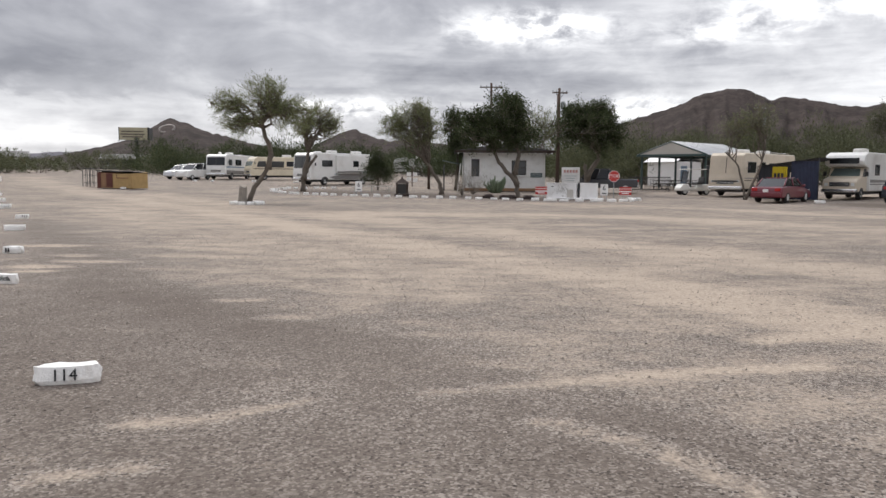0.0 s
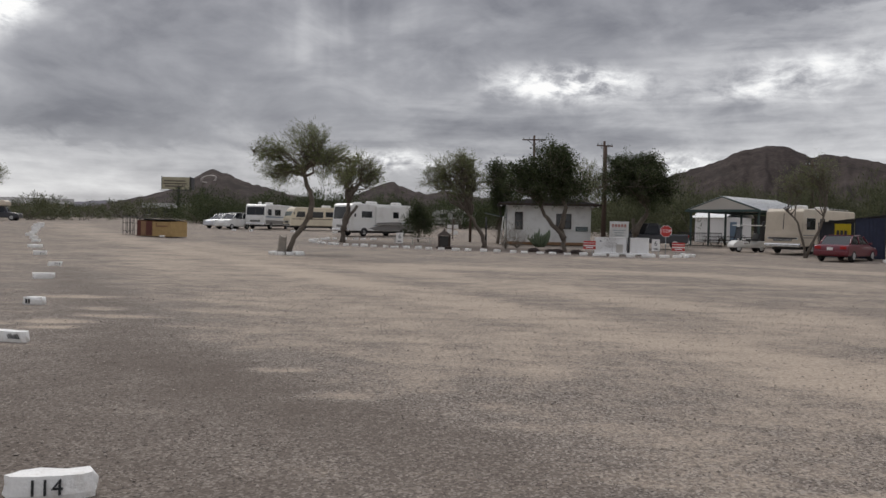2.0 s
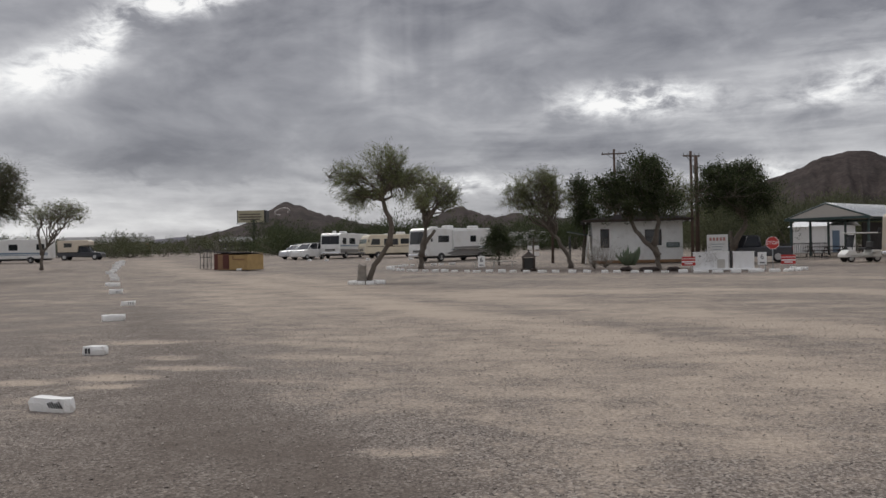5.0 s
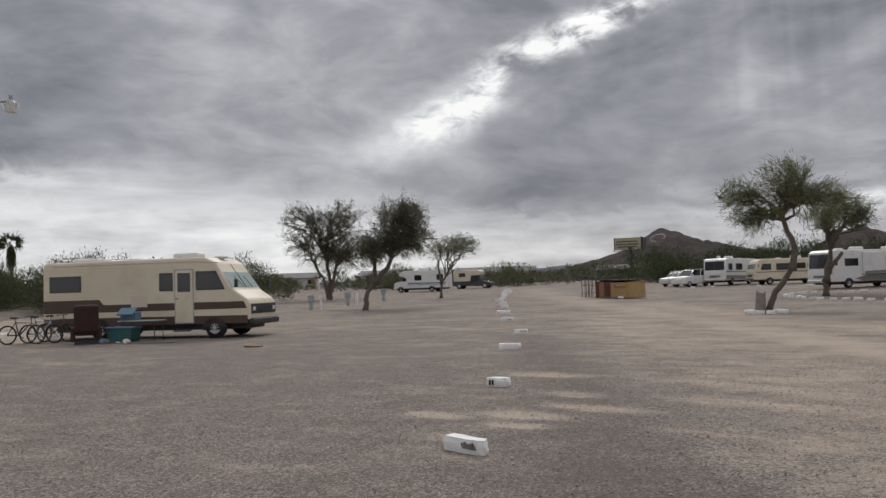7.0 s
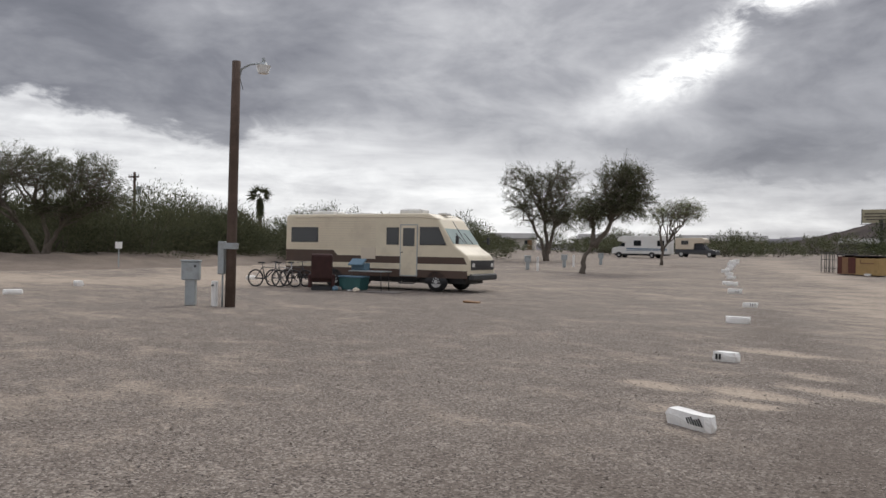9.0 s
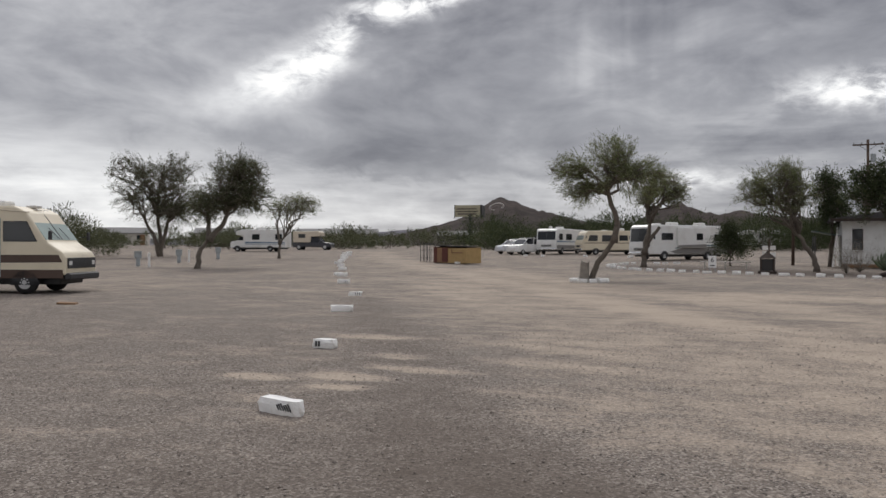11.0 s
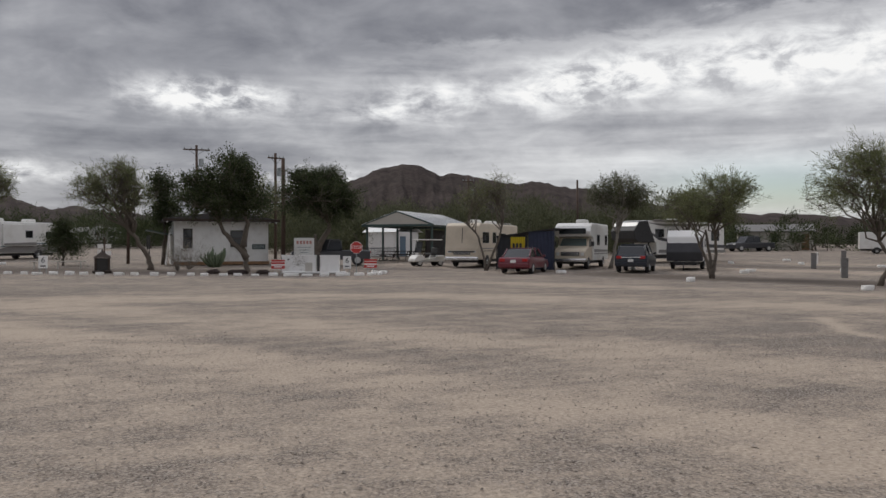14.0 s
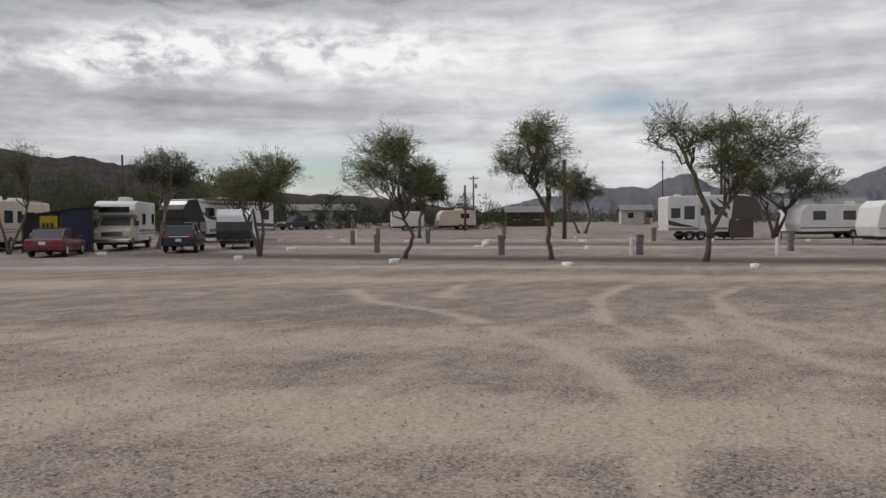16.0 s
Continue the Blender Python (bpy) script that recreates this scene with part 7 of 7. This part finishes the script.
def yard_lantern(x, y):
    r = thing("wooden_lantern", x, y, 0, label="large dark wooden yard lantern with a pointed roof", category="lantern")
    part("base", box(0.98, 0.98, 0.14, (0, 0, 0), 0.02), M_LANTERN, r)
    for sx in (-1, 1):
        for sy in (-1, 1):
            part("post", box(0.1, 0.1, 0.72, (sx * 0.34, sy * 0.34, 0.14), 0.01), M_LANTERN, r)
    part("core", box(0.3, 0.3, 0.7, (0, 0, 0.14), 0.03), M_BLACK, r)
    for a in range(4):
        p = part("pane", box(0.56, 0.015, 0.66, (0, -0.335, 0.17)), M_GLASS, r)
        p.matrix_basis = pose(0, 0, 0, 0, 0, 90 * a)
    b = bmesh.new()
    bmesh.ops.create_cone(b, cap_ends=True, segments=4, radius1=0.68, radius2=0.12, depth=0.32)
    bmesh.ops.transform(b, matrix=pose(0, 0, 1.02, 0, 0, 45), verts=b.verts)
    part("roof", b, M_LANTERN, r)
    part("finial", cyl(0.07, 0.16, (0, 0, 1.18), r2=0.03, seg=8), M_LANTERN, r)


yard_lantern(-2.4, 53.9)


def storage_bins():
    r = thing("storage_shed", -25.9, 62.2, -30, label="low plywood storage bins, yellow and dark red, with sloping lids", category="shed")
    # three bins in a row, each a box of boards with a leaning lid
    for x, w, d, hh, wall_mat, nm in ((-1.95, 0.5, 1.3, 1.42, M_REDPLY, "end_bin"), (-0.95, 1.5, 1.3, 1.38, M_RUSTPLY, "middle_bin"), (0.95, 2.3, 1.5, 1.32, M_YELLOWPLY, "front_bin")):
        b = prism([(-d / 2, 0.05), (-d / 2, hh - 0.12), (d / 2, hh), (d / 2, 0.05)], w, 0.012, 1)
        bmesh.ops.transform(b, matrix=pose(x, d / 2, 0, 0, 0, 90), verts=b.verts)
        p = part(nm, b, wall_mat, r)
        part("lid", box(w + 0.08, d + 0.16, 0.05, (x, d / 2, hh - 0.04), 0.008, rot=(-5, 0, 0)), M_ROOFDARK, p)
        part("batten", box(w, 0.04, 0.08, (x, -0.02, 0.06)), wall_mat, p)
    part("door", box(0.75, 0.03, 1.15, (-0.62, -0.02, 0.1), 0.006), M_REDPLY, r)
    part("bar", box(1.4, 0.05, 0.09, (1.0, -0.03, 0.82), 0.01), M_RUSTPLY, r)
    part("bar", box(0.08, 0.05, 0.3, (0.3, -0.03, 0.82), 0.01), M_RUSTPLY, r)
    part("white_block", box(0.5, 0.2, 0.16, (1.3, -0.2, 0), 0.02), M_WHITE, r)
    k = thing("metal_rack", -29.6, 65.9, -20, label="empty dark steel rack standing on the gravel", category="rack")
    for x in (-0.55, -0.2, 0.2, 0.55):
        for y in (-0.25, 0.25):
            pipes("upright", [([(x, y, 0), (x, y, 1.55)], 0.025)], M_STEEL, k, seg=6)
    for z in (0.3, 0.95, 1.53):
        part("rail", box(1.15, 0.55, 0.04, (0, 0, z), 0.005), M_STEEL, k)


storage_bins()


def picnic_shelter():
    r = thing("picnic_shelter", 22.5, 70.8, AX, label="open picnic shelter with a pale metal gable roof and dark posts", category="shelter")
    Lr, Wr, e, p = 10.0, 6.4, 2.95, 4.05
    for s in (1, -1):
        b = bmesh.new()
        vs = [b.verts.new(c) for c in ((-Lr / 2, 0, p), (Lr / 2, 0, p), (Lr / 2, s * Wr / 2, e), (-Lr / 2, s * Wr / 2, e))]
        f = b.faces.new(vs)
        got = bmesh.ops.extrude_face_region(b, geom=[f])
        bmesh.ops.translate(b, vec=(0, 0, -0.06), verts=[v for v in got["geom"] if isinstance(v, bmesh.types.BMVert)])
        bmesh.ops.recalc_face_normals(b, faces=b.faces)
        sheet = part("roof_sheet", b, M_METALROOF, r)
        for k in range(21):
            x = -Lr / 2 + 0.05 + k * (Lr - 0.1) / 20
            pipes("seam", [([(x, s * 0.02, p + 0.02), (x, s * Wr / 2, e + 0.015)], 0.018)], M_METALROOF, sheet, seg=4)
        part("eave_beam", box(Lr, 0.14, 0.24, (0, s * (Wr / 2 - 0.3), e - 0.2), 0.01), M_TEALTRIM, r)
        for k in range(4):
            x = -Lr / 2 + 0.4 + k * (Lr - 0.8) / 3
            part("post", box(0.15, 0.15, e - 0.1, (x, s * (Wr / 2 - 0.3), 0), 0.01), M_TEALTRIM, r)
    for x in (-Lr / 2, Lr / 2):
        o = bmesh.new()
        vs = [o.verts.new(c) for c in ((x, -Wr / 2 + 0.1, e), (x, Wr / 2 - 0.1, e), (x, 0, p - 0.05))]
        f = o.faces.new(vs)
        got = bmesh.ops.extrude_face_region(o, geom=[f])
        bmesh.ops.translate(o, vec=(-math.copysign(0.05, x), 0, 0), verts=[v for v in got["geom"] if isinstance(v, bmesh.types.BMVert)])
        bmesh.ops.recalc_face_normals(o, faces=o.faces)
        part("gable", o, M_BOARD, r, "pale boarded gable")
        part("tie_beam", box(0.14, Wr, 0.2, (x, 0, e - 0.18), 0.01), M_TEALTRIM, r)
        for s in (1, -1):
            pipes("barge_board", [([(x, 0, p - 0.04), (x, s * Wr / 2, e - 0.04)], 0.06)], M_TEALTRIM, r, seg=4)
    # solid dark panel added as a backing across half the shelter
    part("dark_backing", box(Lr * 0.5, 0.12, 2.6, (2.2, -0.6, 0), 0.01), M_ROOFDARK, r, "plain dark backing panel added inside the shelter")
    for k, (x, y) in enumerate(((-3.2, -1.2), (-3.4, 1.4), (-0.8, 1.4))):
        px = r.matrix_basis @ Vector((x, y, 0))
        t = thing("picnic_table", px.x, px.y, AX + 90, z=float(r.matrix_basis.translation.z), label="dark wooden picnic table under a shelter", category="table", group="picnic tables")
        part("tabletop", box(1.8, 0.75, 0.05, (0, 0, 0.72), 0.01), M_LANTERN, t)
        for s in (1, -1):
            part("bench", box(1.8, 0.28, 0.05, (0, s * 0.68, 0.44), 0.01), M_LANTERN, t)
            pipes("leg", [([(s * 0.6, -0.75, 0), (s * 0.6, -0.15, 0.72)], 0.04), ([(s * 0.6, 0.75, 0), (s * 0.6, 0.15, 0.72)], 0.04), ([(s * 0.6, -0.72, 0.42), (s * 0.6, 0.72, 0.42)], 0.03)], M_LANTERN, t, seg=4)
    f = thing("metal_fence", 16.6, 63.4, 40, label="low dark metal fence beside the shelter", category="fence")
    part("rail", box(5.4, 0.04, 0.05, (0, 0, 1.15)), M_STEEL, f)
    part("rail", box(5.4, 0.04, 0.05, (0, 0, 0.2)), M_STEEL, f)
    for k in range(28):
        part("picket", box(0.025, 0.025, 1.25, (-2.7 + k * 0.2, 0, 0)), M_STEEL, f)
    q = thing("small_shed", 23.0, 80.6, 35, label="small white shed with a pale gable roof", category="shed")
    part("wall", box(4.0, 3.4, 2.4, (0, 0, 0), 0.01), M_SIGNWHITE, q)
    part("roof", prism([(-2.0, 2.4), (0, 3.3), (2.0, 2.4), (2.2, 2.35), (0, 3.45), (-2.2, 2.35)], 4.2, 0.0), M_METALROOF, q)
    part("door", box(0.9, 0.05, 1.9, (-0.6, -1.72, 0.05), 0.01), M_RVBLUE, q)


picnic_shelter()


def shade_tarp():
    r = thing("shade_canopy", 23.2, 50.9, AX + 180, label="black shade tarp stretched beside a motorhome with hanging cloths", category="canopy")
    b = bmesh.new()
    n = 7
    grid = [[b.verts.new((-2.2 + 4.4 * i / n, -1.9 + 3.8 * j / n, 2.1 + 0.5 * j / n - 0.12 * math.sin(math.pi * i / n) * math.sin(math.pi * j / n))) for j in range(n + 1)] for i in range(n + 1)]
    for i in range(n):
        for j in range(n):
            b.faces.new((grid[i][j], grid[i + 1][j], grid[i + 1][j + 1], grid[i][j + 1]))
    got = bmesh.ops.extrude_face_region(b, geom=b.faces[:])
    bmesh.ops.translate(b, vec=(0, 0, -0.012), verts=[v for v in got["geom"] if isinstance(v, bmesh.types.BMVert)])
    part("tarp", b, M_TARP, r)
    for x, y, z in ((2.15, -1.85, 2.1), (2.15, 1.85, 2.6), (-2.15, -1.85, 2.1)):
        pipes("pole", [([(x, y, 0), (x, y, z)], 0.025)], M_STEEL, r)

    def curtain(name, x, y0, y1, z0, z1, mat, label=""):
        c = bmesh.new()
        k = 14
        top = [c.verts.new((x + 0.06 * math.sin(3.1 * i), y0 + (y1 - y0) * i / k, z1)) for i in range(k + 1)]
        low = [c.verts.new((x + 0.1 * math.sin(3.1 * i + 0.4), y0 + (y1 - y0) * i / k, z0)) for i in range(k + 1)]
        for i in range(k):
            c.faces.new((top[i], top[i + 1], low[i + 1], low[i]))
        got = bmesh.ops.extrude_face_region(c, geom=c.faces[:])
        bmesh.ops.translate(c, vec=(-0.01, 0, 0), verts=[v for v in got["geom"] if isinstance(v, bmesh.types.BMVert)])
        return part(name, c, mat, r, label)
    curtain("curtain", 2.1, 0.2, 1.8, 0.05, 2.4, M_TARPBLUE, "navy tarp hung as a side wall")
    curtain("curtain", 2.0, -1.85, 0.1, 0.05, 2.15, M_TARP)
    cl = curtain("yellow_cloth", 2.2, -0.9, 0.0, 1.15, 2.05, M_YELLOW, "bright yellow hanging cloth")
    for k in range(3):
        part("lettering", box(0.02, 0.14, 0.26, (2.32, -0.68 + 0.22 * k, 1.4)), M_BLACK, cl)


shade_tarp()


def far_house(x, y, turn, w, d, hh, mat, label):
    r = thing("house", x, y, turn, label=label, category="house", group="far houses")
    part("wall", box(w, d, hh, (0, 0, 0), 0.01), mat, r)
    b = prism([(-d / 2 - 0.3, hh), (0, hh + d * 0.18), (d / 2 + 0.3, hh), (d / 2 + 0.3, hh + 0.12), (0, hh + d * 0.18 + 0.14), (-d / 2 - 0.3, hh + 0.12)], w + 0.6)
    bmesh.ops.rotate(b, matrix=Matrix.Rotation(radians(90), 3, "Z"), verts=b.verts)
    part("roof", b, M_GREYPOST, r)
    for k in range(max(2, int(w / 3))):
        win = part("window", box(0.9, 0.06, 0.9, (-w / 2 + 1.5 + k * 3.0, -d / 2 - 0.02, 1.0), 0.01), M_GLASS, r)
        part("sill", box(1.05, 0.1, 0.06, (-w / 2 + 1.5 + k * 3.0, -d / 2 - 0.04, 0.94)), M_SIGNWHITE, win)
    part("door", box(0.9, 0.06, 2.0, (w / 2 - 0.9, -d / 2 - 0.02, 0.0), 0.01), M_RUSTPLY, r)


far_house(84, 24, -65, 7, 5, 2.3, M_SIGNWHITE, "white mobile home behind parked trailers")
far_house(132, 52, -60, 8, 6, 2.4, M_BOARD, "pale far house beyond the lot")
far_house(104, 70, -50, 7, 5, 2.0, M_POLE, "low brown house beyond the trees")
far_house(78, 88, -40, 9, 5, 2.3, M_BOARD, "low pale house behind dark trees")
far_house(125, 62, -60, 5, 5, 2.2, M_BOARD, "white far house beyond the lot")
far_house(-88, 146, 30, 16, 6, 2.2, M_BOARD, "long low pale house beyond the desert shrubs")
far_house(-120, 120, 40, 9, 6, 2.2, M_BOARD, "pale house beyond the desert shrubs")
far_house(-95, 118, 35, 8, 5, 2.2, M_BOARD, "low pale house behind the thicket")
far_house(-80, 205, 20, 22, 7, 2.6, M_ROOFDARK, "long dark low building by the billboard")


# ---- white stones, numbered marker, plants ----
def white_stone(name, x, y, turn, sx, sy, sz, seed, label, group):
    rng = random.Random(seed)
    b = bmesh.new()
    bmesh.ops.create_cube(b, size=1.0)
    bmesh.ops.subdivide_edges(b, edges=b.edges[:], cuts=2, use_grid_fill=True)
    for v in b.verts:
        r = 0.86 + 0.14 * rng.random()
        k = 1 - 0.16 * (abs(v.co.x) * abs(v.co.y) * 4 + abs(v.co.z) * abs(v.co.y) * 4) * 0.8
        v.co = Vector((v.co.x * sx * r * k, v.co.y * sy * r * k, v.co.z * sz * r))
    bmesh.ops.translate(b, vec=(0, 0, sz * 0.43), verts=b.verts)
    ob = part(name, b, M_WHITE, smooth=False)
    ob.matrix_basis = pose(x, y, float(gz(x, y)) - 0.01, 0, 0, turn)
    return tagged(ob, label, "stone", group)


MARKER = "white painted stone marking the edge of a camp site"
m114 = white_stone("marker_stone", -1.36, 5.45, 17, 0.54, 0.2, 0.17, 1, "white painted block with a black site number", "marker stones")
words("lettering", "114", 0.13, M_BLACK, m114, pose(-0.01, -0.096, 0.085, 84, 0, 0), 0.006)
# the long row beside the road, by distance along it
row = [(-5.1, 10.95, -12, 0.62, 0.17, 0.17), (-7.4, 15.3, 8, 0.44, 0.2, 0.17), (-11.0, 21.7, 30, 0.62, 0.2, 0.17), (-13.8, 27.1, 22, 0.5, 0.2, 0.17), (-18.6, 34.3, 26, 0.62, 0.28, 0.22),
       (-22.4, 40.4, 5, 0.65, 0.3, 0.24), (-23.4, 41.6, 40, 0.5, 0.3, 0.2), (-26.9, 47.8, 0, 0.6, 0.3, 0.25), (-30.2, 53.0, 20, 0.6, 0.3, 0.25), (-33.2, 57.5, 0, 0.7, 0.3, 0.25), (-35.2, 61.2, 30, 0.6, 0.3, 0.25), (-37.7, 65.6, 0, 0.7, 0.3, 0.28),
       (-40.2, 70, 20, 0.7, 0.3, 0.28), (-42.4, 73.4, 0, 0.8, 0.3, 0.3), (-44.3, 77.5, 35, 0.7, 0.3, 0.3), (-46.8, 81.0, 0, 0.8, 0.3, 0.3), (-49.6, 86.5, 10, 0.8, 0.35, 0.3)]
for k, (x, y, t, a, b_, c) in enumerate(row):
    s = white_stone("marker_stone", x, y, t, a, b_, c, 20 + k, MARKER, "marker stones")
    if k == 0:
        for j in range(6):
            part("lettering", box(0.012, 0.006, 0.06 + 0.01 * (j % 3), (0.05 + 0.032 * j, -b_ * 0.44, 0.06), rot=(0, -35, 0)), M_BLACK, s)
    if k == 1:
        for dx in (-0.11, -0.06):
            part("lettering", box(0.03, 0.012, 0.08, (dx, -b_ * 0.45, 0.045)), M_BLACK, s)
    if k in (3, 4):
        for dx in (-0.06, 0.0, 0.07):
            part("lettering", box(0.016, 0.012, 0.07, (dx + 0.08, -b_ * 0.45, 0.06)), M_BLACK, s)
others = [(-28.0, 9.8), (-32.4, 12.8), (-36.0, 21.4), (23.0, 35.1), (25.0, 27.4), (26.9, 20.3), (29.0, 14.0), (22.2, 45.6), (19.6, 63.8), (41, 53.3), (44.5, 50), (38.3, 40.6), (45.1, 43.8), (40.4, 34), (46.4, 37.7),
          (43.9, 36.0), (41.9, 27.3), (58.9, 19.3), (56.4, 25.1), (50, 40), (52, 33), (60, 38), (49, 56), (-35.5, 103.5), (-32.5, 100.8), (-31.0, 99.5), (-27.0, 84.5), (-24.8, 83.5), (-20.5, 84.0), (-16.0, 84.0), (-36.8, 106), (-13.0, 83.2), (28.6, 47.9), (30.2, 48.6), (31.5, 41.2), (33.4, 42.8)]
rs = random.Random(12)
for k, (x, y) in enumerate(others):
    white_stone("marker_stone", x, y, rs.uniform(0, 180), rs.uniform(0.45, 0.7), rs.uniform(0.28, 0.4), rs.uniform(0.16, 0.24), 60 + k, MARKER, "marker stones")


def border_stones():
    """White stones along the island's edge and round the leaning tree."""
    edge = [(-9.3, 67.9), (-12.4, 66.6), (-13.4, 64.2), (-13.2, 61.4), (-12.2, 58.8), (-10.6, 56.4), (-8.6, 54.6), (-5.6, 53.0), (-2.4, 51.6), (2.0, 49.3), (6.0, 47.3), (8.6, 46.6), (10.6, 46.5), (11.9, 47.2), (12.4, 48.6), (11.8, 50.4)]
    pts = []
    for (ax, ay), (bx, by) in zip(edge, edge[1:]):
        n = max(1, round(math.hypot(bx - ax, by - ay) / 0.92))
        pts += [(ax + (bx - ax) * i / n, ay + (by - ay) * i / n, math.degrees(math.atan2(by - ay, bx - ax))) for i in range(n)]
    rng = random.Random(3)
    for k, (x, y, a) in enumerate(pts):
        close = x > 6.5
        white_stone("border_stone", x + rng.uniform(-0.1, 0.1), y + rng.uniform(-0.1, 0.1), a + rng.uniform(-15, 15), rng.uniform(0.4, 0.7) * (1.35 if close else 1), 0.28, rng.uniform(0.15, 0.22), 200 + k, "white painted border stone on the island edge", "border stones")
    for k in range(11):
        a = 2 * math.pi * k / 11
        white_stone("border_stone", -9.35 + 0.78 * math.cos(a), 40.15 + 0.62 * math.sin(a), math.degrees(a) + 90, 0.42, 0.26, 0.2, 300 + k, "white painted stone in a ring round a tree", "tree ring stones")


border_stones()


def stump(x, y):
    b = cyl(0.24, 0.95, (0, 0, -0.05), r2=0.19, seg=12)
    rng = random.Random(2)
    for v in b.verts:
        v.co.x += rng.uniform(-0.03, 0.03) + 0.05 * v.co.z
        v.co.z += rng.uniform(-0.1, 0.1) * (v.co.z > 0.5)
    ob = part("tree_stump", b, M_BARK_PALE)
    ob.matrix_basis = pose(x, y, float(gz(x, y)))
    tagged(ob, "pale sawn tree stump beside a leaning tree", "stump")


stump(-9.55, 40.0)


def prickly_pear(x, y):
    r = thing("cactus", x, y, label="clump of green branching cactus by the office wall", category="cactus")
    rng = random.Random(9)
    for k in range(24):
        a, rad = rng.uniform(0, 6.28), rng.uniform(0.1, 0.95)
        bx, by = rad * math.cos(a), rad * math.sin(a) * 0.6
        l = rng.uniform(0.6, 1.35)
        lean = rng.uniform(0.15, 0.6)
        pipes("arm", [([(bx * 0.4, by * 0.4, -0.05), (bx, by, l * 0.4), (bx * (1 + lean), by, l * 0.75), (bx * (1 + lean) + 0.05, by, l)], [0.06, 0.075, 0.07, 0.03])], M_CACTUS, r, seg=7)


prickly_pear(4.3, 60.6)


def bare_shrub(x, y, h, seed):
    rng = np.random.default_rng(seed)
    r = thing("dry_shrub", x, y, label="leafless tan shrub on the island", category="shrub", group="dry shrubs")
    runs, tips = [], []
    for _ in range(16):
        d = rng.normal(size=3)
        d[2] = abs(d[2]) + 0.8
        d /= np.linalg.norm(d)
        e = d * h * rng.uniform(0.7, 1.1)
        p = bend(np.zeros(3), e, rng, 0.0, 5)
        runs.append((p, [0.02, 0.016, 0.012, 0.008, 0.004]))
        for _ in range(5):
            s = p[rng.integers(1, 5)]
            q = s + (d + rng.normal(size=3) * 0.5) * h * 0.3
            runs.append((bend(s, q, rng, 0, 4), [0.008, 0.006, 0.004, 0.003]))
            tips.append(q)
    pipes("stem", runs, M_BARK_PALE, r, seg=4)
    tips = np.array(tips)
    tw = soup("twigs", leaf_quads(tips[rng.integers(len(tips), size=500)], rng, 0.2, 0.008, 0.12), M_LEAF_DRY, r)
    tagged(tw, kind="stuff")


bare_shrub(2.5, 57.6, 1.5, 41)
bare_shrub(1.7, 55.4, 1.3, 42)
bare_shrub(8.6, 50.9, 0.9, 43)
for k, (x, y, w) in enumerate(((4.6, 50.4, 1.2), (5.9, 49.8, 0.8), (3.4, 51.4, 0.7))):
    b = bmesh.new()
    bmesh.ops.create_icosphere(b, subdivisions=2, radius=1)
    rng = random.Random(k)
    for v in b.verts:
        v.co += Vector([rng.uniform(-0.15, 0.15) for _ in range(3)])
    bmesh.ops.scale(b, vec=(w * 0.5, 0.3, 0.2), verts=b.verts)
    ob = part("boulder", b, M_ROCK)
    ob.matrix_basis = pose(x, y, float(gz(x, y)) + 0.08)
    tagged(ob, "brown boulder on the island", "boulder", "island boulders")
low = thing("park_bench", -5.2, 60.2, 4, label="low pale bench in front of a bush", category="bench")
part("seat", box(3.2, 0.35, 0.06, (0, 0, 0.42), 0.01), M_BOARD, low)
for sx in (-1.3, 0, 1.3):
    part("leg", box(0.1, 0.3, 0.42, (sx, 0, 0)), M_BOARD, low)
board = thing("notice_post", -50.7, 19.8, 60, label="small white square sign at the edge of the thicket", category="sign")
part("post", box(0.06, 0.06, 1.5, (0, 0, 0)), M_GREYMETAL, board)
part("face", box(0.4, 0.03, 0.4, (0, -0.05, 1.2), 0.005), M_SIGNWHITE, board)

deb = thing("scrap_board", -18.95, 20.41, 30, label="small scrap of brown board on the gravel", category="board")
part("board", box(0.5, 0.22, 0.05, (0, 0, 0.01), 0.008, rot=(4, 3, 0)), M_RUSTPLY, deb)
